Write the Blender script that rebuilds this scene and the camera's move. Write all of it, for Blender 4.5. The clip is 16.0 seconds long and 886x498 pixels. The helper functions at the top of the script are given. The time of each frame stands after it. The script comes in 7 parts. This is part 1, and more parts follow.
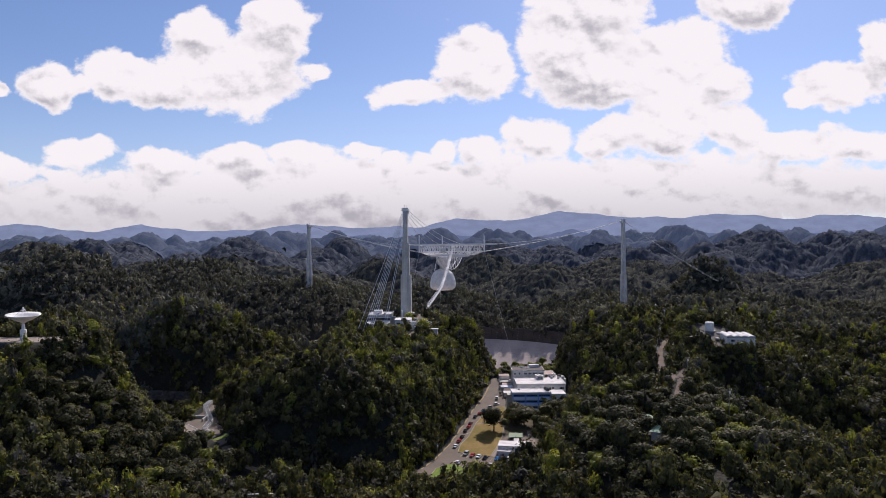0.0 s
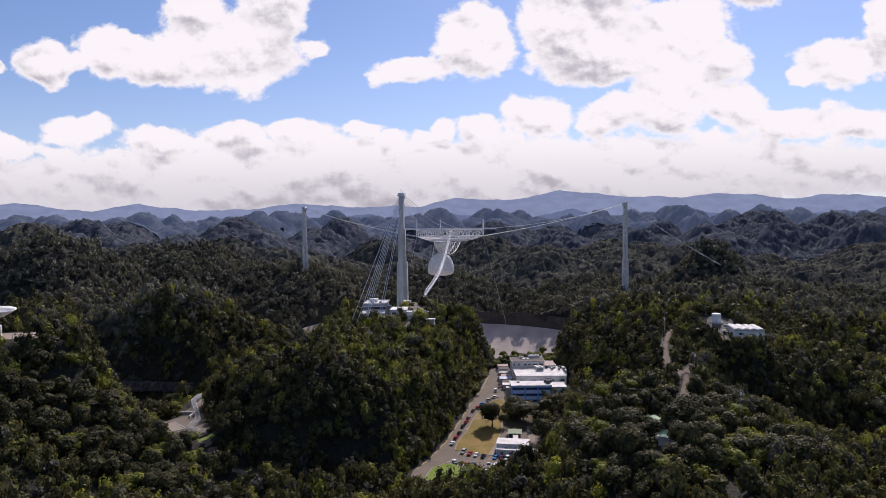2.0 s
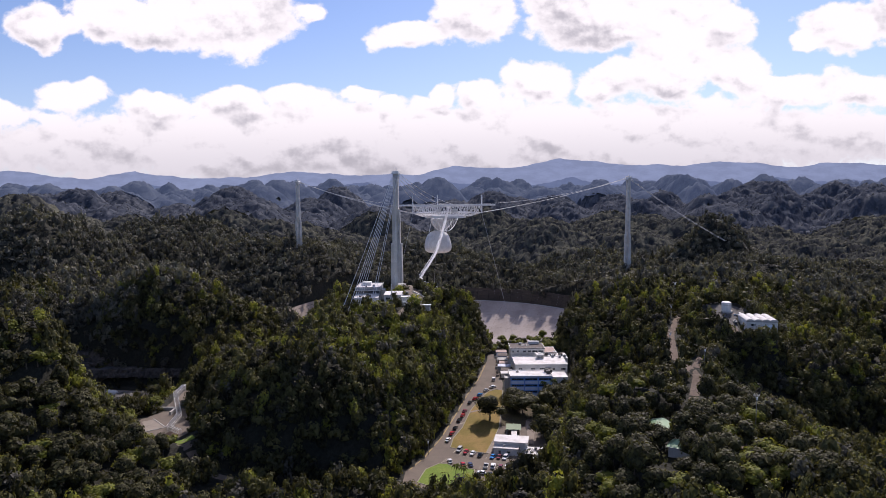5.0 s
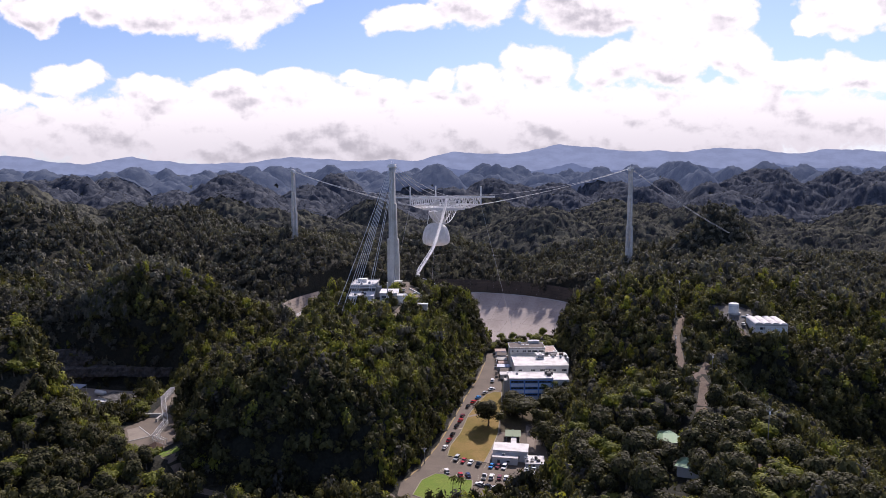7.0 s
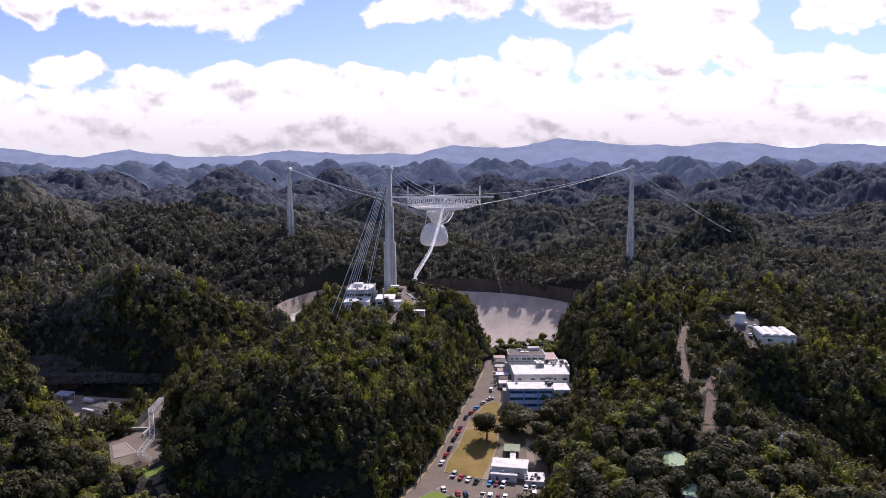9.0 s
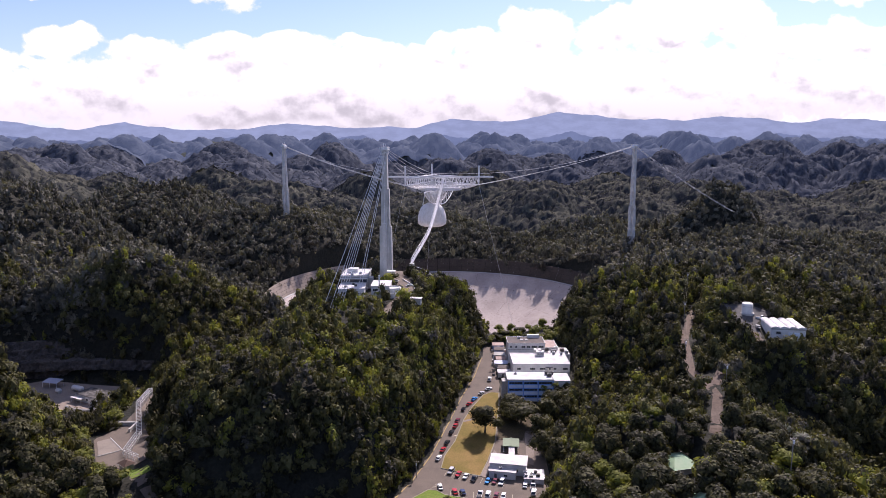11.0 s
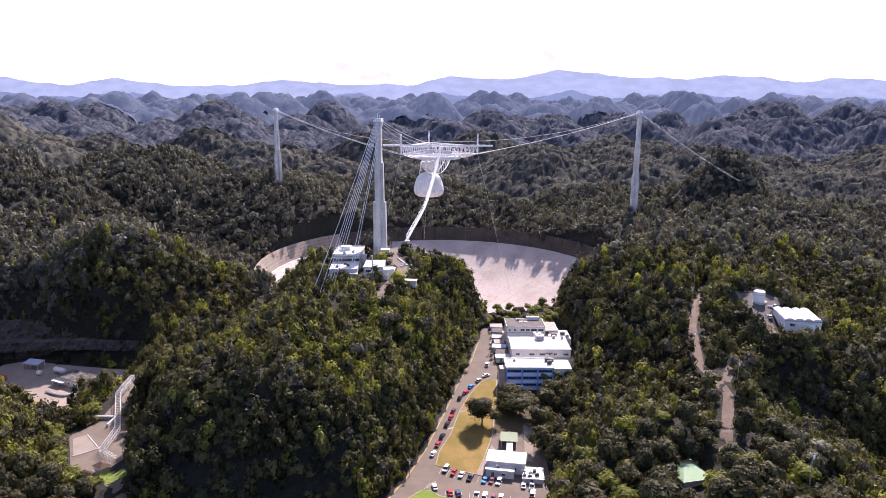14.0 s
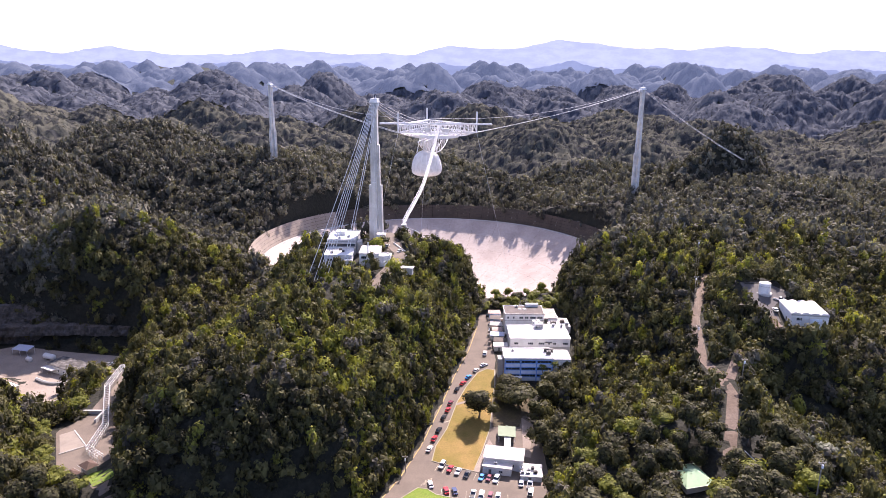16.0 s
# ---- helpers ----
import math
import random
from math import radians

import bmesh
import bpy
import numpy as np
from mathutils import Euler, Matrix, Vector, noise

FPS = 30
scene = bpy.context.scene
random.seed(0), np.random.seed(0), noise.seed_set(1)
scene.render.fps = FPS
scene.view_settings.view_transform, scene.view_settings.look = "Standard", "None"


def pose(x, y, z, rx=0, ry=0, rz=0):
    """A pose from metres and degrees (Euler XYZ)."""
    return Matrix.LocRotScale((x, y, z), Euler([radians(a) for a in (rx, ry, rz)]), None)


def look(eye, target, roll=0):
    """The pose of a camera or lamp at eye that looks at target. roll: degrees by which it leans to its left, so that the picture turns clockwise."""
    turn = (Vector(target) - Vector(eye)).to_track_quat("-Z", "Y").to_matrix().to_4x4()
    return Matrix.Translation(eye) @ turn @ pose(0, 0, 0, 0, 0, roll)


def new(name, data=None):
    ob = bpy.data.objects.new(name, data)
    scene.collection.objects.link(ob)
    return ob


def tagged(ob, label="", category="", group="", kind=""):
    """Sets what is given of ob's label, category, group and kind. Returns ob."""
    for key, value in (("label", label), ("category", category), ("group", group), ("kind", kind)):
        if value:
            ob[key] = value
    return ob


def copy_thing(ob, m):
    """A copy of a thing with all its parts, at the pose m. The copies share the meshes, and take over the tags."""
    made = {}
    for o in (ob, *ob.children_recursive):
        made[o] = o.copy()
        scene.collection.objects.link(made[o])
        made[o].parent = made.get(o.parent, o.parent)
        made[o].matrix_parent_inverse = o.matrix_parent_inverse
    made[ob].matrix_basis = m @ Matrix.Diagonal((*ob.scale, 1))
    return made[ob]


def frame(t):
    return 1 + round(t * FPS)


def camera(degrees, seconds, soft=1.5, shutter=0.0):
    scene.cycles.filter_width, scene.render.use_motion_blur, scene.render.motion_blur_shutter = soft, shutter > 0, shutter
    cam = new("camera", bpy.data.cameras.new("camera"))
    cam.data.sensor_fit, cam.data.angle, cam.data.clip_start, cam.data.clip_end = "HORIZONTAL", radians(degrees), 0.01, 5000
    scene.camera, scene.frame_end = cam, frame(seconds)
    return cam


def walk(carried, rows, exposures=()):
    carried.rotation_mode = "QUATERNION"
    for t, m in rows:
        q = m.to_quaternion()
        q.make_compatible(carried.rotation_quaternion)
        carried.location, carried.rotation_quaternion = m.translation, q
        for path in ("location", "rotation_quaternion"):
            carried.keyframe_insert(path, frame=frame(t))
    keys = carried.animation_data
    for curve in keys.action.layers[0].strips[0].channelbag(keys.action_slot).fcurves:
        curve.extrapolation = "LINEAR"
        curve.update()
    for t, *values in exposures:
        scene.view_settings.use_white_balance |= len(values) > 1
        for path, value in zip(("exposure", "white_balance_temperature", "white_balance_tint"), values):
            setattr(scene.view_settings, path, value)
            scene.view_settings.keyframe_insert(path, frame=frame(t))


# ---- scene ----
cam = camera(67.1, 16.0, soft=0.8)
PATH = [  # seconds, x, y, z, pitch, roll, yaw
    (0, 1.10, 0.66, 99.77, -0.40, -0.59, 0.45),
    (0.5, 1.52, 5.26, 101.28, -0.80, -0.59, 0.45),
    (1, 1.92, 9.35, 102.75, -1.29, -0.59, 0.44),
    (1.5, 2.29, 12.42, 104.11, -1.72, -0.59, 0.44),
    (2, 2.65, 17.26, 105.52, -2.23, -0.58, 0.43),
    (2.5, 2.99, 22.09, 107.28, -2.78, -0.57, 0.43),
    (3, 3.31, 25.66, 108.39, -3.15, -0.56, 0.42),
    (3.5, 3.62, 29.21, 109.93, -3.64, -0.55, 0.41),
    (4, 3.91, 32.77, 111.32, -4.07, -0.54, 0.39),
    (6.5, 5.14, 50.62, 119.07, -6.20, -0.43, 0.32),
    (7, 5.35, 54.36, 120.56, -6.31, -0.40, 0.30),
    (7.5, 5.55, 57.61, 122.51, -6.34, -0.37, 0.28),
    (8, 5.74, 60.25, 123.48, -6.34, -0.34, 0.26),
    (8.5, 5.91, 64.11, 124.97, -6.49, -0.30, 0.23),
    (9, 6.08, 66.75, 126.64, -6.92, -0.26, 0.21),
    (11.5, 6.82, 84.36, 133.38, -9.76, -0.04, 0.07),
    (12, 6.95, 88.10, 134.99, -10.37, 0.02, 0.04),
    (12.5, 7.08, 92.05, 136.74, -11.04, 0.07, 0.00),
    (13, 7.20, 95.08, 137.90, -11.51, 0.13, -0.03),
    (13.5, 7.32, 99.07, 139.64, -12.24, 0.19, -0.07),
    (14, 7.44, 101.81, 140.78, -12.76, 0.25, -0.10),
    (14.5, 7.56, 105.42, 142.41, -13.47, 0.31, -0.14),
    (15, 7.68, 108.62, 143.88, -14.13, 0.38, -0.18),
    (15.5, 7.80, 110.81, 145.17, -14.63, 0.45, -0.22),
    (16, 7.92, 113.31, 146.90, -15.25, 0.52, -0.26),
]
EXPOSURES = [(0.0, -0.12, 6480, 20), (4.0, 0.0, 6480, 22), (7.0, 0.15, 6480, 24), (9.0, 0.23, 6460, 27), (12.5, 0.67, 6500, 30), (16.0, 1.36, 6780, 30)]
walk(cam, [(t, pose(x, y, z, 90 + pitch, 0, yaw) @ pose(0, 0, 0, 0, 0, roll)) for t, x, y, z, pitch, roll, yaw in PATH], EXPOSURES)

# ---- light ----
SUN_AZ, SUN_EL = radians(21), radians(44)          # the sun stands ahead of the camera, a little to the right


def math_node(nt, op, a, b=None, c=None, clamp=False):
    n = nt.nodes.new("ShaderNodeMath")
    n.operation, n.use_clamp = op, clamp
    for i, v in enumerate((a, b, c)):
        if v is None:
            continue
        if isinstance(v, (int, float)):
            n.inputs[i].default_value = v
        else:
            nt.links.new(v, n.inputs[i])
    return n.outputs[0]


def vec_node(nt, op, a, b=None, c=None):
    n = nt.nodes.new("ShaderNodeVectorMath")
    n.operation = op
    for i, v in enumerate((a, b, c)):
        if v is None:
            continue
        if isinstance(v, tuple):
            n.inputs[i].default_value = v
        else:
            nt.links.new(v, n.inputs[i])
    return n.outputs["Value"] if op in ("LENGTH", "DOT_PRODUCT") else n.outputs["Vector"]


def smooth_node(nt, v, lo, hi, to0=0.0, to1=1.0):
    n = nt.nodes.new("ShaderNodeMapRange")
    n.interpolation_type = "SMOOTHSTEP"
    nt.links.new(v, n.inputs["Value"])
    for k, x in (("From Min", lo), ("From Max", hi), ("To Min", to0), ("To Max", to1)):
        n.inputs[k].default_value = x
    return n.outputs["Result"]


def noise_node(nt, vec, scale, detail=4.0, rough=0.55, distort=0.0):
    n = nt.nodes.new("ShaderNodeTexNoise")
    n.inputs["Scale"].default_value, n.inputs["Detail"].default_value = scale, detail
    n.inputs["Roughness"].default_value, n.inputs["Distortion"].default_value = rough, distort
    if vec is not None:
        nt.links.new(vec, n.inputs["Vector"])
    return n


def mix_node(nt, fac, a, b, blend="MIX"):
    n = nt.nodes.new("ShaderNodeMix")
    n.data_type, n.blend_type = "RGBA", blend
    for v, k in ((fac, 0), (a, 6), (b, 7)):
        if isinstance(v, (int, float)):
            n.inputs[k].default_value = v
        elif isinstance(v, tuple):
            n.inputs[k].default_value = (*v, 1)
        else:
            nt.links.new(v, n.inputs[k])
    return n.outputs[2]


def make_world():
    world = bpy.data.worlds.new("sky")
    scene.world = world
    world.use_nodes = True
    nt = world.node_tree
    nt.nodes.clear()
    out = nt.nodes.new("ShaderNodeOutputWorld")
    sky = nt.nodes.new("ShaderNodeTexSky")
    sky.sky_type, sky.sun_disc = "NISHITA", False
    sky.sun_elevation, sky.sun_rotation = SUN_EL, SUN_AZ
    sky.altitude, sky.air_density, sky.dust_density, sky.ozone_density = 300, 1.0, 0.6, 2.0
    co = nt.nodes.new("ShaderNodeTexCoord").outputs["Generated"]
    sep = nt.nodes.new("ShaderNodeSeparateXYZ")
    nt.links.new(co, sep.inputs[0])
    ahead = math_node(nt, "ADD", math_node(nt, "ABSOLUTE", sep.outputs[1]), 0.02)
    com = nt.nodes.new("ShaderNodeCombineXYZ")
    nt.links.new(math_node(nt, "DIVIDE", sep.outputs[0], ahead), com.inputs[0])
    nt.links.new(math_node(nt, "DIVIDE", sep.outputs[2], ahead), com.inputs[1])
    uv = com.outputs[0]
    # the sky's cumulus: (sideways, up, half width, half height) as tangents
    banks = [(-0.316, 0.256, 0.127, 0.061), (-0.248, 0.324, 0.066, 0.055), (-0.367, 0.311, 0.052, 0.041), (-0.485, 0.258, 0.059, 0.047), (-0.187, 0.261, 0.025, 0.019),
             (-0.417, 0.239, 0.08, 0.039), (-0.591, 0.244, 0.049, 0.037), (-0.663, 0.235, 0.024, 0.014), (-0.045, 0.224, 0.068, 0.027), (0.039, 0.261, 0.068, 0.056),
             (0.175, 0.299, 0.085, 0.076), (0.209, 0.358, 0.097, 0.059), (0.226, 0.239, 0.114, 0.044), (0.335, 0.273, 0.097, 0.063), (0.437, 0.341, 0.063, 0.044),
             (0.403, 0.231, 0.038, 0.038), (0.335, 0.201, 0.085, 0.038), (0.572, 0.227, 0.076, 0.032), (0.636, 0.273, 0.051, 0.052), (0.513, 0.21, 0.036, 0.015),
             (-0.536, 0.145, 0.055, 0.027), (-0.654, 0.121, 0.051, 0.022), (-0.417, 0.125, 0.076, 0.025), (-0.307, 0.128, 0.068, 0.025), (-0.21, 0.131, 0.055, 0.025),
             (-0.13, 0.134, 0.03, 0.017), (-0.088, 0.126, 0.02, 0.012), (-0.028, 0.124, 0.034, 0.015), (-0.003, 0.136, 0.027, 0.019), (0.048, 0.14, 0.03, 0.024),
             (0.132, 0.153, 0.061, 0.039), (0.238, 0.155, 0.055, 0.036), (0.319, 0.168, 0.072, 0.052), (0.42, 0.165, 0.055, 0.039), (0.505, 0.145, 0.076, 0.03),
             (0.598, 0.138, 0.068, 0.03), (-0.008, 0.069, 0.973, 0.064)]
    warp = noise_node(nt, vec_node(nt, "MULTIPLY", uv, (1.0, 1.3, 1.0)), 9.0, 4.0, 0.5)
    uvw = vec_node(nt, "ADD", uv, vec_node(nt, "MULTIPLY", vec_node(nt, "SUBTRACT", warp.outputs["Color"], (0.5, 0.5, 0.5)), (0.075, 0.055, 0.0)))

    def shape(at):
        """How far outside the nearest cloud a place of the sky lies, in the cloud's own size."""
        near = None
        for x, y, rx, ry in banks:
            d = vec_node(nt, "LENGTH", vec_node(nt, "MULTIPLY_ADD", at, (1 / rx, 1 / ry, 0.0), (-x / rx, -y / ry, 0.0)))
            near = d if near is None else math_node(nt, "SMOOTH_MIN", near, d, 0.25)
        return near

    near = shape(uvw)
    over = shape(vec_node(nt, "ADD", uvw, (0.006, 0.024, 0.0)))
    stretch = vec_node(nt, "MULTIPLY", uv, (1.0, 1.25, 1.0))
    puff = noise_node(nt, stretch, 15.0, 7.0, 0.58)
    above = noise_node(nt, vec_node(nt, "ADD", stretch, (0.004, 0.015, 0.0)), 15.0, 4.0, 0.55)
    lump = noise_node(nt, stretch, 15.0, 2.0, 0.5)
    heads = math_node(nt, "ABSOLUTE", math_node(nt, "MULTIPLY_ADD", lump.outputs["Fac"], 2.0, -1.0))        # round heads with creases between
    small = noise_node(nt, stretch, 42.0, 3.0, 0.5)
    heads2 = math_node(nt, "ABSOLUTE", math_node(nt, "MULTIPLY_ADD", small.outputs["Fac"], 2.0, -1.0))
    dens = math_node(nt, "MULTIPLY_ADD", puff.outputs["Fac"], 0.9, math_node(nt, "SUBTRACT", 0.57, near))
    dens = math_node(nt, "ADD", dens, math_node(nt, "MULTIPLY_ADD", heads, 0.40, -0.07))
    dens = math_node(nt, "ADD", dens, math_node(nt, "MULTIPLY_ADD", heads2, 0.26, -0.05))
    mask = smooth_node(nt, dens, -0.03, 0.20)
    rise = math_node(nt, "DIVIDE", sep.outputs[2], ahead)
    lit = math_node(nt, "MULTIPLY_ADD", math_node(nt, "SUBTRACT", puff.outputs["Fac"], above.outputs["Fac"]), 2.4, math_node(nt, "MULTIPLY", math_node(nt, "SUBTRACT", over, near), 0.55))       # tops and rims towards the sun
    belly = noise_node(nt, vec_node(nt, "MULTIPLY", uv, (1.0, 1.9, 1.0)), 7.0, 3.0, 0.5)
    lit = math_node(nt, "MULTIPLY_ADD", math_node(nt, "SUBTRACT", 0.5, belly.outputs["Fac"]), 1.6, lit)
    grey = math_node(nt, "MULTIPLY", smooth_node(nt, lit, 0.10, -0.62), smooth_node(nt, dens, 0.08, 0.45))
    bright = mix_node(nt, smooth_node(nt, rise, 0.02, 0.13), (0.70, 0.70, 0.725), (0.98, 0.975, 0.97))
    cloud = mix_node(nt, grey, bright, mix_node(nt, smooth_node(nt, rise, 0.02, 0.13), (0.45, 0.45, 0.48), (0.52, 0.525, 0.56)))
    veil = smooth_node(nt, math_node(nt, "DIVIDE", sep.outputs[2], ahead), 0.30, 0.0, 0.0, 0.35)
    skyc = vec_node(nt, "MULTIPLY", sky.outputs[0], (0.088, 0.098, 0.116))
    hazed = mix_node(nt, veil, skyc, (0.60, 0.73, 0.93))
    final = mix_node(nt, math_node(nt, "MULTIPLY", mask, smooth_node(nt, sep.outputs[1], -0.05, 0.2)), hazed, cloud)
    # Unseen overhead clouds, added to whiten the light from above.
    high = noise_node(nt, co, 3.5, 6.0, 0.6)
    scattered = math_node(nt, "MULTIPLY", smooth_node(nt, high.outputs["Fac"], 0.50, 0.64), smooth_node(nt, sep.outputs[2], 0.40, 0.55))
    final = mix_node(nt, scattered, final, (0.62, 0.63, 0.66))
    bg = nt.nodes.new("ShaderNodeBackground")
    bg.inputs["Strength"].default_value = 1.0
    nt.links.new(final, bg.inputs["Color"])
    nt.links.new(bg.outputs[0], out.inputs[0])


make_world()
sun_data = bpy.data.lights.new("sun", "SUN")
sun_data.energy, sun_data.angle, sun_data.color = 5.0, radians(0.53), (1.0, 0.95, 0.87)
sun = new("sun", sun_data)
sun.matrix_world = look((0, 0, 600), (-600 * math.sin(SUN_AZ) * math.cos(SUN_EL), -600 * math.cos(SUN_AZ) * math.cos(SUN_EL), 600 - 600 * math.sin(SUN_EL)))


# ---- materials ----
def material(name, base, rough=0.8, metal=0.0, second=None, scale=1.0, amount=0.5, fine=0.0, fine_scale=8.0, bump=0.0, bump_scale=6.0, spec=0.3):
    """A surface with two scales of colour change (patches and grain) and a fine relief."""
    m = bpy.data.materials.new(name)
    m.use_nodes = True
    nt = m.node_tree
    b = nt.nodes["Principled BSDF"]
    b.inputs["Roughness"].default_value, b.inputs["Metallic"].default_value = rough, metal
    b.inputs["Specular IOR Level"].default_value = spec
    pos = nt.nodes.new("ShaderNodeNewGeometry").outputs["Position"]
    col = base
    second = second or tuple(c * 0.7 for c in base)
    patch = noise_node(nt, pos, scale, 5.0, 0.6)
    col = mix_node(nt, smooth_node(nt, patch.outputs["Fac"], 0.40, 0.66, 0.0, amount), base, second)
    if fine:
        grain = noise_node(nt, pos, fine_scale, 3.0, 0.7)
        g = smooth_node(nt, grain.outputs["Fac"], 0.3, 0.7, 1.0 - fine, 1.0 + fine)
        n = nt.nodes.new("ShaderNodeVectorMath")
        n.operation = "SCALE"
        nt.links.new(col, n.inputs[0]), nt.links.new(g, n.inputs["Scale"])
        col = n.outputs[0]
    nt.links.new(col, b.inputs["Base Color"])
    if bump:
        bn = nt.nodes.new("ShaderNodeBump")
        bn.inputs["Strength"].default_value, bn.inputs["Distance"].default_value = 1.0, bump
        nt.links.new(noise_node(nt, pos, bump_scale, 4.0, 0.6).outputs["Fac"], bn.inputs["Height"])
        nt.links.new(bn.outputs[0], b.inputs["Normal"])
    return m


def foliage(name, dark, light, own=0.45, through_light=0.3, gloss=0.12, relief=0.0, haze_glow=None):
    """Leaves: tint changes from stand to stand, from tree to tree and from leaf spray to leaf spray; some light comes through."""
    m = bpy.data.materials.new(name)
    m.use_nodes = True
    nt = m.node_tree
    b = nt.nodes["Principled BSDF"]
    geo = nt.nodes.new("ShaderNodeNewGeometry")
    tree = nt.nodes.new("ShaderNodeAttribute")
    tree.attribute_name = "tree_tint"
    stand = noise_node(nt, geo.outputs["Position"], 0.014, 3.0, 0.6)
    clump = noise_node(nt, geo.outputs["Position"], 0.35, 2.0, 0.6)
    mixed = math_node(nt, "MULTIPLY_ADD", geo.outputs["Random Per Island"], 0.20, math_node(nt, "MULTIPLY_ADD", stand.outputs["Fac"], 0.55, math_node(nt, "MULTIPLY_ADD", clump.outputs["Fac"], 0.36, -0.22)))
    mixed = math_node(nt, "MULTIPLY_ADD", tree.outputs["Fac"], own, mixed)
    col = mix_node(nt, smooth_node(nt, mixed, 0.12, 0.98), dark, light)
    nt.links.new(col, b.inputs["Base Color"])
    b.inputs["Roughness"].default_value, b.inputs["Specular IOR Level"].default_value = 0.6, gloss
    tr = nt.nodes.new("ShaderNodeBsdfTranslucent")
    nt.links.new(vec_node(nt, "MULTIPLY", col, (1.3, 1.25, 0.55)), tr.inputs["Color"])
    mx = nt.nodes.new("ShaderNodeMixShader")
    mx.inputs[0].default_value = through_light
    nt.links.new(b.outputs[0], mx.inputs[1]), nt.links.new(tr.outputs[0], mx.inputs[2])
    nt.links.new(mx.outputs[0], nt.nodes["Material Output"].inputs["Surface"])
    if relief:
        bn = nt.nodes.new("ShaderNodeBump")
        bn.inputs["Strength"].default_value, bn.inputs["Distance"].default_value = 1.0, relief
        nt.links.new(noise_node(nt, geo.outputs["Position"], 0.45, 3.0, 0.7).outputs["Fac"], bn.inputs["Height"])
        nt.links.new(bn.outputs[0], b.inputs["Normal"])
    # emission that paints haze over far hills; the leaves are no light source
    if haze_glow:
        b.inputs["Emission Color"].default_value, b.inputs["Emission Strength"].default_value = (*haze_glow, 1), 1.0
    return m


M_LEAF = foliage("leaves", (0.0155, 0.0155, 0.0125), (0.136, 0.132, 0.056), 0.5, 0.33)
M_LEAF_LIGHT = foliage("light_leaves", (0.085, 0.098, 0.026), (0.30, 0.31, 0.066), 0.45, 0.4)
M_LEAF_GREY = foliage("grey_leaves", (0.045, 0.044, 0.040), (0.14, 0.132, 0.108))
M_SOIL = material("forest_floor", (0.016, 0.017, 0.012), 0.95, second=(0.028, 0.026, 0.018), scale=0.05, fine=0.4, fine_scale=0.6, bump=0.8, bump_scale=0.4)
M_BARK = material("bark", (0.16, 0.13, 0.10), 0.9, scale=1.5, fine=0.3, bump=0.05)
M_ASPHALT = material("asphalt", (0.150, 0.121, 0.097), 0.9, second=(0.10, 0.083, 0.068), scale=0.12, fine=0.12, fine_scale=3.0, bump=0.01)
M_LINE = material("road_paint", (0.55, 0.5, 0.36), 0.8, second=(0.3, 0.26, 0.2), scale=0.6, amount=0.8)
M_YELLOW = material("yellow_paint", (0.5, 0.36, 0.10), 0.8, second=(0.3, 0.22, 0.1), scale=0.4, amount=0.8)
M_GRASS = material("grass", (0.165, 0.125, 0.030), 0.95, second=(0.250, 0.160, 0.056), scale=0.08, amount=0.8, fine=0.25, fine_scale=2.0, bump=0.05, bump_scale=4.0)
M_GRASS_GREEN = material("green_grass", (0.12, 0.18, 0.025), 0.95, second=(0.17, 0.20, 0.04), scale=0.15, fine=0.2, fine_scale=2.0, bump=0.05)
M_DIRT = material("dirt", (0.135, 0.103, 0.082), 0.95, second=(0.09, 0.064, 0.048), scale=0.15, fine=0.2, fine_scale=1.0, bump=0.1, bump_scale=1.0)
M_GRAVEL = material("pale_gravel", (0.27, 0.225, 0.19), 0.95, second=(0.18, 0.145, 0.115), scale=0.07, fine=0.15, fine_scale=2.0)
M_CONCRETE = material("concrete", (0.42, 0.41, 0.39), 0.85, second=(0.28, 0.27, 0.25), scale=0.12, amount=0.6, fine=0.1, fine_scale=1.5, bump=0.02)
M_WHITE = material("white_paint", (0.72, 0.71, 0.69), 0.7, second=(0.52, 0.50, 0.47), scale=0.25, amount=0.5, fine=0.05, fine_scale=3.0)
M_ROOF = material("white_roof", (0.64, 0.62, 0.61), 0.8, second=(0.46, 0.43, 0.41), scale=0.18, amount=0.75, fine=0.06, fine_scale=2.0)
M_GREYROOF = material("grey_roof", (0.13, 0.11, 0.10), 0.9, second=(0.085, 0.072, 0.065), scale=0.2, amount=0.6, fine=0.1)
M_BLUE = material("blue_paint", (0.16, 0.38, 0.80), 0.6, second=(0.16, 0.30, 0.60), scale=0.3)
M_STEEL = material("painted_steel", (0.74, 0.74, 0.75), 0.5, 0.0, second=(0.55, 0.55, 0.56), scale=0.2, amount=0.5)
M_CABLE = material("cable", (0.62, 0.62, 0.62), 0.5, 0.0, scale=0.1)
M_GLASS = material("dark_glass", (0.03, 0.04, 0.05), 0.12, spec=0.6, scale=0.5)
M_DARK = material("dark_metal", (0.05, 0.05, 0.05), 0.6, scale=0.6)
M_MESHPANEL = material("reflector_panel", (0.42, 0.36, 0.325), 0.8, second=(0.31, 0.26, 0.23), scale=0.03, amount=0.7, fine=0.08, fine_scale=0.4)
M_SCREEN = material("ground_screen", (0.30, 0.25, 0.205), 0.8, second=(0.21, 0.175, 0.14), scale=0.05, amount=0.6)
M_GREENROOF = material("green_tin_roof", (0.27, 0.43, 0.26), 0.6, second=(0.36, 0.45, 0.30), scale=0.3, fine=0.06)

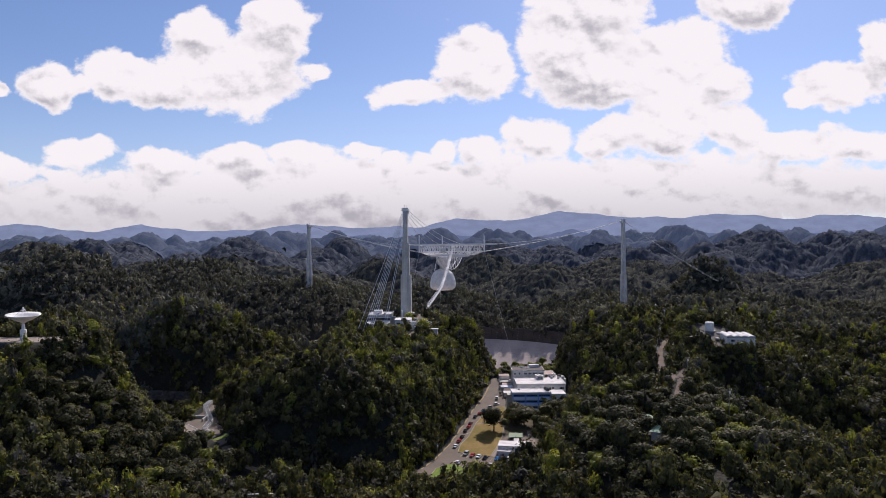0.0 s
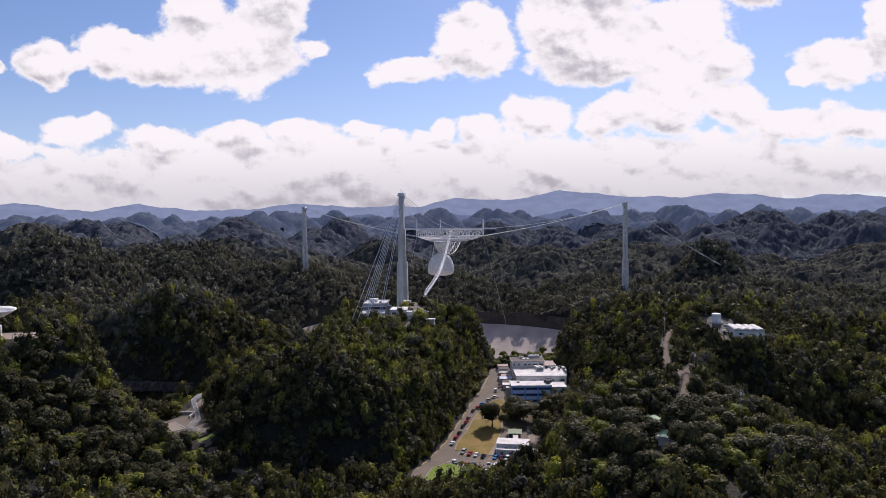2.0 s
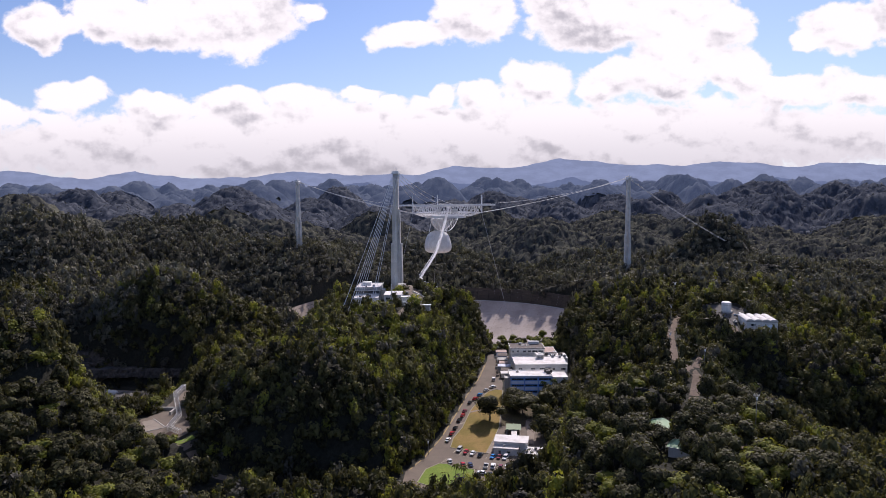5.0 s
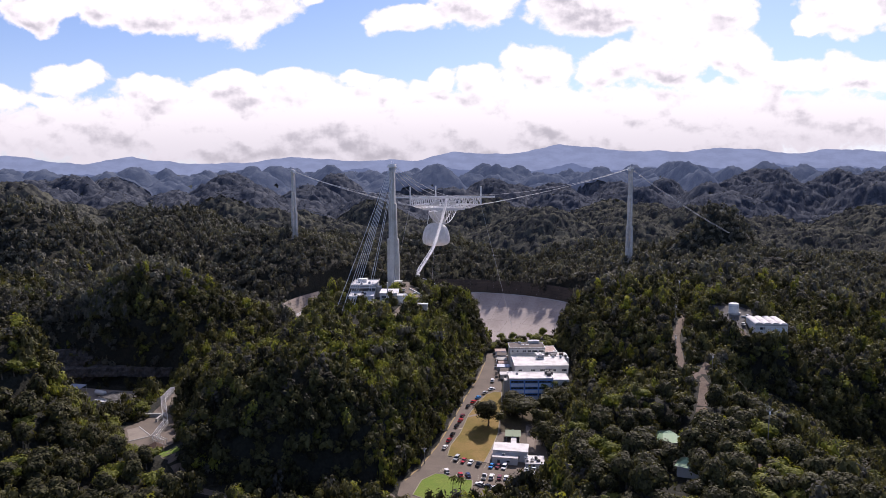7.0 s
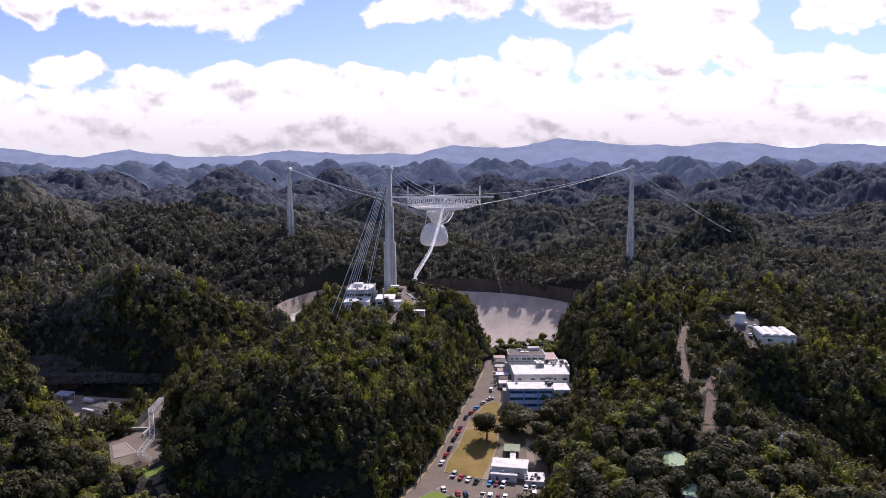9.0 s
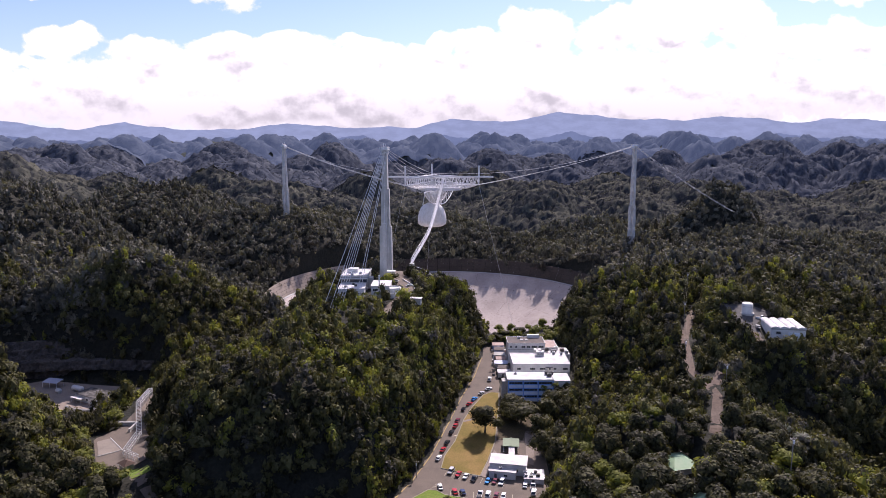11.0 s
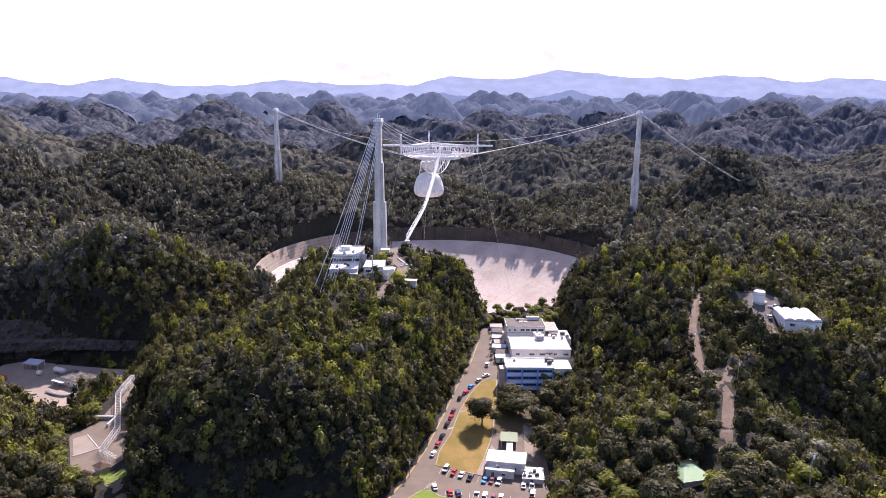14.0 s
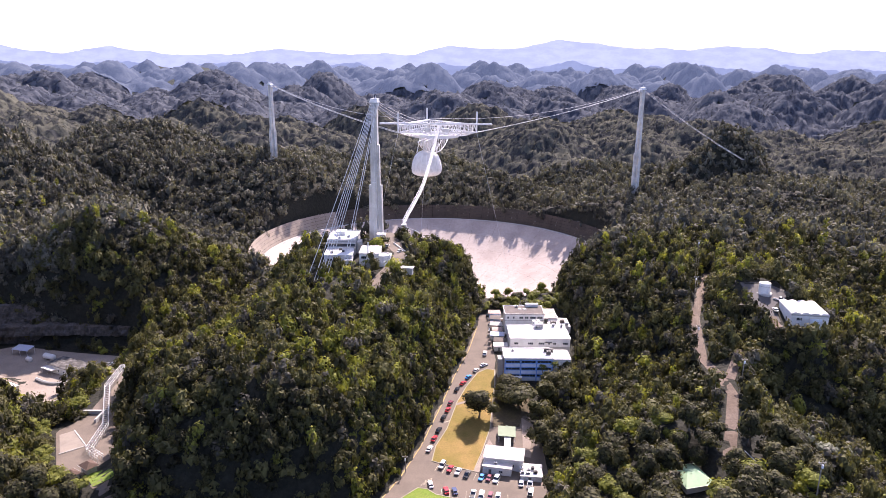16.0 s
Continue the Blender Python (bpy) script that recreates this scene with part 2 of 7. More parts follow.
M_PINKSLAB = material("worn_slab", (0.24, 0.205, 0.17), 0.9, second=(0.15, 0.125, 0.105), scale=0.2, fine=0.1)
# Darker copy of the ground screen: backlit shade painted into its colour.
M_SCREEN_SHADE = material("shaded_mesh", (0.075, 0.06, 0.048), 0.9, second=(0.045, 0.038, 0.03), scale=0.06, amount=0.7)
M_KERB = material("kerb_concrete", (0.30, 0.275, 0.20), 0.9, scale=0.3)
M_ROCK = material("rock", (0.095, 0.085, 0.078), 0.95, second=(0.03, 0.028, 0.026), scale=0.22, amount=0.8, fine=0.3, fine_scale=0.8, bump=0.5, bump_scale=0.6)
M_LIGHTBLUE = material("pale_blue_paint", (0.72, 0.80, 0.90), 0.6, scale=0.3)
M_DARKGREY = material("dark_grey_paint", (0.13, 0.125, 0.12), 0.7, scale=0.8)
M_PINKROOF = material("pink_tin_roof", (0.40, 0.30, 0.265), 0.8, second=(0.28, 0.19, 0.155), scale=0.4, amount=0.7)
M_PALEGREEN = material("pale_green_roof", (0.21, 0.26, 0.175), 0.8, second=(0.17, 0.21, 0.135), scale=0.3)
M_BROWNROOF = material("brown_roof", (0.10, 0.065, 0.05), 0.9, scale=0.8, fine=0.2)
M_DARKROOF = material("stained_roof", (0.05, 0.048, 0.046), 0.9, second=(0.30, 0.28, 0.27), scale=0.5, amount=0.45)
M_BLUEGREY = material("blue_grey_sheet", (0.42, 0.46, 0.58), 0.5, scale=0.4)
M_RED = material("faded_red", (0.42, 0.07, 0.04), 0.6, scale=0.4)
M_POLE = material("weathered_wood", (0.30, 0.27, 0.23), 0.9, scale=1.0, fine=0.2)
M_TYRE = material("tyre", (0.02, 0.02, 0.02), 0.85)
M_CARWHITE = material("white_car_paint", (0.80, 0.80, 0.80), 0.25, spec=0.5, scale=0.3, amount=0.15)
M_CARRED = material("red_car_paint", (0.45, 0.02, 0.03), 0.25, spec=0.5, scale=0.3, amount=0.2)
M_CARBLACK = material("black_car_paint", (0.015, 0.016, 0.018), 0.2, spec=0.5, scale=0.3, amount=0.2)
M_CARBLUE = material("blue_car_paint", (0.03, 0.25, 0.60), 0.25, spec=0.5, scale=0.3, amount=0.2)
M_CARMAROON = material("maroon_car_paint", (0.18, 0.03, 0.05), 0.25, spec=0.5, scale=0.3, amount=0.2)
M_CARSILVER = material("silver_car_paint", (0.50, 0.51, 0.52), 0.3, 0.6, spec=0.5, scale=0.3, amount=0.2)
M_CARNAVY = material("navy_car_paint", (0.03, 0.05, 0.13), 0.25, spec=0.5, scale=0.3, amount=0.2)
M_TAR = material("tarmac", (0.095, 0.09, 0.088), 0.9, second=(0.065, 0.06, 0.058), scale=0.15, fine=0.12, fine_scale=3.0)
M_TOWER = material("pale_tower_concrete", (0.60, 0.58, 0.55), 0.85, second=(0.42, 0.40, 0.37), scale=0.15, amount=0.7, fine=0.08, fine_scale=1.2, bump=0.02)
# Earth with the tree shade painted into its base colour.
M_SHADE_EARTH = material("shade_dark_earth", (0.075, 0.058, 0.036), 0.95, second=(0.10, 0.082, 0.03), scale=0.15, fine=0.3, fine_scale=1.5, bump=0.05)
M_UNDERGROWTH = material("undergrowth", (0.028, 0.037, 0.033), 0.95, second=(0.018, 0.024, 0.022), scale=0.02, amount=0.8, fine=0.4, fine_scale=0.12, bump=4.0, bump_scale=0.09)
M_LEAF_SILVER = foliage("silver_leaves", (0.10, 0.11, 0.08), (0.32, 0.33, 0.25), 0.3, 0.2)
# Leaf colours of the next two are lifted and greyed to paint haze.
M_LEAF_MID = foliage("mid_haze_leaves", (0.036, 0.037, 0.037), (0.190, 0.183, 0.148), 0.5, 0.25, 0.06, 0.8)
M_LEAF_HILL = foliage("hill_haze_leaves", (0.034, 0.037, 0.042), (0.126, 0.124, 0.096), 0.5, 0.1, 0.0, 0.35)
# Distance haze painted into the leaf colour: bluer and lighter.
M_LEAF_FAR = foliage("far_haze_leaves", (0.048, 0.056, 0.076), (0.122, 0.130, 0.146), 0.5, 0.1, 0.0, 0.4)
# Haze on the hills is painted as blue tint plus faint emission.
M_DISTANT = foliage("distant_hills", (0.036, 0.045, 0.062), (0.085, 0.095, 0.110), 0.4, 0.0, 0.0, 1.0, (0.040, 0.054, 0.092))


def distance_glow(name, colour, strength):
    """The far ranges: a backdrop whose emission paints pale distance haze, with noise mottling as shading."""
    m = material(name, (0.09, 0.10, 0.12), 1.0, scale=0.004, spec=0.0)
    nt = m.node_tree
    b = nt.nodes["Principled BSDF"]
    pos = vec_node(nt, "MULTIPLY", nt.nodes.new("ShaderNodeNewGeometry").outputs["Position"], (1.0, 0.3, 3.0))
    mottle = noise_node(nt, pos, 0.009, 6.0, 0.65)
    nt.links.new(mix_node(nt, smooth_node(nt, mottle.outputs["Fac"], 0.35, 0.65), tuple(c * 0.90 for c in colour), tuple(c * 1.06 for c in colour)), b.inputs["Emission Color"])
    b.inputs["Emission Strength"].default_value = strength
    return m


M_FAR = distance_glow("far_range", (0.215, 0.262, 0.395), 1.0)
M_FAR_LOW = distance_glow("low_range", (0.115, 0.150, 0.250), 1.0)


# ---- building blocks ----
def mesh_ob(name, bm, mat, parent=None, label="", smooth=False):
    me = bpy.data.meshes.new(name)
    bm.to_mesh(me)
    bm.free()
    if mat:
        me.materials.append(mat)
    if smooth:
        me.shade_smooth()
    ob = new(name, me)
    if parent:
        ob.parent = parent
    if label:
        ob["label"] = label
    return ob


def part(name, bm, mat, parent, label="", smooth=False):
    return mesh_ob(name, bm, mat, parent, label, smooth)


def thing(name, m, label, category, group="", kind=""):
    ob = new(name)
    ob.empty_display_size = 0.5
    ob.matrix_world = m
    return tagged(ob, label, category, group, kind)


def box(bm, lo, hi, bevel=0.0):
    lo, hi = Vector(lo), Vector(hi)
    r = bmesh.ops.create_cube(bm, size=1.0)
    for v in r["verts"]:
        v.co = Vector((lo[i] + (v.co[i] + 0.5) * (hi[i] - lo[i]) for i in range(3)))
    if bevel:
        bmesh.ops.bevel(bm, geom=list({e for v in r["verts"] for e in v.link_edges}), offset=bevel, segments=1, affect="EDGES")
    return bm


def boxes(*pairs, bevel=0.0):
    bm = bmesh.new()
    for lo, hi in pairs:
        box(bm, lo, hi, bevel)
    return bm


def tube(bm, a, b, r0, r1=None, seg=6, caps=True):
    a, b = Vector(a), Vector(b)
    m = Matrix.Translation((a + b) / 2) @ (b - a).to_track_quat("Z", "Y").to_matrix().to_4x4()
    bmesh.ops.create_cone(bm, cap_ends=caps, segments=seg, radius1=r0, radius2=r0 if r1 is None else r1, depth=(b - a).length, matrix=m)
    return bm


def tubes(segs, r, seg=4):
    bm = bmesh.new()
    for a, b in segs:
        tube(bm, a, b, r, seg=seg)
    return bm


def lathe(profile, seg=32):
    """A surface of revolution about z from (radius, height) pairs."""
    bm = bmesh.new()
    rings = [[bm.verts.new((r * math.cos(2 * math.pi * i / seg), r * math.sin(2 * math.pi * i / seg), z)) for i in range(seg)] for r, z in profile]
    for p, q in zip(rings, rings[1:]):
        for i in range(seg):
            bm.faces.new((p[i], p[(i + 1) % seg], q[(i + 1) % seg], q[i]))
    return bm


def sag_line(a, b, sag, n=16):
    a, b = Vector(a), Vector(b)
    return [a.lerp(b, i / n) - Vector((0, 0, sag * 4 * (i / n) * (1 - i / n))) for i in range(n + 1)]


# ---- ground ----
DISH_C, DISH_R, RIM_Z = (6.0, 717.0), 161.0, -25.0
HILLS = [  # x, y, width, height of the near hills and hollows
    (-50, 385, 45, 48), (-35, 440, 45, 27), (-40, 505, 38, 52), (-190, 305, 60, 50), (-260, 340, 50, 31), (-190, 410, 35, -14), (-170, 540, 60, 22),
    (-260, 550, 60, 27), (145, 370, 42, 27), (120, 440, 38, 24), (165, 500, 55, 29), (95, 275, 55, 22), (165, 560, 55, 22), (225, 360, 60, 31), (213, 820, 60, 25), (-215, 532, 34, 31), (-108, 535, 22, -13), (148, 362, 14, -12)]
HILLS += [(-180, 870, 60, 56), (60, 470, 25, -23), (-230, 480, 40, -24), (-130, 300, 30, -11), (20, 390, 45, -33), (-60, 290, 50, -9), (300, 600, 100, 40),
          (-320, 680, 90, 13), (75, 330, 25, 19), (19, 512, 20, 30), (110, 515, 32, 16), (-53, 340, 25, 17), (-120, 200, 80, 6), (100, 150, 80, 21)]
HILLS += [(40, 430, 35, 19), (381, 975, 33, 80), (-53, 326, 14, 9), (-80, 326, 14, 9), (-100, 352, 14, 9), (-112, 382, 12, 7), (-17, 372, 13, 15), (-3, 420, 13, 17), (-162, 357, 18, -17), (-150, 372, 9, -6), (-230, 405, 20, -6), (-43, 408, 18, -9), (180, 338, 24, -30), (-200, 264, 30, 13), (205, 345, 22, -12)]
# levelled ground: two ends with their heights, half width, width of the bank round it
LEVELS = [((-182, 318, 56.2), (-232, 318, 56.2), 13, 16, 10), ((-205, 432, -20), (-172, 396, -11), 12, 14, 8.0), ((-128, 330, 6), (-128, 352, 6), 16, 12, 0),
          ((-137, 372, 6), (-143, 408, 3), 7, 9, 6.5), ((-143, 408, 3), (-182, 458, -19), 7, 12, 6.0), ((-262, 474, -20), (-188, 470, -20), 26, 7, 0),
          ((-92, 300, 1), (-64, 298, -5), 4, 9, 3), ((-64, 298, -5), (-19, 320, -13), 4, 8, 3.5), ((164, 388, 38.9), (163, 420, 47.6), 10, 10, 0),
          ((-48, 470, 38), (-40, 515, 40), 15, 12, 8), ((-26.5, 430, 36), (-15, 480, 41.7), 5, 8, 5.0), ((-15, 484, 42), (-26, 522, 45), 5, 8, 5.0), ((91, 302, 18), (91, 304, 18), 6, 9, 5.5),
          ((88, 294, 17), (84, 284, 17.5), 4, 8, 6.5), ((81, 264, 21), (77, 254, 20), 4, 8, 6.5), ((-179, 864, 45), (-179, 866, 45), 8, 25, 0), ((213, 811, 15), (213, 813, 15), 8, 25, 0)]
DIRT = [((113, 288, 19), (113.5, 276, 19)), ((113.5, 276, 19), (117, 262, 19)), ((162, 481, 33), (145, 446, 33)), ((145, 446, 33), (131, 415, 31)), ((131, 415, 31), (118.5, 370, 28)), ((118.5, 370, 28), (120.5, 345, 27)),
        ((120.5, 345, 27), (110, 321, 24)), ((110, 321, 24), (105, 310, 22)), ((105, 310, 22), (113, 288, 19)), ((137, 377, 31), (123, 355, 28))]
rng = np.random.default_rng(5)
KARST_STEP = 172.0
KX, KY = 60, 36                          # round haystack hills on an uneven lattice
krng = np.random.default_rng(72)
tops = 32 + 88 * krng.random((KX, KY)) ** 1.3
KARST = np.stack([krng.uniform(-70, 70, (KX, KY)), krng.uniform(-70, 70, (KX, KY)), 90 + 0.55 * tops * krng.uniform(0.8, 1.2, (KX, KY)), tops], -1)
rng.random(3588)
WAVES = [(rng.normal(0, 1, 2) / s, rng.uniform(0, 6.28), a) for s, a in ((60, 2.6), (60, 2.6), (38, 1.8), (38, 1.8), (22, 1.2), (22, 1.2), (13, 0.8), (13, 0.8))]


def smoothstep(a, b, v):
    t = np.clip((v - a) / (b - a), 0, 1)
    return t * t * (3 - 2 * t)


def capsule(x, y, a, b):
    """Distance from the segment a-b and how far along it, 0 to 1."""
    dx, dy = b[0] - a[0], b[1] - a[1]
    t = np.clip(((x - a[0]) * dx + (y - a[1]) * dy) / (dx * dx + dy * dy), 0, 1)
    return np.hypot(x - a[0] - t * dx, y - a[1] - t * dy), t


CAMPUS_Y = (300, 320, 335, 348, 370, 400, 429, 457, 485, 508, 552)
CAMPUS_L = (-12, -18, -15.5, -9.5, -1.4, 7, 14.2, 22.5, 28.5, 33, 42)
CAMPUS_R = (34, 44, 52, 54, 53, 52, 78, 84, 86, 82, 88)


def campus_z(y):
    return -13 + 13 * np.clip((y - 350) / 170, 0, 1)


def campus_out(x, y):
    """Metres outside the levelled campus strip (negative within)."""
    return np.maximum(np.maximum(np.interp(y, CAMPUS_Y, CAMPUS_L) - x, x - np.interp(y, CAMPUS_Y, CAMPUS_R)), np.maximum(308 - y, y - 552))


def height(x, y):
    x, y = np.atleast_1d(np.asarray(x, float)), np.atleast_1d(np.asarray(y, float))
    z = np.full(np.broadcast(x, y).shape, -13.0)
    for hx, hy, s, h in HILLS:
        z = z + h * np.exp(-((x - hx) ** 2 + (y - hy) ** 2) / (2 * s * s))
    far = np.zeros_like(z)
    ix, iy = np.round(x / KARST_STEP).astype(int) + KX // 2, np.round(y / KARST_STEP).astype(int) + 5
    for ox in (-1, 0, 1):
        for oy in (-1, 0, 1):
            jx, jy = np.clip(ix + ox, 0, KX - 1), np.clip(iy + oy, 0, KY - 1)
            k = KARST[jx, jy]
            d = np.hypot(x - (jx - KX // 2) * KARST_STEP - k[..., 0], y - (jy - 5) * KARST_STEP - k[..., 1]) / k[..., 2]
            far = np.maximum(far, k[..., 3] * (1 - smoothstep(0.0, 1.25, d)))
    far = np.maximum(far, 0) + 0.3 * np.minimum(far, 45) * np.sin(x / 47 + 1.3 * np.sin(y / 61)) * np.sin(y / 53 + 1.1 * np.sin(x / 71))
    far = (far - 10 * (1 - smoothstep(1100, 1500, y))) * (0.62 + 0.42 * smoothstep(1000, 2300, y) + 0.38 * (1 - smoothstep(1050, 1700, y))) + 30 * smoothstep(850, 1400, y) + 22 * smoothstep(1600, 2700, y) + 13 * np.sin(x / 210 + y / 330) * np.sin(y / 260 - x / 400) - 14 * smoothstep(900, 1300, y)
    far = far * (1 - 0.9 * np.exp(-((x - 440) ** 2 + (y - 985) ** 2) / (2 * 165.0 ** 2)))
    w = smoothstep(0.92, 1.25, np.hypot((x - 15) / 285, (y - 480) / 440)) * smoothstep(-200, 100, y + 0.6 * np.abs(x))
    z = z + w * far
    d = y - (324 + 0.006 * (x + 55) ** 2)               # the middle hill's steep foot
    z = z + 6 * smoothstep(0, 8, d) * (1 - smoothstep(10, 45, d)) * (1 - smoothstep(32, 52, np.abs(x + 60)))
    for k, ph, a in WAVES:
        z = z + a * np.sin(x * k[0] + y * k[1] + ph)
    for a, b, r, bank, bare in LEVELS:
        d, t = capsule(x, y, a, b)
        w = 1 - smoothstep(r, r + bank, d)
        z = z * (1 - w) + (a[2] + t * (b[2] - a[2])) * w
    for a, b in DIRT:
        d, t = capsule(x, y, a, b)
        w = 1 - smoothstep(3.0, 9.0, d)
        z = z * (1 - w) + (a[2] + t * (b[2] - a[2])) * w
    w = 1 - smoothstep(0.0, 13.0, campus_out(x, y))
    z = z * (1 - w) + campus_z(y) * w
    r = np.hypot(x - DISH_C[0], y - DISH_C[1])
    w = 1 - smoothstep(7, 30 - 14 * smoothstep(700, 770, y), r - DISH_R)
    z = z * (1 - w) + np.minimum(z, RIM_Z + 1) * w
    return np.where(r < DISH_R + 8, RIM_Z - 5 - 55 * (1 - np.minimum(r / DISH_R, 1) ** 2), z)


def ground_at(x, y):
    return float(height(x, y)[0])


def axis(lo, hi, near_lo, near_hi, step, grow, cap=20.0, reach=1500):
    out = list(np.arange(near_lo, near_hi + 0.1, step))
    s, v = step, near_hi
    while v < hi:
        s = min(s * grow, cap if v < reach else 1e9)
        v += s
        out.append(v)
    s, v = step, near_lo
    while v > lo:
        s = min(s * grow, cap if v > -reach else 1e9)
        v -= s
        out.insert(0, v)
    return np.array(out)


def make_ground():
    xs, ys = axis(-4700, 4700, -300, 300, 4.25, 1.06, 40.0), axis(-700, 4850, 220, 940, 4.25, 1.05, 40.0, 2300)
    gx, gy = np.meshgrid(xs, ys)
    gz = height(gx, gy) - 4 * smoothstep(1000, 1120, gy)
    nx, ny = len(xs), len(ys)
    i = np.arange(nx * ny).reshape(ny, nx)
    faces = np.stack([i[:-1, :-1], i[:-1, 1:], i[1:, 1:], i[1:, :-1]], -1).reshape(-1, 4)
    me = bpy.data.meshes.new("ground")
    me.from_pydata(np.stack([gx, gy, gz], -1).reshape(-1, 3).tolist(), [], faces.tolist())
    me.materials.append(M_SOIL), me.materials.append(M_UNDERGROWTH)
    cy, cx = gy[:-1, :-1].ravel(), gx[:-1, :-1].ravel()
    me.polygons.foreach_set("material_index", ((cy > 960) | (np.abs(cx) > 470)).astype(np.int32))
    me.shade_smooth()
    tagged(new("ground", me), "dark wooded karst hills with steep round tops", "ground", kind="structure")


make_ground()


def make_mountains():
    """Blue ranges on the horizon, far behind all else."""
    side = np.array((-0.66, -0.53, -0.46, -0.38, -0.32, -0.20, -0.11, -0.04, 0.01, 0.07, 0.165, 0.27, 0.35, 0.39, 0.52, 0.56, 0.66))
    up = np.array((40, 28, 37, 24, 28, 33, 30, 28, 42, 40, 53, 45, 42, 46, 40, 43, 37)) / 1184
    rr = np.random.default_rng(8)
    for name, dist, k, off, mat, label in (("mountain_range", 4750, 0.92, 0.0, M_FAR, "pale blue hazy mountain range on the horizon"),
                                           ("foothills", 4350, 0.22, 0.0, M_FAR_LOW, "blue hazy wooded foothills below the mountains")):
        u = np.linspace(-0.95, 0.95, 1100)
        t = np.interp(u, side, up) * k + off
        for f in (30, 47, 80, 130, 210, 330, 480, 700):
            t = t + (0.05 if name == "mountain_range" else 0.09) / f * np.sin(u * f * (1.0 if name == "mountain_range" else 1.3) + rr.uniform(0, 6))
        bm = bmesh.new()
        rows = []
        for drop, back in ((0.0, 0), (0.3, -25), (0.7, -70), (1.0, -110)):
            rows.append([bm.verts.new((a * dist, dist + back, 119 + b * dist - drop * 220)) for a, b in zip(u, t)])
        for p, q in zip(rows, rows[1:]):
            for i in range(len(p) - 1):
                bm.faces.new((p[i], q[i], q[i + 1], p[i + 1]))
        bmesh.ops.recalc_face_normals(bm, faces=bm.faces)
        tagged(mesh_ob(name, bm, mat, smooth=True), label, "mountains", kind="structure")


make_mountains()


# ---- draped surfaces ----
def sheet(name, outline, mat, lift, label, category, step=3.0, kind="structure", parent=None):
    """A flat-lying sheet cut to an outline and laid on the ground, with a little thickness."""
    bm = bmesh.new()
    f = bm.faces.new([bm.verts.new((x, y, 0)) for x, y in outline])
    xs, ys = [p[0] for p in outline], [p[1] for p in outline]
    for lo, hi, n in ((min(xs), max(xs), (1, 0, 0)), (min(ys), max(ys), (0, 1, 0))):
        c = lo + step
        while c < hi:
            bmesh.ops.bisect_plane(bm, geom=bm.verts[:] + bm.edges[:] + bm.faces[:], plane_co=(c if n[0] else 0, c if n[1] else 0, 0), plane_no=n)
            c += step
    bmesh.ops.triangulate(bm, faces=bm.faces)
    h = height([v.co.x for v in bm.verts], [v.co.y for v in bm.verts])
    for v, z in zip(bm.verts, h):
        v.co.z = z + lift
    bmesh.ops.recalc_face_normals(bm, faces=bm.faces)
    if sum(q.normal.z for q in bm.faces) < 0:
        bmesh.ops.reverse_faces(bm, faces=bm.faces)
    r = bmesh.ops.extrude_face_region(bm, geom=bm.faces[:])
    for v in r["geom"]:
        if isinstance(v, bmesh.types.BMVert):
            v.co.z -= 0.0
    for v in {v for q in bm.faces for v in q.verts} - {v for v in r["geom"] if isinstance(v, bmesh.types.BMVert)}:
        v.co.z -= 0.6
    ob = mesh_ob(name, bm, mat, parent)
    return tagged(ob, label, category, kind=kind) if parent is None else ob


def band(points, half, closed=False):
    """Outline of a strip of the given half width along points."""
    left, right = [], []
    n = len(points)
    for i, p in enumerate(points):
        a, b = points[max(i - 1, 0)], points[min(i + 1, n - 1)]
        d = Vector((b[0] - a[0], b[1] - a[1])).normalized()
        left.append((p[0] - d.y * half, p[1] + d.x * half)), right.append((p[0] + d.y * half, p[1] - d.x * half))
    return left + right[::-1]


def strip(name, points, half, mat, lift, label, category, kind="structure", deep=0.5, parent=None):
    """A narrow strip with thickness along points, on the ground."""
    fine = []
    for a, b in zip(points, points[1:]):
        n = max(1, int(math.dist(a, b) / 3.0))
        fine += [(a[0] + (b[0] - a[0]) * i / n, a[1] + (b[1] - a[1]) * i / n) for i in range(n)]
    fine.append(points[-1])
    o = band(fine, half)
    n = len(fine)
    bm = bmesh.new()
    h = height([p[0] for p in o], [p[1] for p in o])
    up = [bm.verts.new((p[0], p[1], z + lift)) for p, z in zip(o, h)]
    dn = [bm.verts.new((p[0], p[1], z + lift - deep)) for p, z in zip(o, h)]
    for i in range(n - 1):
        j, k = 2 * n - 1 - i, 2 * n - 2 - i
        bm.faces.new((up[i], up[j], up[k], up[i + 1]))
        bm.faces.new((up[i], up[i + 1], dn[i + 1], dn[i]))
        bm.faces.new((up[j], dn[j], dn[k], up[k]))
    bmesh.ops.recalc_face_normals(bm, faces=bm.faces)
    ob = mesh_ob(name, bm, mat, parent)
    return tagged(ob, label, category, kind=kind) if parent is None else ob


PLAZA = [(-127.5, 321), (-143.7, 350), (-140.5, 356), (-136, 366), (-132.5, 369), (-124.5, 364), (-115.5, 342), (-113.5, 332), (-118, 321)]
GREEN = [(-118, 320.5), (-111.5, 325), (-103, 314), (-108.5, 309.5)]
YARD = [(-262, 440), (-268, 480), (-250, 492), (-215, 484), (-178, 478), (-172, 464), (-184, 440), (-188, 420), (-203, 414), (-230, 430)]
HALL_YARD = [(152.5, 412), (153, 420.5), (164.4, 421), (174, 411.5), (164, 404), (161, 401), (158, 385), (150, 382.5), (153, 394)]
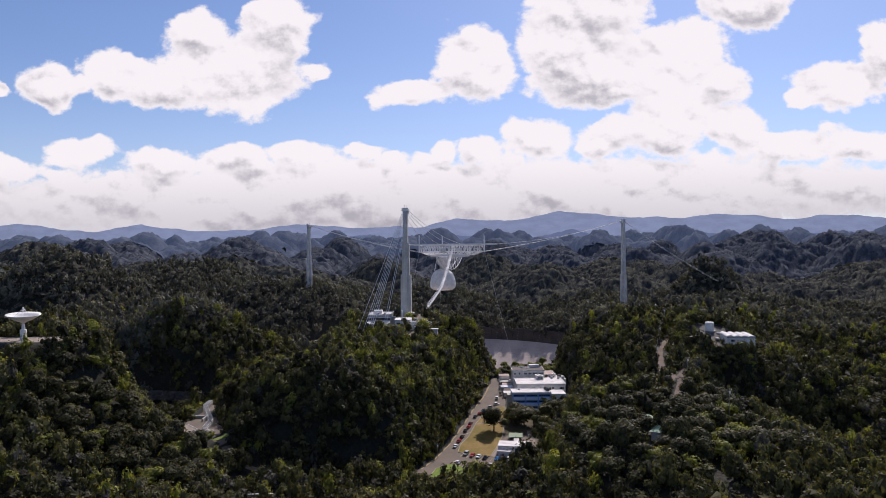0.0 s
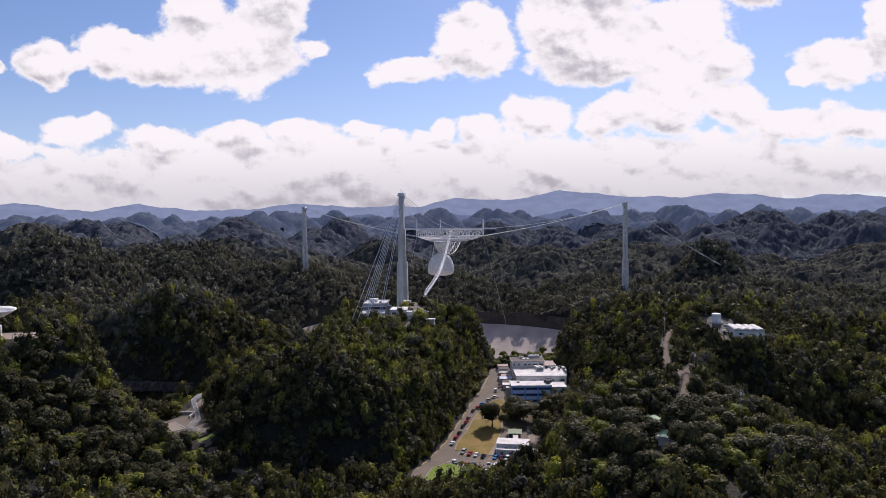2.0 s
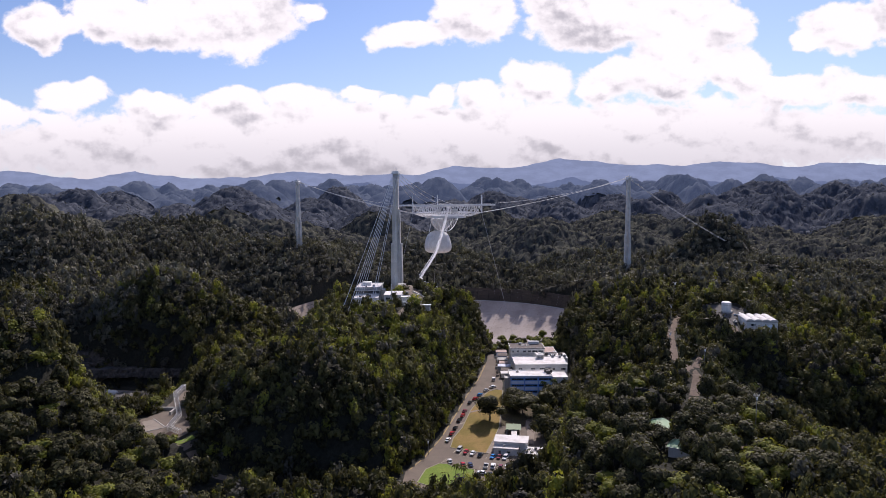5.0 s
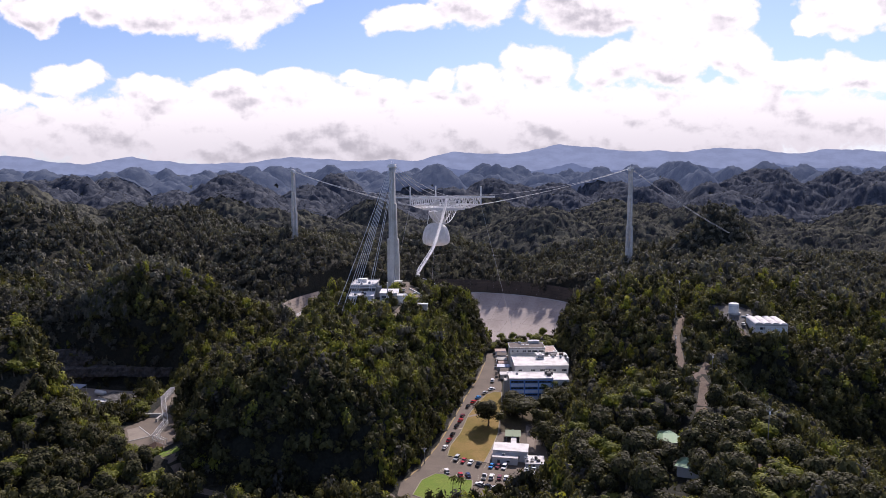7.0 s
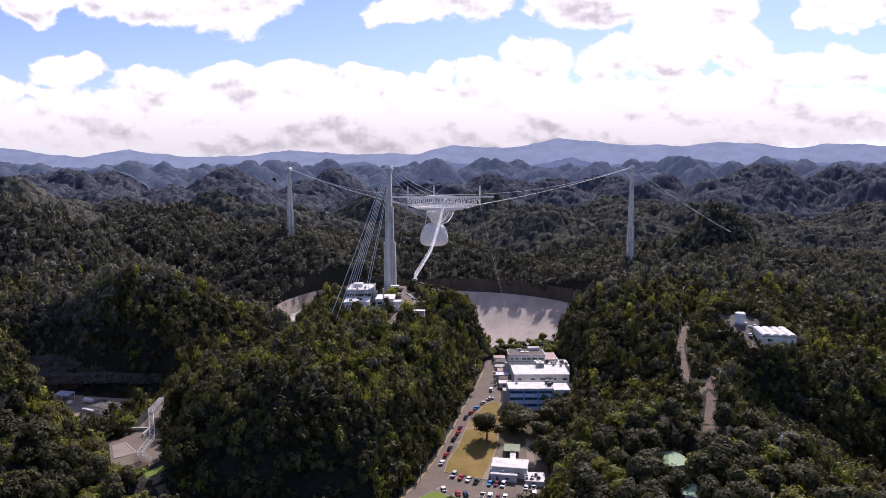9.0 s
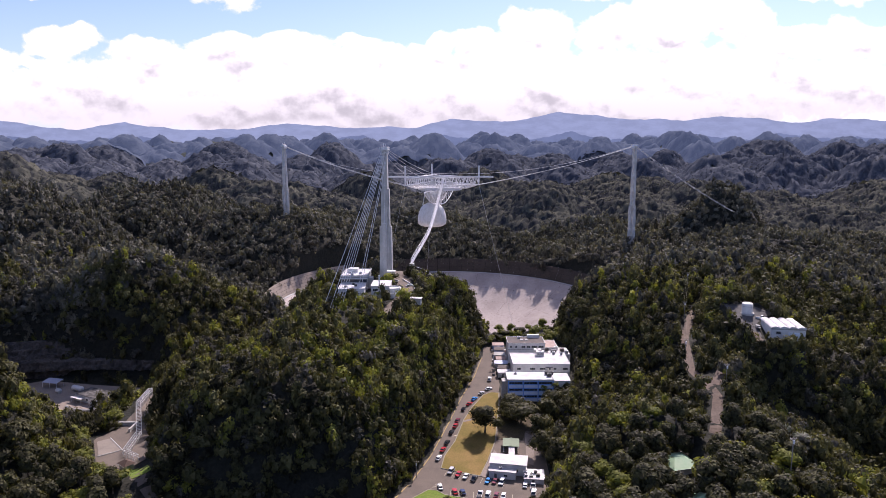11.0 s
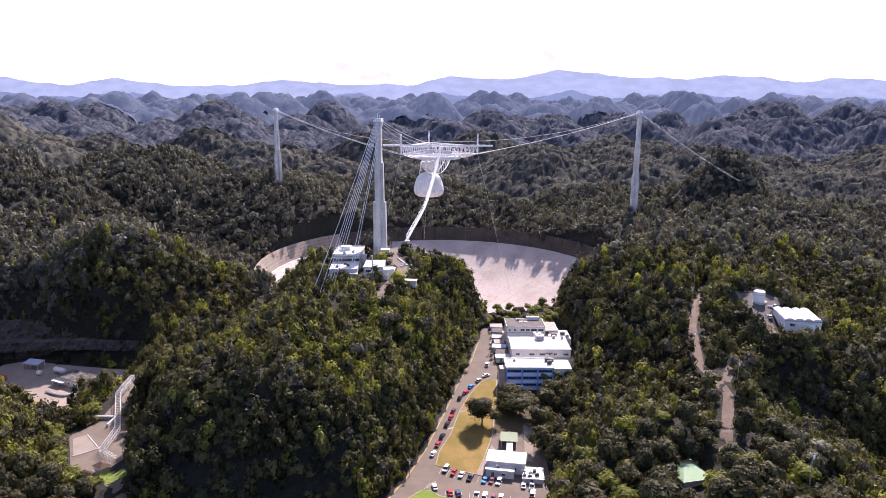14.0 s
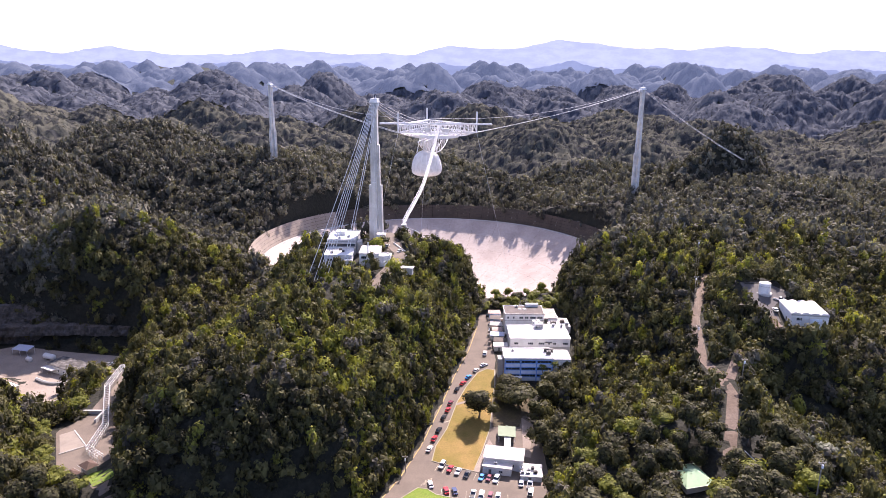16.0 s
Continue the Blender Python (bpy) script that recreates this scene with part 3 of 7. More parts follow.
LAWN = [(5.2, 359.5), (6.7, 369.7), (11.8, 383), (16.7, 404.3), (21.5, 418), (28, 432), (33, 436), (37, 435), (36, 422), (34.6, 410.5), (31, 382.4), (26.5, 366), (22.3, 353.2), (14, 356)]
PAVED = [[(-62, 471), (-62, 521), (-39, 521), (-39, 471)], [(-37, 464), (-37, 488), (-15, 488), (-15, 464)], [(-20, 456), (-20, 465), (-8, 465), (-8, 456)], [(-50, 441), (-38, 452), (-33, 447), (-44, 436)], PLAZA, GREEN, YARD, HALL_YARD, [(-128, 315), (-112, 315), (-108, 326), (-112, 336), (-120, 332)], [(158, 380.5), (178, 378), (180, 402), (160, 404)], [(152, 383), (159, 381), (161, 386), (159, 421), (152, 420), (153, 396)], [(-216, 430), (-208, 446), (-198, 440), (-206, 426)]]
ISLAND = [(-9.5, 322), (-6.3, 335.5), (-0.2, 342.0), (3.5, 341.5), (7.0, 338.0), (16.1, 335.0), (15.0, 319), (2, 314)]
sheet("road", [(-16, 322), (-15.2, 335.5), (-9.2, 348), (-0.9, 369.7), (7.5, 400.3), (14.7, 429.1), (23, 456.6), (29, 484.7), (33, 503), (44, 503),
               (39, 484), (37.5, 462), (38.5, 446), (37, 436), (50, 420), (50, 390), (53, 370), (53.5, 348), (51, 335), (43, 320), (34, 309), (-5, 309)],
      M_ASPHALT, 0.04, "worn grey-brown asphalt road and car park", "road")
sheet("lawn", LAWN, M_GRASS, 0.16, "dry yellow-green lawn beside the road", "lawn")
sheet("grass_island", ISLAND, M_GRASS_GREEN, 0.16, "bright green grass island in the car park", "lawn")
sheet("back_lawn", [(37.6, 434.5), (52, 420), (52.5, 392), (47, 393), (44.5, 384), (33.5, 384.5), (32.2, 384), (35.2, 410.5), (36.8, 422)], M_SHADE_EARTH, 0.12, "earth and grass behind the canteen, darkened for tree shade", "lawn")
strip("kerb", LAWN + LAWN[:1], 0.18, M_KERB, 0.24, "pale concrete kerb round the lawn", "kerb")
strip("kerb", ISLAND + ISLAND[:1], 0.18, M_KERB, 0.24, "pale concrete kerb round the grass island", "kerb")
strip("yellow_line", [(-13.6, 335.5), (-7.9, 348), (0.4, 369.9), (8.8, 400.5), (16, 429.3), (24.3, 456.8), (30.2, 484.7)], 0.16, M_YELLOW, 0.055, "worn yellow line along the road's edge", "road marking", deep=0.01)
strip("valley_road", [(-108, 312), (-98, 304), (-92, 300), (-64, 298), (-40, 308), (-17, 321)], 2.6, M_ASPHALT, 0.05, "narrow shaded asphalt road at the foot of the hill", "road")
strip("dirt_track", [(162, 481), (145, 446), (131, 415), (120, 376), (120.5, 345), (110, 321), (105, 310), (113, 288), (113.5, 276), (117, 262)], 2.1, M_DIRT, 0.06, "red-brown dirt track climbing the wooded hill", "track")
strip("dirt_track", [(139, 381), (123.5, 356)], 2.0, M_DIRT, 0.08, "short red-brown dirt track through trees", "track")
strip("hilltop_road", [(-27, 524), (-24, 511), (-19.6, 497), (-15, 487.4), (-15.3, 478), (-20.5, 461), (-24.3, 448.4), (-25.8, 439), (-26.5, 430)], 3.7, M_ASPHALT, 0.25, "worn grey-brown road on top of the hill", "road")
strip("low_wall", [(-20.0, 503), (-15.2, 494), (-11.6, 487.5), (-11.2, 478), (-16.2, 460.5), (-20.4, 448)], 0.25, M_WHITE, 0.95, "low white wall along the hilltop road", "wall", deep=1.5)
sheet("plaza", PLAZA, M_ASPHALT, 0.05, "grey paved visitor plaza among trees", "plaza")
sheet("court_slab", [(-141, 347.6), (-137, 350.8), (-127, 339.8), (-133.6, 334.4)], M_PINKSLAB, 0.12, "pale concrete slab set in the plaza", "paving")
strip("slab_kerb", [(-137.0, 351.1), (-126.6, 339.9), (-133.8, 334.0)], 0.22, M_CONCRETE, 0.3, "pale low kerb round the slab", "kerb")
sheet("green_lawn", GREEN, M_GRASS_GREEN, 0.15, "bright green patch of grass below the plaza", "lawn", step=2.0)
strip("plaza_ramp", [(-135, 366), (-137, 381), (-143.5, 406), (-160, 430), (-180, 455)], 3.2, M_ASPHALT, 0.05, "grey ramp road down to the yard", "road")
sheet("yard", YARD, M_GRAVEL, 0.06, "pale gravel works yard in the valley", "yard")
strip("yard_drive", [(-203, 436), (-192, 420), (-180, 404), (-170, 394)], 5.5, M_GRAVEL, 0.08, "pale gravel drive up from the yard", "road")
sheet("antenna_pad", [(-228, 309), (-228, 327), (-176, 327), (-174, 309)], M_GRAVEL, 0.06, "pale gravel pad on the hilltop", "paving")
sheet("hall_yard", HALL_YARD, M_TAR, 0.06, "grey paved yard beside the hall", "yard")
sheet("tower_pad", [(-44, 497), (-40, 520), (-22, 526), (-14, 500), (-18, 489)], M_ASPHALT, 0.05, "grey paved ground at the tower foot", "paving")
sheet("red_pad", [(151.2, 383.4), (157.2, 384.4), (158.4, 393.5), (153.8, 393.5)], M_DIRT, 0.14, "red-brown bare earth beside the hall", "ground")


def make_cliff():
    """A quarried face in layers: an undercut foot, a pale ledge that stands out, and a dark upper wall."""
    rr = np.random.default_rng(21)
    bm = bmesh.new()
    xs = np.linspace(-290, -166, 90)
    bend = 0.10 * (xs + 230) - 0.0009 * (xs + 230) ** 2
    worn = np.cumsum(rr.normal(0, 0.35, len(xs)))
    worn -= np.linspace(worn[0], worn[-1], len(xs))
    rows = []
    for out, z, rough in ((0.5, -23, 0.5), (1.2, -19, 0.6), (2.2, -15.6, 0.5), (2.6, -14.9, 0.3), (-2.6, -14.4, 0.5), (-2.4, -12.6, 0.6), (-1.8, -10.8, 0.6), (-1.6, -8.6, 0.5), (-0.6, -8.0, 0.6),
                          (3.4, -7.6, 0.7), (3.7, -5.2, 0.7), (4.6, -4.6, 0.6), (4.9, -1.8, 0.8), (5.8, -1.2, 0.7), (6.2, 2.6, 0.9), (8.0, 3.4, 0.8), (20.0, 1.0, 0.5)):
        rows.append([bm.verts.new((x, 497 + c + 0.6 * w + out + rr.uniform(-rough, rough), z + 0.25 * w + rr.uniform(-0.3, 0.3))) for x, c, w in zip(xs, bend, worn)])
    for p, q in zip(rows, rows[1:]):
        for i in range(len(p) - 1):
            bm.faces.new((p[i], p[i + 1], q[i + 1], q[i]))
    tagged(mesh_ob("rock_cliff", bm, M_ROCK), "dark layered rock face cut behind the yard", "cliff", kind="structure")


make_cliff()


# ---- forest ----
def leaf_tris(centres, normals, sizes, rr):
    """Leaf sprays round their centres, facing their normals: corner points (n, 3, 3)."""
    n = len(centres)
    normals = normals / np.linalg.norm(normals, axis=1)[:, None]
    side = np.cross(normals, rr.normal(size=(n, 3)))
    side /= np.linalg.norm(side, axis=1)[:, None]
    up = np.cross(normals, side)
    s = sizes[:, None]
    k = rr.uniform(0.75, 1.25, (n, 1))
    return np.stack([centres - side * s * k - up * s * 0.55, centres + side * s / k - up * s * 0.5, centres + up * s + side * s * rr.uniform(-0.4, 0.4, (n, 1))], 1)


def crown(rr, n_clumps, n_leaves, leaf, core=0.62, loose=0.2):
    """A crown of unit size (about one across and one high, foot at 0): clumps at uneven places, each a shell of leaf sprays round a dense inside."""
    cs = []
    for k in range(n_clumps):
        ang, rad = 2.4 * k + rr.uniform(-0.5, 0.5), rr.uniform(0.05, 0.34)
        cs.append((rad * math.cos(ang), rad * math.sin(ang), 0.52 + rr.uniform(-0.2, 0.3) - 0.6 * rad, rr.uniform(0.14, 0.26)))
    cs = np.array(cs)
    w = cs[:, 3] ** 2
    pick = rr.choice(n_clumps, n_leaves, p=w / w.sum())
    d = rr.normal(size=(n_leaves, 3))
    d[:, 2] = d[:, 2] * 0.8 + 0.35
    d /= np.linalg.norm(d, axis=1)[:, None]
    pos = cs[pick, :3] + d * cs[pick, 3:4] * rr.uniform(0.76, 1.12, (n_leaves, 1))
    whole = (pos - (0, 0, 0.38)) * 1.1
    leaves = leaf_tris(pos, d * 0.65 + whole + rr.normal(0, loose, (n_leaves, 3)), leaf * rr.uniform(0.6, 1.35, n_leaves), rr)
    return np.concatenate([leaves, cores(cs, rr, core)]) if core else leaves


def cores(cs, rr, size):
    """The dense inside of each clump: a rough eight-sided lump turned at random."""
    c = np.array([[1, 0, 0], [0, 1, 0], [-1, 0, 0], [0, -1, 0], [0, 0, 1], [0, 0, -1]], float) * size
    f = [(0, 1, 4), (1, 2, 4), (2, 3, 4), (3, 0, 4), (1, 0, 5), (2, 1, 5), (3, 2, 5), (0, 3, 5)]
    out = []
    for x, y, z, r in cs:
        q, _ = np.linalg.qr(rr.normal(size=(3, 3)))
        if np.linalg.det(q) < 0:
            q[:, 0] *= -1
        v = (c * rr.uniform(0.8, 1.2, (6, 3))) @ q * r + (x, y, z)
        out += [v[list(k)] for k in f]
    return np.array(out)


def tris_mesh(name, tris, mat, tint=0.5):
    """One mesh out of (n, 3, 3) corner points; tint: one value for each triangle's tree."""
    n = len(tris)
    return indexed_mesh(name, tris.reshape(-1, 3), np.arange(3 * n).reshape(-1, 3), mat, np.full(n, tint) if np.isscalar(tint) else tint)


def indexed_mesh(name, points, tris, mat, tint):
    """A mesh of triangles over points, with the tint of the tree that each belongs to."""
    n = len(tris)
    me = bpy.data.meshes.new(name)
    me.vertices.add(len(points)), me.loops.add(3 * n), me.polygons.add(n)
    me.vertices.foreach_set("co", points.reshape(-1).astype(np.float32))
    me.loops.foreach_set("vertex_index", tris.reshape(-1).astype(np.int32))
    me.polygons.foreach_set("loop_start", np.arange(0, 3 * n, 3, dtype=np.int32))
    me.materials.append(mat)
    me.update()
    me.validate()
    me.attributes.new("tree_tint", "FLOAT", "FACE").data.foreach_set("value", tint.astype(np.float32))
    return me


# stretches whose trees are things of their own
STANDS = [(54, 128, 238, 322), (-172, -98, 268, 309)]


def inside(x, y, outline):
    """Which points lie within an outline."""
    hit = np.zeros(x.shape, bool)
    for (ax, ay), (bx, by) in zip(outline, outline[1:] + outline[:1]):
        if ay != by:
            hit ^= ((ay > y) != (by > y)) & (x < (bx - ax) * (y - ay) / (by - ay) + ax)
    return hit


def clear_of(x, y):
    """True where trees grow."""
    ok = campus_out(x, y) > 0.8
    for a, b, r, bank, bare in LEVELS:
        if bare:
            ok &= capsule(x, y, a, b)[0] > bare
    for outline in PAVED:
        ok &= ~inside(x, y, outline)
    for a, b in DIRT:
        ok &= capsule(x, y, a, b)[0] > 3.7
    for a, b in (((-92, 300), (-64, 298)), ((-108, 312), (-106, 318)), ((-119, 314), (-117, 303)), ((-57, 442), (-50, 428)), ((-88, 268), (-68, 270)), ((-226, 304), (-180, 305)), ((-108, 308), (-101, 297)), ((-48, 430), (-46, 427))):
        ok &= capsule(x, y, a, b)[0] > 5.0
    ok &= ~((x > -272) & (x < -182) & (y > 489) & (y < 499))
    ok &= np.hypot(x - DISH_C[0], y - DISH_C[1]) > DISH_R + 9 + 3 * (x < -80)
    for tx, ty in ((-32, 521), (-179, 864), (213, 811)):
        ok &= np.hypot(x - tx, y - ty) > 8
    return ok


def forest(name, label, x0, x1, y0, y1, step, size, leaves, leaf, clumps, mat, seed, keep=1.0, core=0.62, only=None, flat=1.0, loose=0.2, cone=True):
    rr = np.random.default_rng(seed)
    g = step * 0.75
    gx, gy = np.meshgrid(np.arange(x0, x1, g), np.arange(y0, y1, g))
    x = (gx + rr.uniform(-0.48, 0.48, gx.shape) * g).ravel()
    y = (gy + rr.uniform(-0.48, 0.48, gy.shape) * g).ravel()
    row, col = np.indices(gx.shape)
    rank = (np.array([[0.12, 0.62], [0.87, 0.37]])[row % 2, col % 2] + rr.uniform(-0.16, 0.16, gx.shape)).ravel()      # even spacing, so that few gaps open
    ok = (np.abs(x) < 40 + 0.72 * y) | (not cone)
    x, y, rank = x[ok], y[ok], rank[ok]
    z = height(x, y)
    steep = np.hypot(height(x + 2, y) - z, height(x, y + 2) - z) / 2      # steep slopes carry more trees to the square metre of plan
    ok = clear_of(x, y) & (rank < keep * 0.5625 * np.minimum(np.sqrt(1 + 1.5 * steep ** 2), 1.77))
    if only:
        ok &= only(x, y)
    for a, b, c, d in STANDS:
        ok &= ~((x > a) & (x < b) & (y > c) & (y < d))
    x, y = x[ok], y[ok]
    z = height(x, y)
    n = len(x)
    protos = [crown(rr, max(clumps, 4), leaves, leaf, core, loose) for _ in range(10)]
    kind = rr.integers(0, len(protos), n)
    ang, wide = rr.uniform(0, 6.28, n), size * rr.uniform(0.55, 1.4, n)
    tall = wide ** 0.6 * size ** 0.4 * rr.uniform(0.7, 1.9, n) * flat
    blocks, tints = [], []
    own = rr.random(n)
    for k, p in enumerate(protos):
        s = np.where(kind == k)[0]
        c, sn = np.cos(ang[s])[:, None, None], np.sin(ang[s])[:, None, None]
        w = wide[s][:, None, None]
        q = np.empty((len(s), *p.shape))
        q[..., 0] = (p[None, ..., 0] * c - p[None, ..., 1] * sn) * w + x[s][:, None, None]
        q[..., 1] = (p[None, ..., 0] * sn + p[None, ..., 1] * c) * w + y[s][:, None, None]
        q[..., 2] = p[None, ..., 2] * tall[s][:, None, None] + z[s][:, None, None] - 0.14 * tall[s][:, None, None]
        blocks.append(q.reshape(-1, 3, 3))
        tints.append(np.repeat(own[s], len(p)))
    return tagged(new(name, tris_mesh(name, np.concatenate(blocks), mat, np.concatenate(tints))), label, "forest", kind="stuff")


def canopy(name, label, x0, x1, y0, y1, step, gap, tall, sprays, leaf, mat, seed, only=None, kind="stuff"):
    """A closed canopy seen from afar: round crowns shoulder to shoulder over the ground, with leaf sprays on them."""
    rr = np.random.default_rng(seed)
    nx, ny = int((x1 - x0) / gap) + 3, int((y1 - y0) / gap) + 3
    tx = x0 + (np.arange(nx)[None, :] - 0.5 + rr.uniform(-0.42, 0.42, (ny, nx))) * gap
    ty = y0 + (np.arange(ny)[:, None] - 0.5 + rr.uniform(-0.42, 0.42, (ny, nx))) * gap
    grows = clear_of(tx, ty) & (np.abs(tx) < 60 + 0.74 * ty)
    if only:
        grows &= only(tx, ty)
    r = gap * rr.uniform(0.45, 0.85, (ny, nx))
    h = np.where(grows, tall * rr.uniform(0.45, 1.25, (ny, nx)), 0)
    own = rr.random((ny, nx))

    def top(x, y):
        """Height of the crowns over the ground, and whose crown it is."""
        ix, iy = np.floor((x - x0) / gap + 0.5).astype(int), np.floor((y - y0) / gap + 0.5).astype(int)
        best, whose = np.zeros(x.shape), np.zeros(x.shape)
        for ox in (-1, 0, 1):
            for oy in (-1, 0, 1):
                jx, jy = np.clip(ix + ox, 0, nx - 1), np.clip(iy + oy, 0, ny - 1)
                q = h[jy, jx] * np.sqrt(np.maximum(0, 1 - ((x - tx[jy, jx]) ** 2 + (y - ty[jy, jx]) ** 2) / r[jy, jx] ** 2))
                whose = np.where(q > best, own[jy, jx], whose)
                best = np.maximum(best, q)
        return best, whose

    gx, gy = np.meshgrid(np.arange(x0, x1, step), np.arange(y0, y1, step))
    gx, gy = gx + rr.uniform(-0.3, 0.3, gx.shape) * step, gy + rr.uniform(-0.3, 0.3, gy.shape) * step
    up, whose = top(gx, gy)
    points = np.stack([gx, gy, height(gx, gy) + up - 0.6 + rr.uniform(-0.16, 0.16, gx.shape) * step * (up > 0)], -1).reshape(-1, 3)
    i = np.arange(gx.size).reshape(gx.shape)
    quad = np.stack([i[:-1, :-1], i[:-1, 1:], i[1:, 1:], i[1:, :-1]], -1).reshape(-1, 4)
    quad = quad[up.ravel()[quad].max(1) > 0]
    used, quad = np.unique(quad, return_inverse=True)
    quad = quad.reshape(-1, 4)
    points, whose = points[used], whose.ravel()[used]
    tris = np.concatenate([quad[:, [0, 1, 2]], quad[:, [0, 2, 3]]])
    tint = np.clip(whose[tris[:, 0]] + rr.uniform(-0.25, 0.25, len(tris)), 0, 1)
    if sprays:
        k = np.repeat(np.where(grows.ravel())[0], sprays)
        d = rr.normal(size=(len(k), 3))
        d[:, 2] = np.abs(d[:, 2])
        d /= np.linalg.norm(d, axis=1)[:, None]
        R, H = r.ravel()[k], h.ravel()[k]
        px, py = tx.ravel()[k] + d[:, 0] * R, ty.ravel()[k] + d[:, 1] * R
        pz = H * d[:, 2]
        ok = pz > top(px, py)[0] - 0.7
        px, py, pz, d, k, R, H = px[ok], py[ok], pz[ok], d[ok], k[ok], R[ok], H[ok]
        n = len(k)
        q = leaf_tris(np.stack([px, py, height(px, py) + pz - 0.4], -1), d / np.stack([R, R, H], -1) * R[:, None] + rr.normal(0, 0.35, (n, 3)), leaf * rr.uniform(0.6, 1.4, n), rr)
        tris = np.concatenate([tris, np.arange(3 * n).reshape(-1, 3) + len(points)])
        points, tint = np.concatenate([points, q.reshape(-1, 3)]), np.concatenate([tint, own.ravel()[k]])
    return tagged(new(name, indexed_mesh(name, points, tris, mat, tint)), label, "forest", kind=kind)


def steepness(x, y):
    z = height(x, y)
    return np.hypot(height(x + 2, y) - z, height(x, y + 2) - z) / 2


def seam(x):
    return 538 + 26 * np.sin(x / 31) + 15 * np.sin(x / 12.5 + 1)


forest("near_forest", "dense dark green broadleaf forest on steep hills", -300, 330, 200, 582, 6.0, 8.2, 175, 0.0445, 6, M_LEAF, 1, 1.0, 0.74, lambda x, y: ((y > 214) | (x > 20)) & (y < seam(x)))
forest("steep_forest", "dark green trees clinging to the steepest slopes", -300, 330, 238, 582, 5.0, 8.0, 95, 0.058, 6, M_LEAF, 21, 1.0, 0.7, lambda x, y: (y < seam(x)) & (steepness(x, y) > 1.0))
forest("light_trees", "scattered yellow-green broadleaf trees in the forest", -330, 360, 238, 690, 15.0, 8.5, 135, 0.052, 7, M_LEAF_LIGHT, 6, 0.85)
# The light leaf colour paints the sun that falls on these hilltops.
forest("hilltop_trees", "yellow-green hilltop trees, paled to paint sunlight", -110, 240, 340, 540, 9.0, 7.0, 135, 0.052, 6, M_LEAF_LIGHT, 33, 0.75, 0.62, lambda x, y: (np.hypot((x - 160) / 42, (y - 492) / 34) < 1) | (np.hypot((x + 42) / 34, (y - 412) / 42) < 1))
forest("grey_trees", "scattered grey-leaved trees in the forest", -330, 360, 238, 690, 14.0, 9.0, 135, 0.052, 7, M_LEAF_GREY, 7, 0.5)
forest("middle_forest", "dense grey-green forest round the reflector, paled for haze", -560, 640, 495, 1010, 9.0, 12.5, 52, 0.072, 4, M_LEAF_MID, 2, 1.0, 0.7, lambda x, y: (y > seam(x)) & ((y > 560) | (np.abs(x - 15) < 315)))
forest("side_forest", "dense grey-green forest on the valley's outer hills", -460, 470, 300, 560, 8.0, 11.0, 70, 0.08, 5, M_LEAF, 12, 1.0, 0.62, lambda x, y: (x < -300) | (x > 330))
canopy("hill_forest", "grey-green forest on the round hills beyond, paled for haze", -1150, 1150, 995, 1500, 4.0, 10.0, 9.0, 26, 1.0, M_LEAF_HILL, 3)
canopy("far_forest", "forest on distant round hills, leaves tinted haze blue", -1750, 1750, 1495, 2300, 6.4, 13.5, 10.5, 13, 1.5, M_LEAF_FAR, 13)
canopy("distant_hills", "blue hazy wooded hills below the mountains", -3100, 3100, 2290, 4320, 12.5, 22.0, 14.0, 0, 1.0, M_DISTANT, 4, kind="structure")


forest("rear_forest", "dark green forest on the ground below", -260, 260, -170, 214, 9.5, 13.5, 38, 0.095, 5, M_LEAF, 16, 1.0, 0.7, lambda x, y: (y < 200) | (x < 20), 0.8, 0.3, False)


def roadside(x, y):
    e = np.interp(y, CAMPUS_Y, CAMPUS_L) - x
    return (e > 0.6) & (e < 11) & (y > 328) & (y < 500)


forest("roadside_shrubs", "bright green broad-leaved shrubs along the road's bank", -40, 40, 328, 500, 2.6, 4.0, 46, 0.085, 4, M_LEAF_LIGHT, 9, 1.0, 0.6, roadside)
forest("bank_trees", "young dark green trees on the road's bank", -40, 40, 328, 500, 6.5, 6.0, 90, 0.065, 6, M_LEAF, 10, 0.7, 0.6, roadside)


def crest(x, y):
    return (capsule(x, y, (-140, 402), (-108, 386))[0] < 11) | (capsule(x, y, (-108, 386), (-52, 432))[0] < 13)


def east_slope(x, y):
    e = np.interp(y, CAMPUS_Y, CAMPUS_L) - x
    return (e > 8) & (e < 42) & (y > 345) & (y < 505)


# West slope and crest: sunlight put into the leaf colour.
forest("west_slope_trees", "yellow-green trees below the antenna, paled to paint sunlight", -262, -140, 262, 420, 8.5, 7.5, 150, 0.05, 8, M_LEAF_LIGHT, 18, 0.8, 0.64)
forest("crest_trees", "yellow-green crest bushes, paled to paint sunlight", -152, -40, 370, 450, 5.0, 6.0, 120, 0.05, 7, M_LEAF_LIGHT, 14, 1.0, 0.62, crest)
forest("ledge_trees", "grey-green trees on the ledges above the yard", -312, -222, 499, 532, 3.6, 7.0, 110, 0.06, 6, M_LEAF_MID, 44, 1.0, 0.62)
# Paler leaves stand in for sunlight on the slope facing the road.
forest("slope_trees", "yellow-green trees above the road, paled to paint sunlight", -60, 35, 345, 505, 7.0, 8.0, 180, 0.045, 8, M_LEAF_LIGHT, 15, 1.0, 0.62, east_slope)


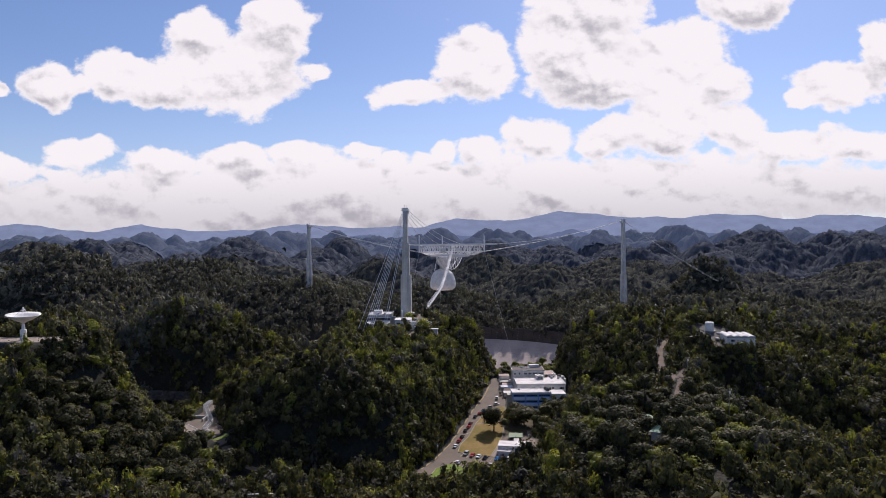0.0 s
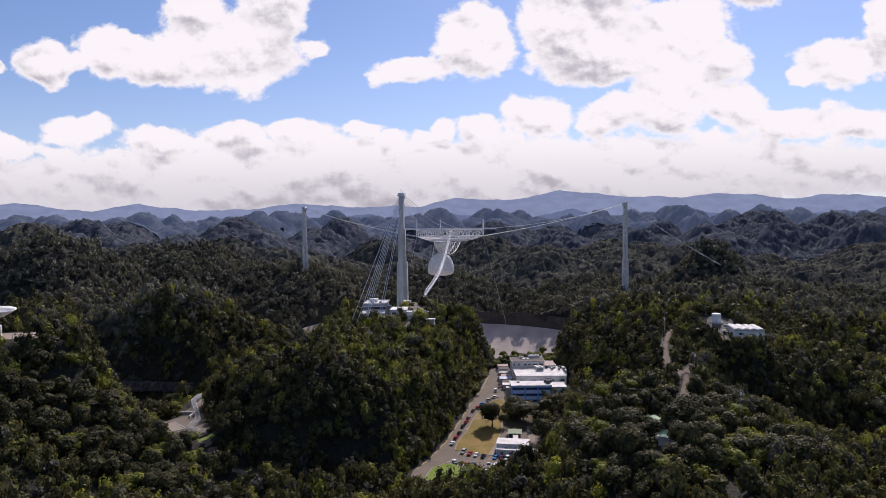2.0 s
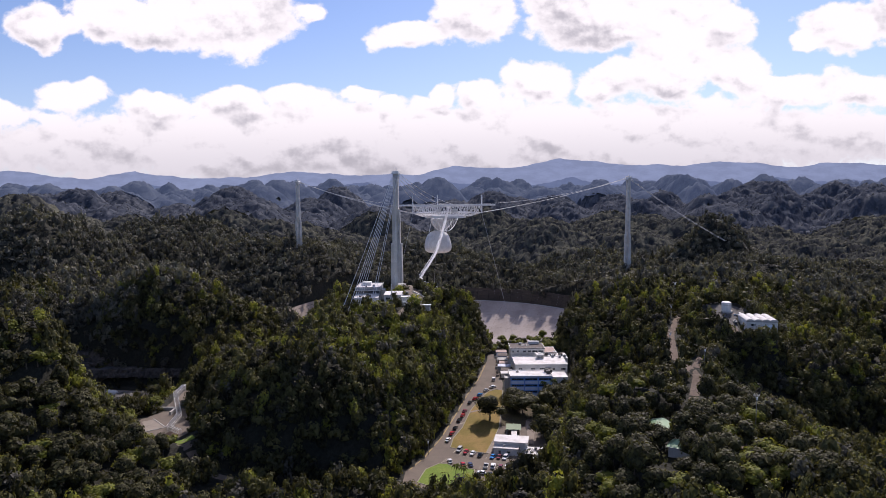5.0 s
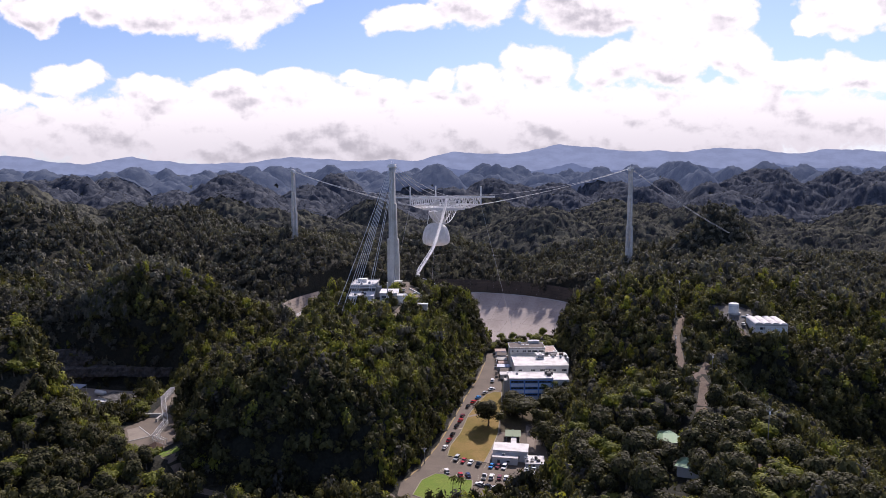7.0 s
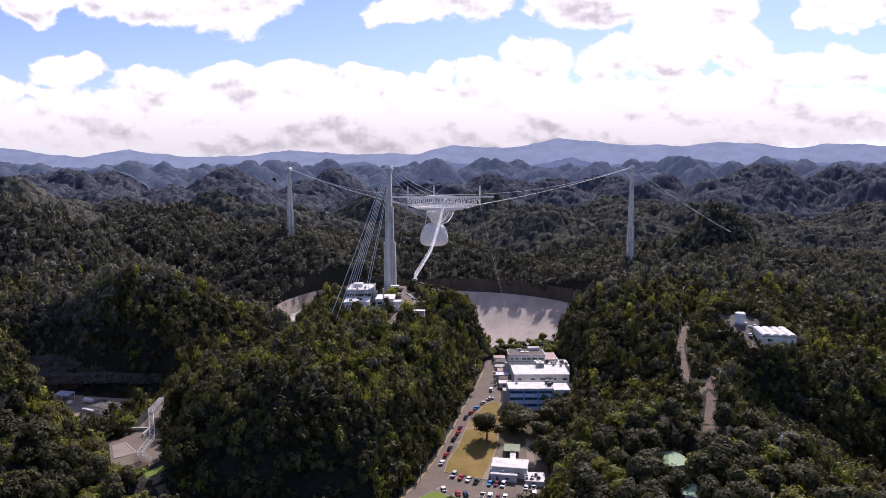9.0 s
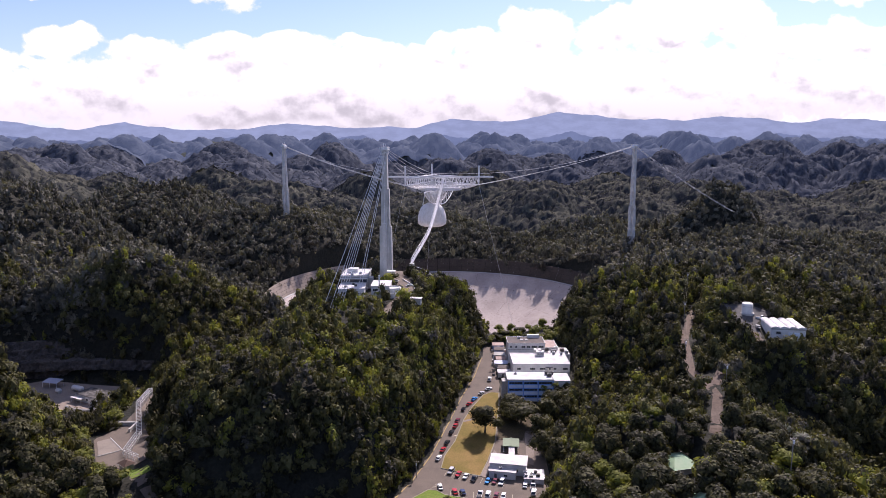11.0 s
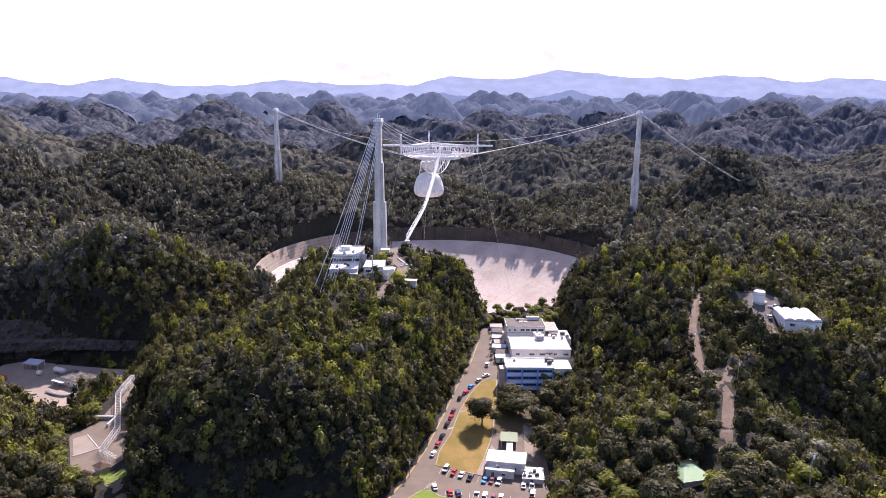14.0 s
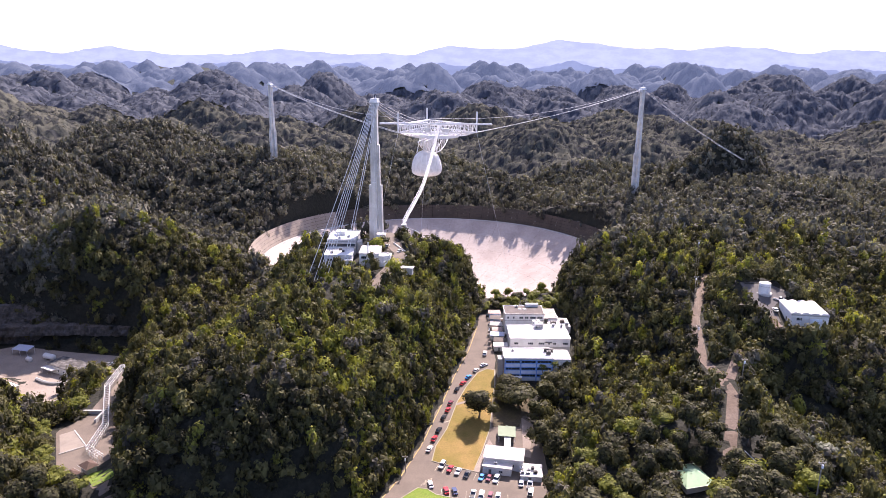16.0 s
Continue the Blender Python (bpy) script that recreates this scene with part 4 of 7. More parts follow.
# ---- single trees ----
def tree_proto(seed, h, wide, leaves, leaf, mat, label, category="tree", group="", tint=0.3):
    rr = np.random.default_rng(seed)
    t = thing("tree", pose(0, 0, 0), label, category, group)
    bm = bmesh.new()
    z = 0.0
    x = y = 0.0
    for k in range(4):
        nx, ny, nz = x + rr.uniform(-0.02, 0.02) * h, y + rr.uniform(-0.02, 0.02) * h, z + 0.13 * h
        tube(bm, (x, y, z - (0.5 if k == 0 else 0.05)), (nx, ny, nz), h * (0.032 - 0.005 * k), h * (0.027 - 0.005 * k), 7)
        x, y, z = nx, ny, nz
    for k in range(6):
        a = k * 1.05 + rr.uniform(-0.3, 0.3)
        s = 0.30 + 0.04 * k
        tube(bm, (x * s * 2, y * s * 2, h * s), (0.26 * wide * math.cos(a), 0.26 * wide * math.sin(a), h * (s + 0.22)), h * 0.011, h * 0.005, 5)
    part("trunk", bm, M_BARK, t, "brown bark trunk with spreading limbs", True)
    q = crown(rr, 13, leaves * 2, leaf * 0.8, 0.86)
    q[..., :2] *= wide
    q[..., 2] = h * (0.22 + 0.82 * (q[..., 2] - 0.1))
    me = tris_mesh("crown", q, mat, np.clip(rr.normal(tint, 0.22, len(q)), 0, 1))
    c = new("crown", me)
    c.parent = t
    return t


def plant(protos, places, rr):
    """Copies of the prototypes at (x, y) places; the prototypes themselves take the first places."""
    for i, (x, y) in enumerate(places):
        p = protos[i % len(protos)]
        s = rr.uniform(0.9, 1.35)
        m = pose(x, y, ground_at(x, y) - 0.1, 0, 0, rr.uniform(0, 360)) @ Matrix.Diagonal((s, s, s * rr.uniform(0.85, 1.15), 1))
        if i < len(protos):
            p.matrix_world = m
        else:
            c = copy_thing(p, m)
            c.scale = m.to_scale()


def make_stands():
    rr = np.random.default_rng(31)
    protos = [tree_proto(40, 10, 9.5, 320, 0.060, M_LEAF, "dark green broadleaf tree on the hillside", group="hillside trees"),
              tree_proto(41, 9, 8.5, 320, 0.060, M_LEAF, "dark green broadleaf tree on the hillside", group="hillside trees"),
              tree_proto(42, 11, 8.0, 320, 0.060, M_LEAF, "tall dark green tree with a narrow crown", group="hillside trees"),
              tree_proto(43, 8, 9.5, 320, 0.060, M_LEAF_LIGHT, "low yellow-green tree with a wide crown", group="hillside trees"),
              tree_proto(44, 10, 8.5, 320, 0.060, M_LEAF, "dark green broadleaf tree on the hillside", group="hillside trees"),
              tree_proto(45, 9, 9.0, 320, 0.060, M_LEAF, "dark green tree with an open crown", group="hillside trees", tint=0.15)]
    places = []
    for a, b, c, d in STANDS:
        gx, gy = np.meshgrid(np.arange(a + 2, b, 6.4), np.arange(c + 2, d, 6.4))
        x = (gx + rr.uniform(-2.6, 2.6, gx.shape)).ravel()
        y = (gy + rr.uniform(-2.6, 2.6, gy.shape)).ravel()
        ok = clear_of(x, y)
        places += list(zip(x[ok].tolist(), y[ok].tolist()))
    rr.shuffle(places)
    plant(protos, places[:285], rr)


make_stands()
lawn_tree = tree_proto(51, 16.5, 18.5, 1100, 0.042, M_LEAF, "round dark green shade tree standing on the lawn")
lawn_tree.matrix_world = pose(26.5, 391, ground_at(26.5, 391))
lawn_tree2 = tree_proto(52, 14.0, 15.5, 800, 0.045, M_LEAF, "large dark green tree beside the blue building")
lawn_tree2.matrix_world = pose(41.5, 411, ground_at(41.5, 411))
lawn_tree3 = tree_proto(53, 13.5, 18.0, 700, 0.05, M_LEAF, "dark green spreading tree behind the canteen")
lawn_tree3.matrix_world = pose(45.5, 399, ground_at(45.5, 399))
lawn_tree4 = tree_proto(67, 12.5, 14.0, 700, 0.05, M_LEAF, "dark green tree between the lawn and canteen")
lawn_tree4.matrix_world = pose(39.5, 404, ground_at(39.5, 404))
for sx, sy, sd in ((64, 414, 54), (59, 404, 55), (72, 419, 56), (54, 389, 57), (57, 376, 58), (68, 408, 59), (52, 336, 60), (57, 361, 61), (51.5, 369, 71), (71, 430, 72), (36, 509, 62), (60, 507, 63), (49, 511, 64), (72, 506, 65)):
    low = sy > 500
    tr = tree_proto(sd, 5.5 if low else 11.5 + sd % 4, 7.5 if low else 12.5, 420, 0.055, M_LEAF_LIGHT if low else M_LEAF, "low yellow-green tree behind the buildings" if low else "dense dark green tree crowding the campus edge", group="campus trees")
    tr.matrix_world = pose(sx, sy, ground_at(sx, sy))
for sx, sy, sd, hh in ((133, 316, 68, 9.0), (139, 313, 69, 8.0), (145, 315, 70, 8.5)):
    pt = tree_proto(sd, hh, 9.0, 260, 0.075, M_LEAF_SILVER, "silver-green tree with large drooping leaves", group="silver-leaved trees")
    pt.matrix_world = pose(sx, sy, ground_at(sx, sy))
bush_protos = [tree_proto(80 + k, 6.0, 7.5, 260, 0.062, M_LEAF_LIGHT if k < 2 else M_LEAF, "low yellow-green bush on open ground" if k < 2 else "low dark green bush on open ground", "bush", "low bushes") for k in range(3)]
plant(bush_protos, [(-144.5, 343), (-147, 349), (-141.5, 338), (-138, 332), (-134, 326), (-130, 319.5), (-125.5, 317.5), (-121.5, 316.5), (-148, 355), (-145, 361), (-142, 367), (-114.5, 307.5), (-111, 305.5), (-149, 345), (-143, 332), (-137, 323), (38, 512), (44, 513), (50, 511), (56, 512), (62, 510), (69, 511), (76, 510), (48, 518), (71, 517), (80, 515), (41, 517), (46, 523), (52, 516), (57, 525), (63, 515), (67, 522), (74, 516), (78, 524), (45, 530), (61, 531), (71, 530), (53, 533), (81, 531), (66, 537), (76, 540), (49, 538), (58, 541), (84, 520), (70, 545), (80, 548), (62, 549), (52, 546),
                    (-134, 321), (-138, 329), (-143, 337), (-148, 345), (-131, 313), (-141, 323), (-147, 330), (-152, 339), (-150, 352), (-124, 312)], np.random.default_rng(33))
yard_tree = tree_proto(66, 13.0, 15.0, 380, 0.06, M_LEAF, "broad dark tree between yard and plaza")
yard_tree.matrix_world = pose(-158, 408, ground_at(-158, 408) - 0.5)


def make_palm(x, y, h, seed):
    rr = np.random.default_rng(seed)
    t = thing("palm_tree", pose(x, y, ground_at(x, y)), "slender palm with drooping green fronds", "palm tree", "palms")
    bm = bmesh.new()
    for k in range(5):
        tube(bm, (0.05 * k * k * 0.3, 0, h * k / 5 - 0.1), (0.05 * (k + 1) ** 2 * 0.3, 0, h * (k + 1) / 5), 0.22 - 0.02 * k, 0.2 - 0.02 * k, 7)
    part("trunk", bm, M_BARK, t, smooth=True)
    for k in range(13):
        bm = bmesh.new()
        a, lift = k * 2.4, rr.uniform(0.3, 1.1)
        prev = None
        L = rr.uniform(2.4, 3.2)
        for i in range(7):
            s = i / 6
            r, z = L * s, h + lift * L * s * (1 - s) * 1.6 - 0.9 * L * s * s * 0.6
            w = 0.42 * math.sin(math.pi * min(s + 0.12, 1)) + 0.03
            c = Vector((0.37 + r * math.cos(a), r * math.sin(a), z))
            sd = Vector((-math.sin(a), math.cos(a), 0)) * w
            row = [bm.verts.new(c - sd - Vector((0, 0, w * 0.6))), bm.verts.new(c), bm.verts.new(c + sd - Vector((0, 0, w * 0.6)))]
            if prev:
                bm.faces.new((prev[0], prev[1], row[1], row[0])), bm.faces.new((prev[1], prev[2], row[2], row[1]))
            prev = row
        part("frond", bm, M_LEAF_LIGHT, t)


for px, py, ph, ps in ((7.3, 322, 7.5, 1), (10.5, 321, 7, 2), (60, 423.0, 9, 3), (66, 424, 10, 4), (-33, 463, 6, 5), (-40, 462, 6, 6)):
    make_palm(px, py, ph, ps)


# ---- reflector and towers ----
def bowl_z(r, depth=51.0):
    R = (DISH_R ** 2 + depth ** 2) / (2 * depth)
    return R - depth - math.sqrt(R * R - r * r)


def bmesh_copy(ob):
    bm = bmesh.new()
    bm.from_mesh(ob.data)
    return bm


def make_dish():
    dish = thing("reflector_dish", pose(DISH_C[0], DISH_C[1], RIM_Z), "huge pale spherical mesh reflector bowl in a hollow", "reflector")
    rings, gores = 8, 36
    for k in range(rings):
        r0, r1 = DISH_R * k / rings + 0.04, DISH_R * (k + 1) / rings - 0.04
        bm = bmesh.new()
        n, m, w = 4, 5, math.pi / gores
        gap = 0.04 / max(r0, 4)
        rows = [[bm.verts.new((r * math.cos(a), r * math.sin(a), bowl_z(r))) for a in np.linspace(-w + gap, w - gap, n + 1)] for r in np.linspace(r0, r1, m + 1)]
        for p, q in zip(rows, rows[1:]):
            for i in range(n):
                bm.faces.new((p[i], q[i], q[i + 1], p[i + 1]))
        first = part("reflector_panel", bm, M_MESHPANEL, dish, smooth=True)
        for g in range(1, gores):
            c = new("reflector_panel", first.data)
            c.parent, c.rotation_euler = dish, (0, 0, 2 * math.pi * g / gores)
    part("rim", lathe([(DISH_R + 0.1, -0.6), (DISH_R + 0.1, 0.3), (DISH_R + 3, 0.3), (DISH_R + 3, -2.5)], 120), M_CONCRETE, dish, "pale concrete rim walk")
    n = 72
    bm = bmesh.new()
    w = math.pi / n - 0.0012
    for k in range(5):
        f0, f1 = k / 5 + 0.008, (k + 1) / 5 - 0.008
        q = []
        for f in (f0, f1):
            r, z = DISH_R + 3.3 + 6.0 * f, -0.4 + 15.5 * f
            q += [(r, z)]
        vs = [bm.verts.new((r * math.cos(a), r * math.sin(a), z)) for r, z in q for a in (-w, w)]
        vo = [bm.verts.new(((r + 0.25) * math.cos(a), (r + 0.25) * math.sin(a), z)) for r, z in q for a in (-w, w)]
        bm.faces.new((vs[0], vs[2], vs[3], vs[1])), bm.faces.new((vo[0], vo[1], vo[3], vo[2]))
        bm.faces.new((vs[2], vo[2], vo[3], vs[3]))
    screen = part("screen_panel", bm, M_SCREEN, dish, "tan mesh screen leaning outward in five tiers")
    bm = bmesh.new()
    tube(bm, (DISH_R + 3.8, 0, -1), (DISH_R + 9.9, 0, 15.3), 0.14, seg=5)
    tube(bm, (DISH_R + 9.9, 0, -1), (DISH_R + 9.5, 0, 14), 0.12, seg=5)
    post = part("screen_post", bm, M_STEEL, dish)
    dark = part("screen_panel", bmesh_copy(screen), M_SCREEN_SHADE, dish, "mesh screen leaning outward, darkened to stand for shade")
    dark.rotation_euler = (0, 0, 2 * math.pi * 26 / n)
    arc = range(27, 48)                     # the sunlit stretch, left in the lighter screen colour
    screen.rotation_euler = post.rotation_euler = (0, 0, 2 * math.pi * 27 / n)
    for g in range(n):
        a = 2 * math.pi * g / n
        if g not in (26, 27):
            c = new("screen_panel", screen.data if g in arc else dark.data)
            c.parent, c.rotation_euler = dish, (0, 0, a)
        if g % 2 == 0:
            c = new("screen_post", post.data)
            c.parent, c.rotation_euler = dish, (0, 0, a)


make_dish()

TOP_Z = 126.0
TOWERS = [(-32, 521, 44), (-179, 864, 45), (213, 811, 15)]
PLATE = Vector((3.0, 718.0, 0))


def make_tower(x, y, base, label):
    turn = math.degrees(math.atan2(PLATE.y - y, PLATE.x - x))
    t = thing("concrete_tower", pose(x, y, base, 0, 0, turn), label, "tower", "cable towers")
    h = TOP_Z - base

    def prism(w0, w1, z0, z1):
        bm = bmesh.new()
        r = bmesh.ops.create_cone(bm, cap_ends=True, segments=4, radius1=w0 * 1.414, radius2=w1 * 1.414, depth=z1 - z0, matrix=Matrix.Translation((0, 0, (z0 + z1) / 2)) @ Matrix.Rotation(math.pi / 4, 4, "Z"))
        return bm

    part("shaft", prism(2.0, 1.7, -3, h), M_TOWER, t)
    for k in range(4):
        for reach, thick, top, name in ((4.3, 1.3, 0.42, "lower_buttress"), (3.1, 1.15, 0.72, "middle_buttress")):
            bm = boxes(((1.6, -thick, -3), (reach, thick, h * top - (k % 2) * 2.0)))
            for v in bm.verts:
                if v.co.z > 0 and v.co.x > 2:
                    v.co.x -= 0.35
            bmesh.ops.rotate(bm, verts=bm.verts, matrix=Matrix.Rotation(k * math.pi / 2, 3, "Z"))
            part(name, bm, M_TOWER, t)
    part("saddle_cap", boxes(((-2.6, -2.6, h), (2.6, 2.6, h + 1.0)), ((-1.8, -2.2, h + 1.0), (1.8, 2.2, h + 2.4)), bevel=0.1), M_STEEL, t, "white steel cable saddle")
    part("saddle", boxes(((1.6, -1.9, h - 2.4), (3.6, 1.9, h + 0.6)), bevel=0.2), M_STEEL, t)
    part("mast", tubes([((0.8, 0.8, h + 2), (0.8, 0.8, h + 5))], 0.12), M_STEEL, t)
    part("mast", tubes([((-0.8, -1, h + 2), (-0.8, -1, h + 4.2))], 0.12), M_STEEL, t)
    rail = []
    for a, b in (((-2.6, -2.6), (2.6, -2.6)), ((2.6, -2.6), (2.6, 2.6)), ((2.6, 2.6), (-2.6, 2.6)), ((-2.6, 2.6), (-2.6, -2.6))):
        rail += [((*a, h + 2.1), (*b, h + 2.1)), ((*a, h + 1), (*a, h + 2.1))]
    part("railing", tubes(rail, 0.06), M_STEEL, t)
    part("lift_rail", tubes([((4.4 if s else -4.4, 0.4 * s, -2), (2.0 if s else -2.0, 0.4 * s, h)) for s in (0, 1)], 0.1), M_STEEL, t)


make_tower(*TOWERS[0], "tall stepped pale concrete tower beside hilltop buildings")
make_tower(*TOWERS[1], "tall stepped pale concrete tower on a wooded hill")
make_tower(*TOWERS[2], "tallest stepped pale concrete tower behind the wooded ridge")


def cable(name, lines, radius, label, sag=0.0, mat=None):
    """A bundle of cables that hang as one."""
    t = thing(name, pose(0, 0, 0), label, "cable")
    for a, b in lines:
        pts = sag_line(a, b, sag, 20 if sag else 1)
        part("wire", tubes(list(zip(pts, pts[1:])), radius, 5), mat or M_CABLE, t)
    return t


def make_platform():
    p = thing("instrument_platform", pose(PLATE.x, PLATE.y, 0), "white steel truss platform hung high over the reflector", "platform")
    zt, zb = 98.5, 90.0
    tri = [(36.0, -14.0), (-32.0, -23.0), (-8.5, 38.0)]
    low = [(c[0] * 0.72, c[1] * 0.72) for c in tri]
    for i in range(3):
        a, b = tri[i], tri[(i + 1) % 3]
        la, lb = low[i], low[(i + 1) % 3]
        part("top_chord", tubes([((*a, zt), (*b, zt)), ((a[0] * 0.93, a[1] * 0.93, zt), (b[0] * 0.93, b[1] * 0.93, zt))], 0.5, 6), M_STEEL, p)
        part("bottom_chord", tubes([((*a, zt - 6.5), (*b, zt - 6.5)), ((*la, zb - 1.5), (*lb, zb - 1.5))], 0.45, 6), M_STEEL, p)
        lattice, n = [], 13
        for k in range(n):
            u, v = k / n, (k + 1) / n
            A = Vector(((a[0] + (b[0] - a[0]) * u), (a[1] + (b[1] - a[1]) * u), 0))
            B = Vector(((a[0] + (b[0] - a[0]) * v), (a[1] + (b[1] - a[1]) * v), 0))
            LA = Vector(((la[0] + (lb[0] - la[0]) * u), (la[1] + (lb[1] - la[1]) * u), zb - 1.5))
            m = (A + B) / 2
            up, dn = Vector((0, 0, zt)), Vector((0, 0, zt - 6.5))
            lattice += [(A + dn, m + up), (m + up, B + dn), (A + dn, A + up), (A + dn, LA), (m + dn, LA), (m * 0.93 + up, m + up)]
        part("lattice", tubes(lattice, 0.24, 4), M_STEEL, p)
        part("corner_post", tubes([((*a, zt - 7), (*a, zt + 11.0))], 0.65, 8), M_STEEL, p)
        part("walkway", boxes(((-0.9, -0.9, zt - 0.2), (0.9, 0.9, zt + 0.1))), M_STEEL, p).location = (a[0], a[1], 0)
    part("long_beam", boxes(((-48, -21.5, zt + 0.3), (49, -19.8, zt + 1.8)), bevel=0.1), M_STEEL, p, "long white box beam across the platform")
    part("floor_ring", lathe([(21, zb - 3.4), (21, zb - 0.6), (17, zb - 0.6), (17, zb - 3.4), (21, zb - 3.4)], 48), M_STEEL, p, "white circular track ring")
    part("ring_web", tubes([((20 * math.cos(a), 20 * math.sin(a), zb - 1), (24 * math.cos(a + 0.12), 24 * math.sin(a + 0.12), zt - 6)) for a in np.linspace(0, 6.28, 40)], 0.25, 4), M_STEEL, p)
    part("deck", lathe([(17, zb - 3.4), (8, zb - 3.9), (8, zb - 4.3), (17, zb - 3.8)], 36), M_STEEL, p)
    # the bow-shaped arm that hangs under the ring and carries the dome
    pts = [(-44 + 88 * i / 22) for i in range(23)]
    for s in (-2.6, 2.6):
        lowp = [Vector((x * 0.26 + s, x, zb - 3.5 - 13.5 * (1 - (x / 45) ** 2))) for x in pts]
        upp = [Vector((x * 0.26 + s, x, zb - 3.2)) for x in pts]
        part("bow_arm", tubes(list(zip(lowp, lowp[1:])) + list(zip(upp, upp[1:])), 0.4, 5), M_STEEL, p, "white bow-shaped truss arm")
        part("bow_lattice", tubes(list(zip(lowp[::2], upp[1::2])) + list(zip(upp[1::2], lowp[2::2])), 0.2, 4), M_STEEL, p)
    part("cabin", boxes(((-9, -22, zt - 6), (-4, -18.4, zt - 2.6)), bevel=0.15), M_WHITE, p)
    part("cabin", boxes(((6, -22, zt - 6.2), (12, -18.4, zt - 3)), bevel=0.15), M_WHITE, p)
    d = thing("receiver_dome", pose(-5.0, 728, 50), "white rounded receiver dome hanging under the platform", "dome")
    prof = [(0.1, 23.2), (4, 22.8), (7.6, 21.2), (10.6, 18.4), (12.3, 14.5), (13.5, 10), (13.9, 6), (13.2, 2.4), (10.6, 0.6), (8, 0), (0.1, 0)]
    part("shell", lathe(prof, 40), M_WHITE, d, smooth=True)
    ribs = []
    for a in np.linspace(0, 2 * math.pi, 17)[:-1]:
        q = [Vector((r * 1.004 * math.cos(a), r * 1.004 * math.sin(a), z + 0.05)) for r, z in prof[1:9]]
        ribs += list(zip(q, q[1:]))
    part("ribs", tubes(ribs, 0.11, 4), M_STEEL, d)
    part("neck", lathe([(0.1, 36), (4.5, 35.5), (6.2, 33.5), (6.5, 30.5), (5.4, 27.6), (3.6, 26.4), (3.2, 22.5)], 28), M_WHITE, d, "rounded white housing above the dome", smooth=True)
    for sx in (-1, 1):
        for sy in (-1, 1):
            part("yoke", tubes([((9 * sx, 4 * sy, 21), (6 * sx, 3 * sy, 36))], 0.35, 5), M_STEEL, d)


make_platform()
corners = [Vector((PLATE.x + 36, PLATE.y - 14, 92)), Vector((PLATE.x - 32, PLATE.y - 23, 92)), Vector((PLATE.x - 8.5, PLATE.y + 38, 92))]
tops = [Vector((x, y, TOP_Z + 0.6)) for x, y, b in TOWERS]
off = Vector((0, 0, 0.9))
cable("main_cable", [(tops[1] + Vector((s, 0, 0)), corners[1] + Vector((s * 1.2, 0, 0.6 * s))) for s in (-0.5, 0.5)], 0.2, "pair of pale steel suspension cables", 3)
cable("main_cable", [(tops[2] + Vector((s, 0, 0)), corners[0] + Vector((s * 1.2, 0, 0.6 * s))) for s in (-0.5, 0.5)], 0.2, "pair of pale steel suspension cables", 3)
cable("main_cable", [(tops[0] + Vector((s, 1, 0)), Vector((PLATE.x + 9 * s, PLATE.y - 19, 98.5))) for s in (-2.2, -0.8, 0.6, 2.0)], 0.16, "four thin steel suspension cables", 5)
cable("upper_cable", [(tops[1] + off, corners[2] + Vector((-2, 0, 8))), (tops[2] + off, corners[2] + Vector((2, 0, 8)))], 0.16, "thin steel cables behind the platform", 10)
cable("backstay", [(tops[0] + Vector((-1.6 + 0.55 * k, -0.6, 0.2)), Vector((-61 + 1.6 * k + (6.0 if k > 5 else 0) - (2.5 if k == 0 else 0), 439 + 0.8 * k, 33))) for k in range(8)], 0.17, "fan of eight pale backstay cables down to the hill", 1.2)
cable("backstay", [(tops[2] + Vector((s, 0, 0)), Vector((352 + 1.2 * s, 873, 48))) for s in (-1, 0, 1)], 0.13, "three pale backstay cables down behind a hill", 3)
tie = thing("tie_down", pose(PLATE.x, PLATE.y, 0), "thin tie-down wires from platform to the bowl", "cable")
for k in range(3):
    a = corners[k] - Vector((PLATE.x, PLATE.y, 0))
    part("wire", tubes([(a, Vector((a.x * 1.9, a.y * 1.9, RIM_Z - 14)))], 0.09, 4), M_CABLE, tie)


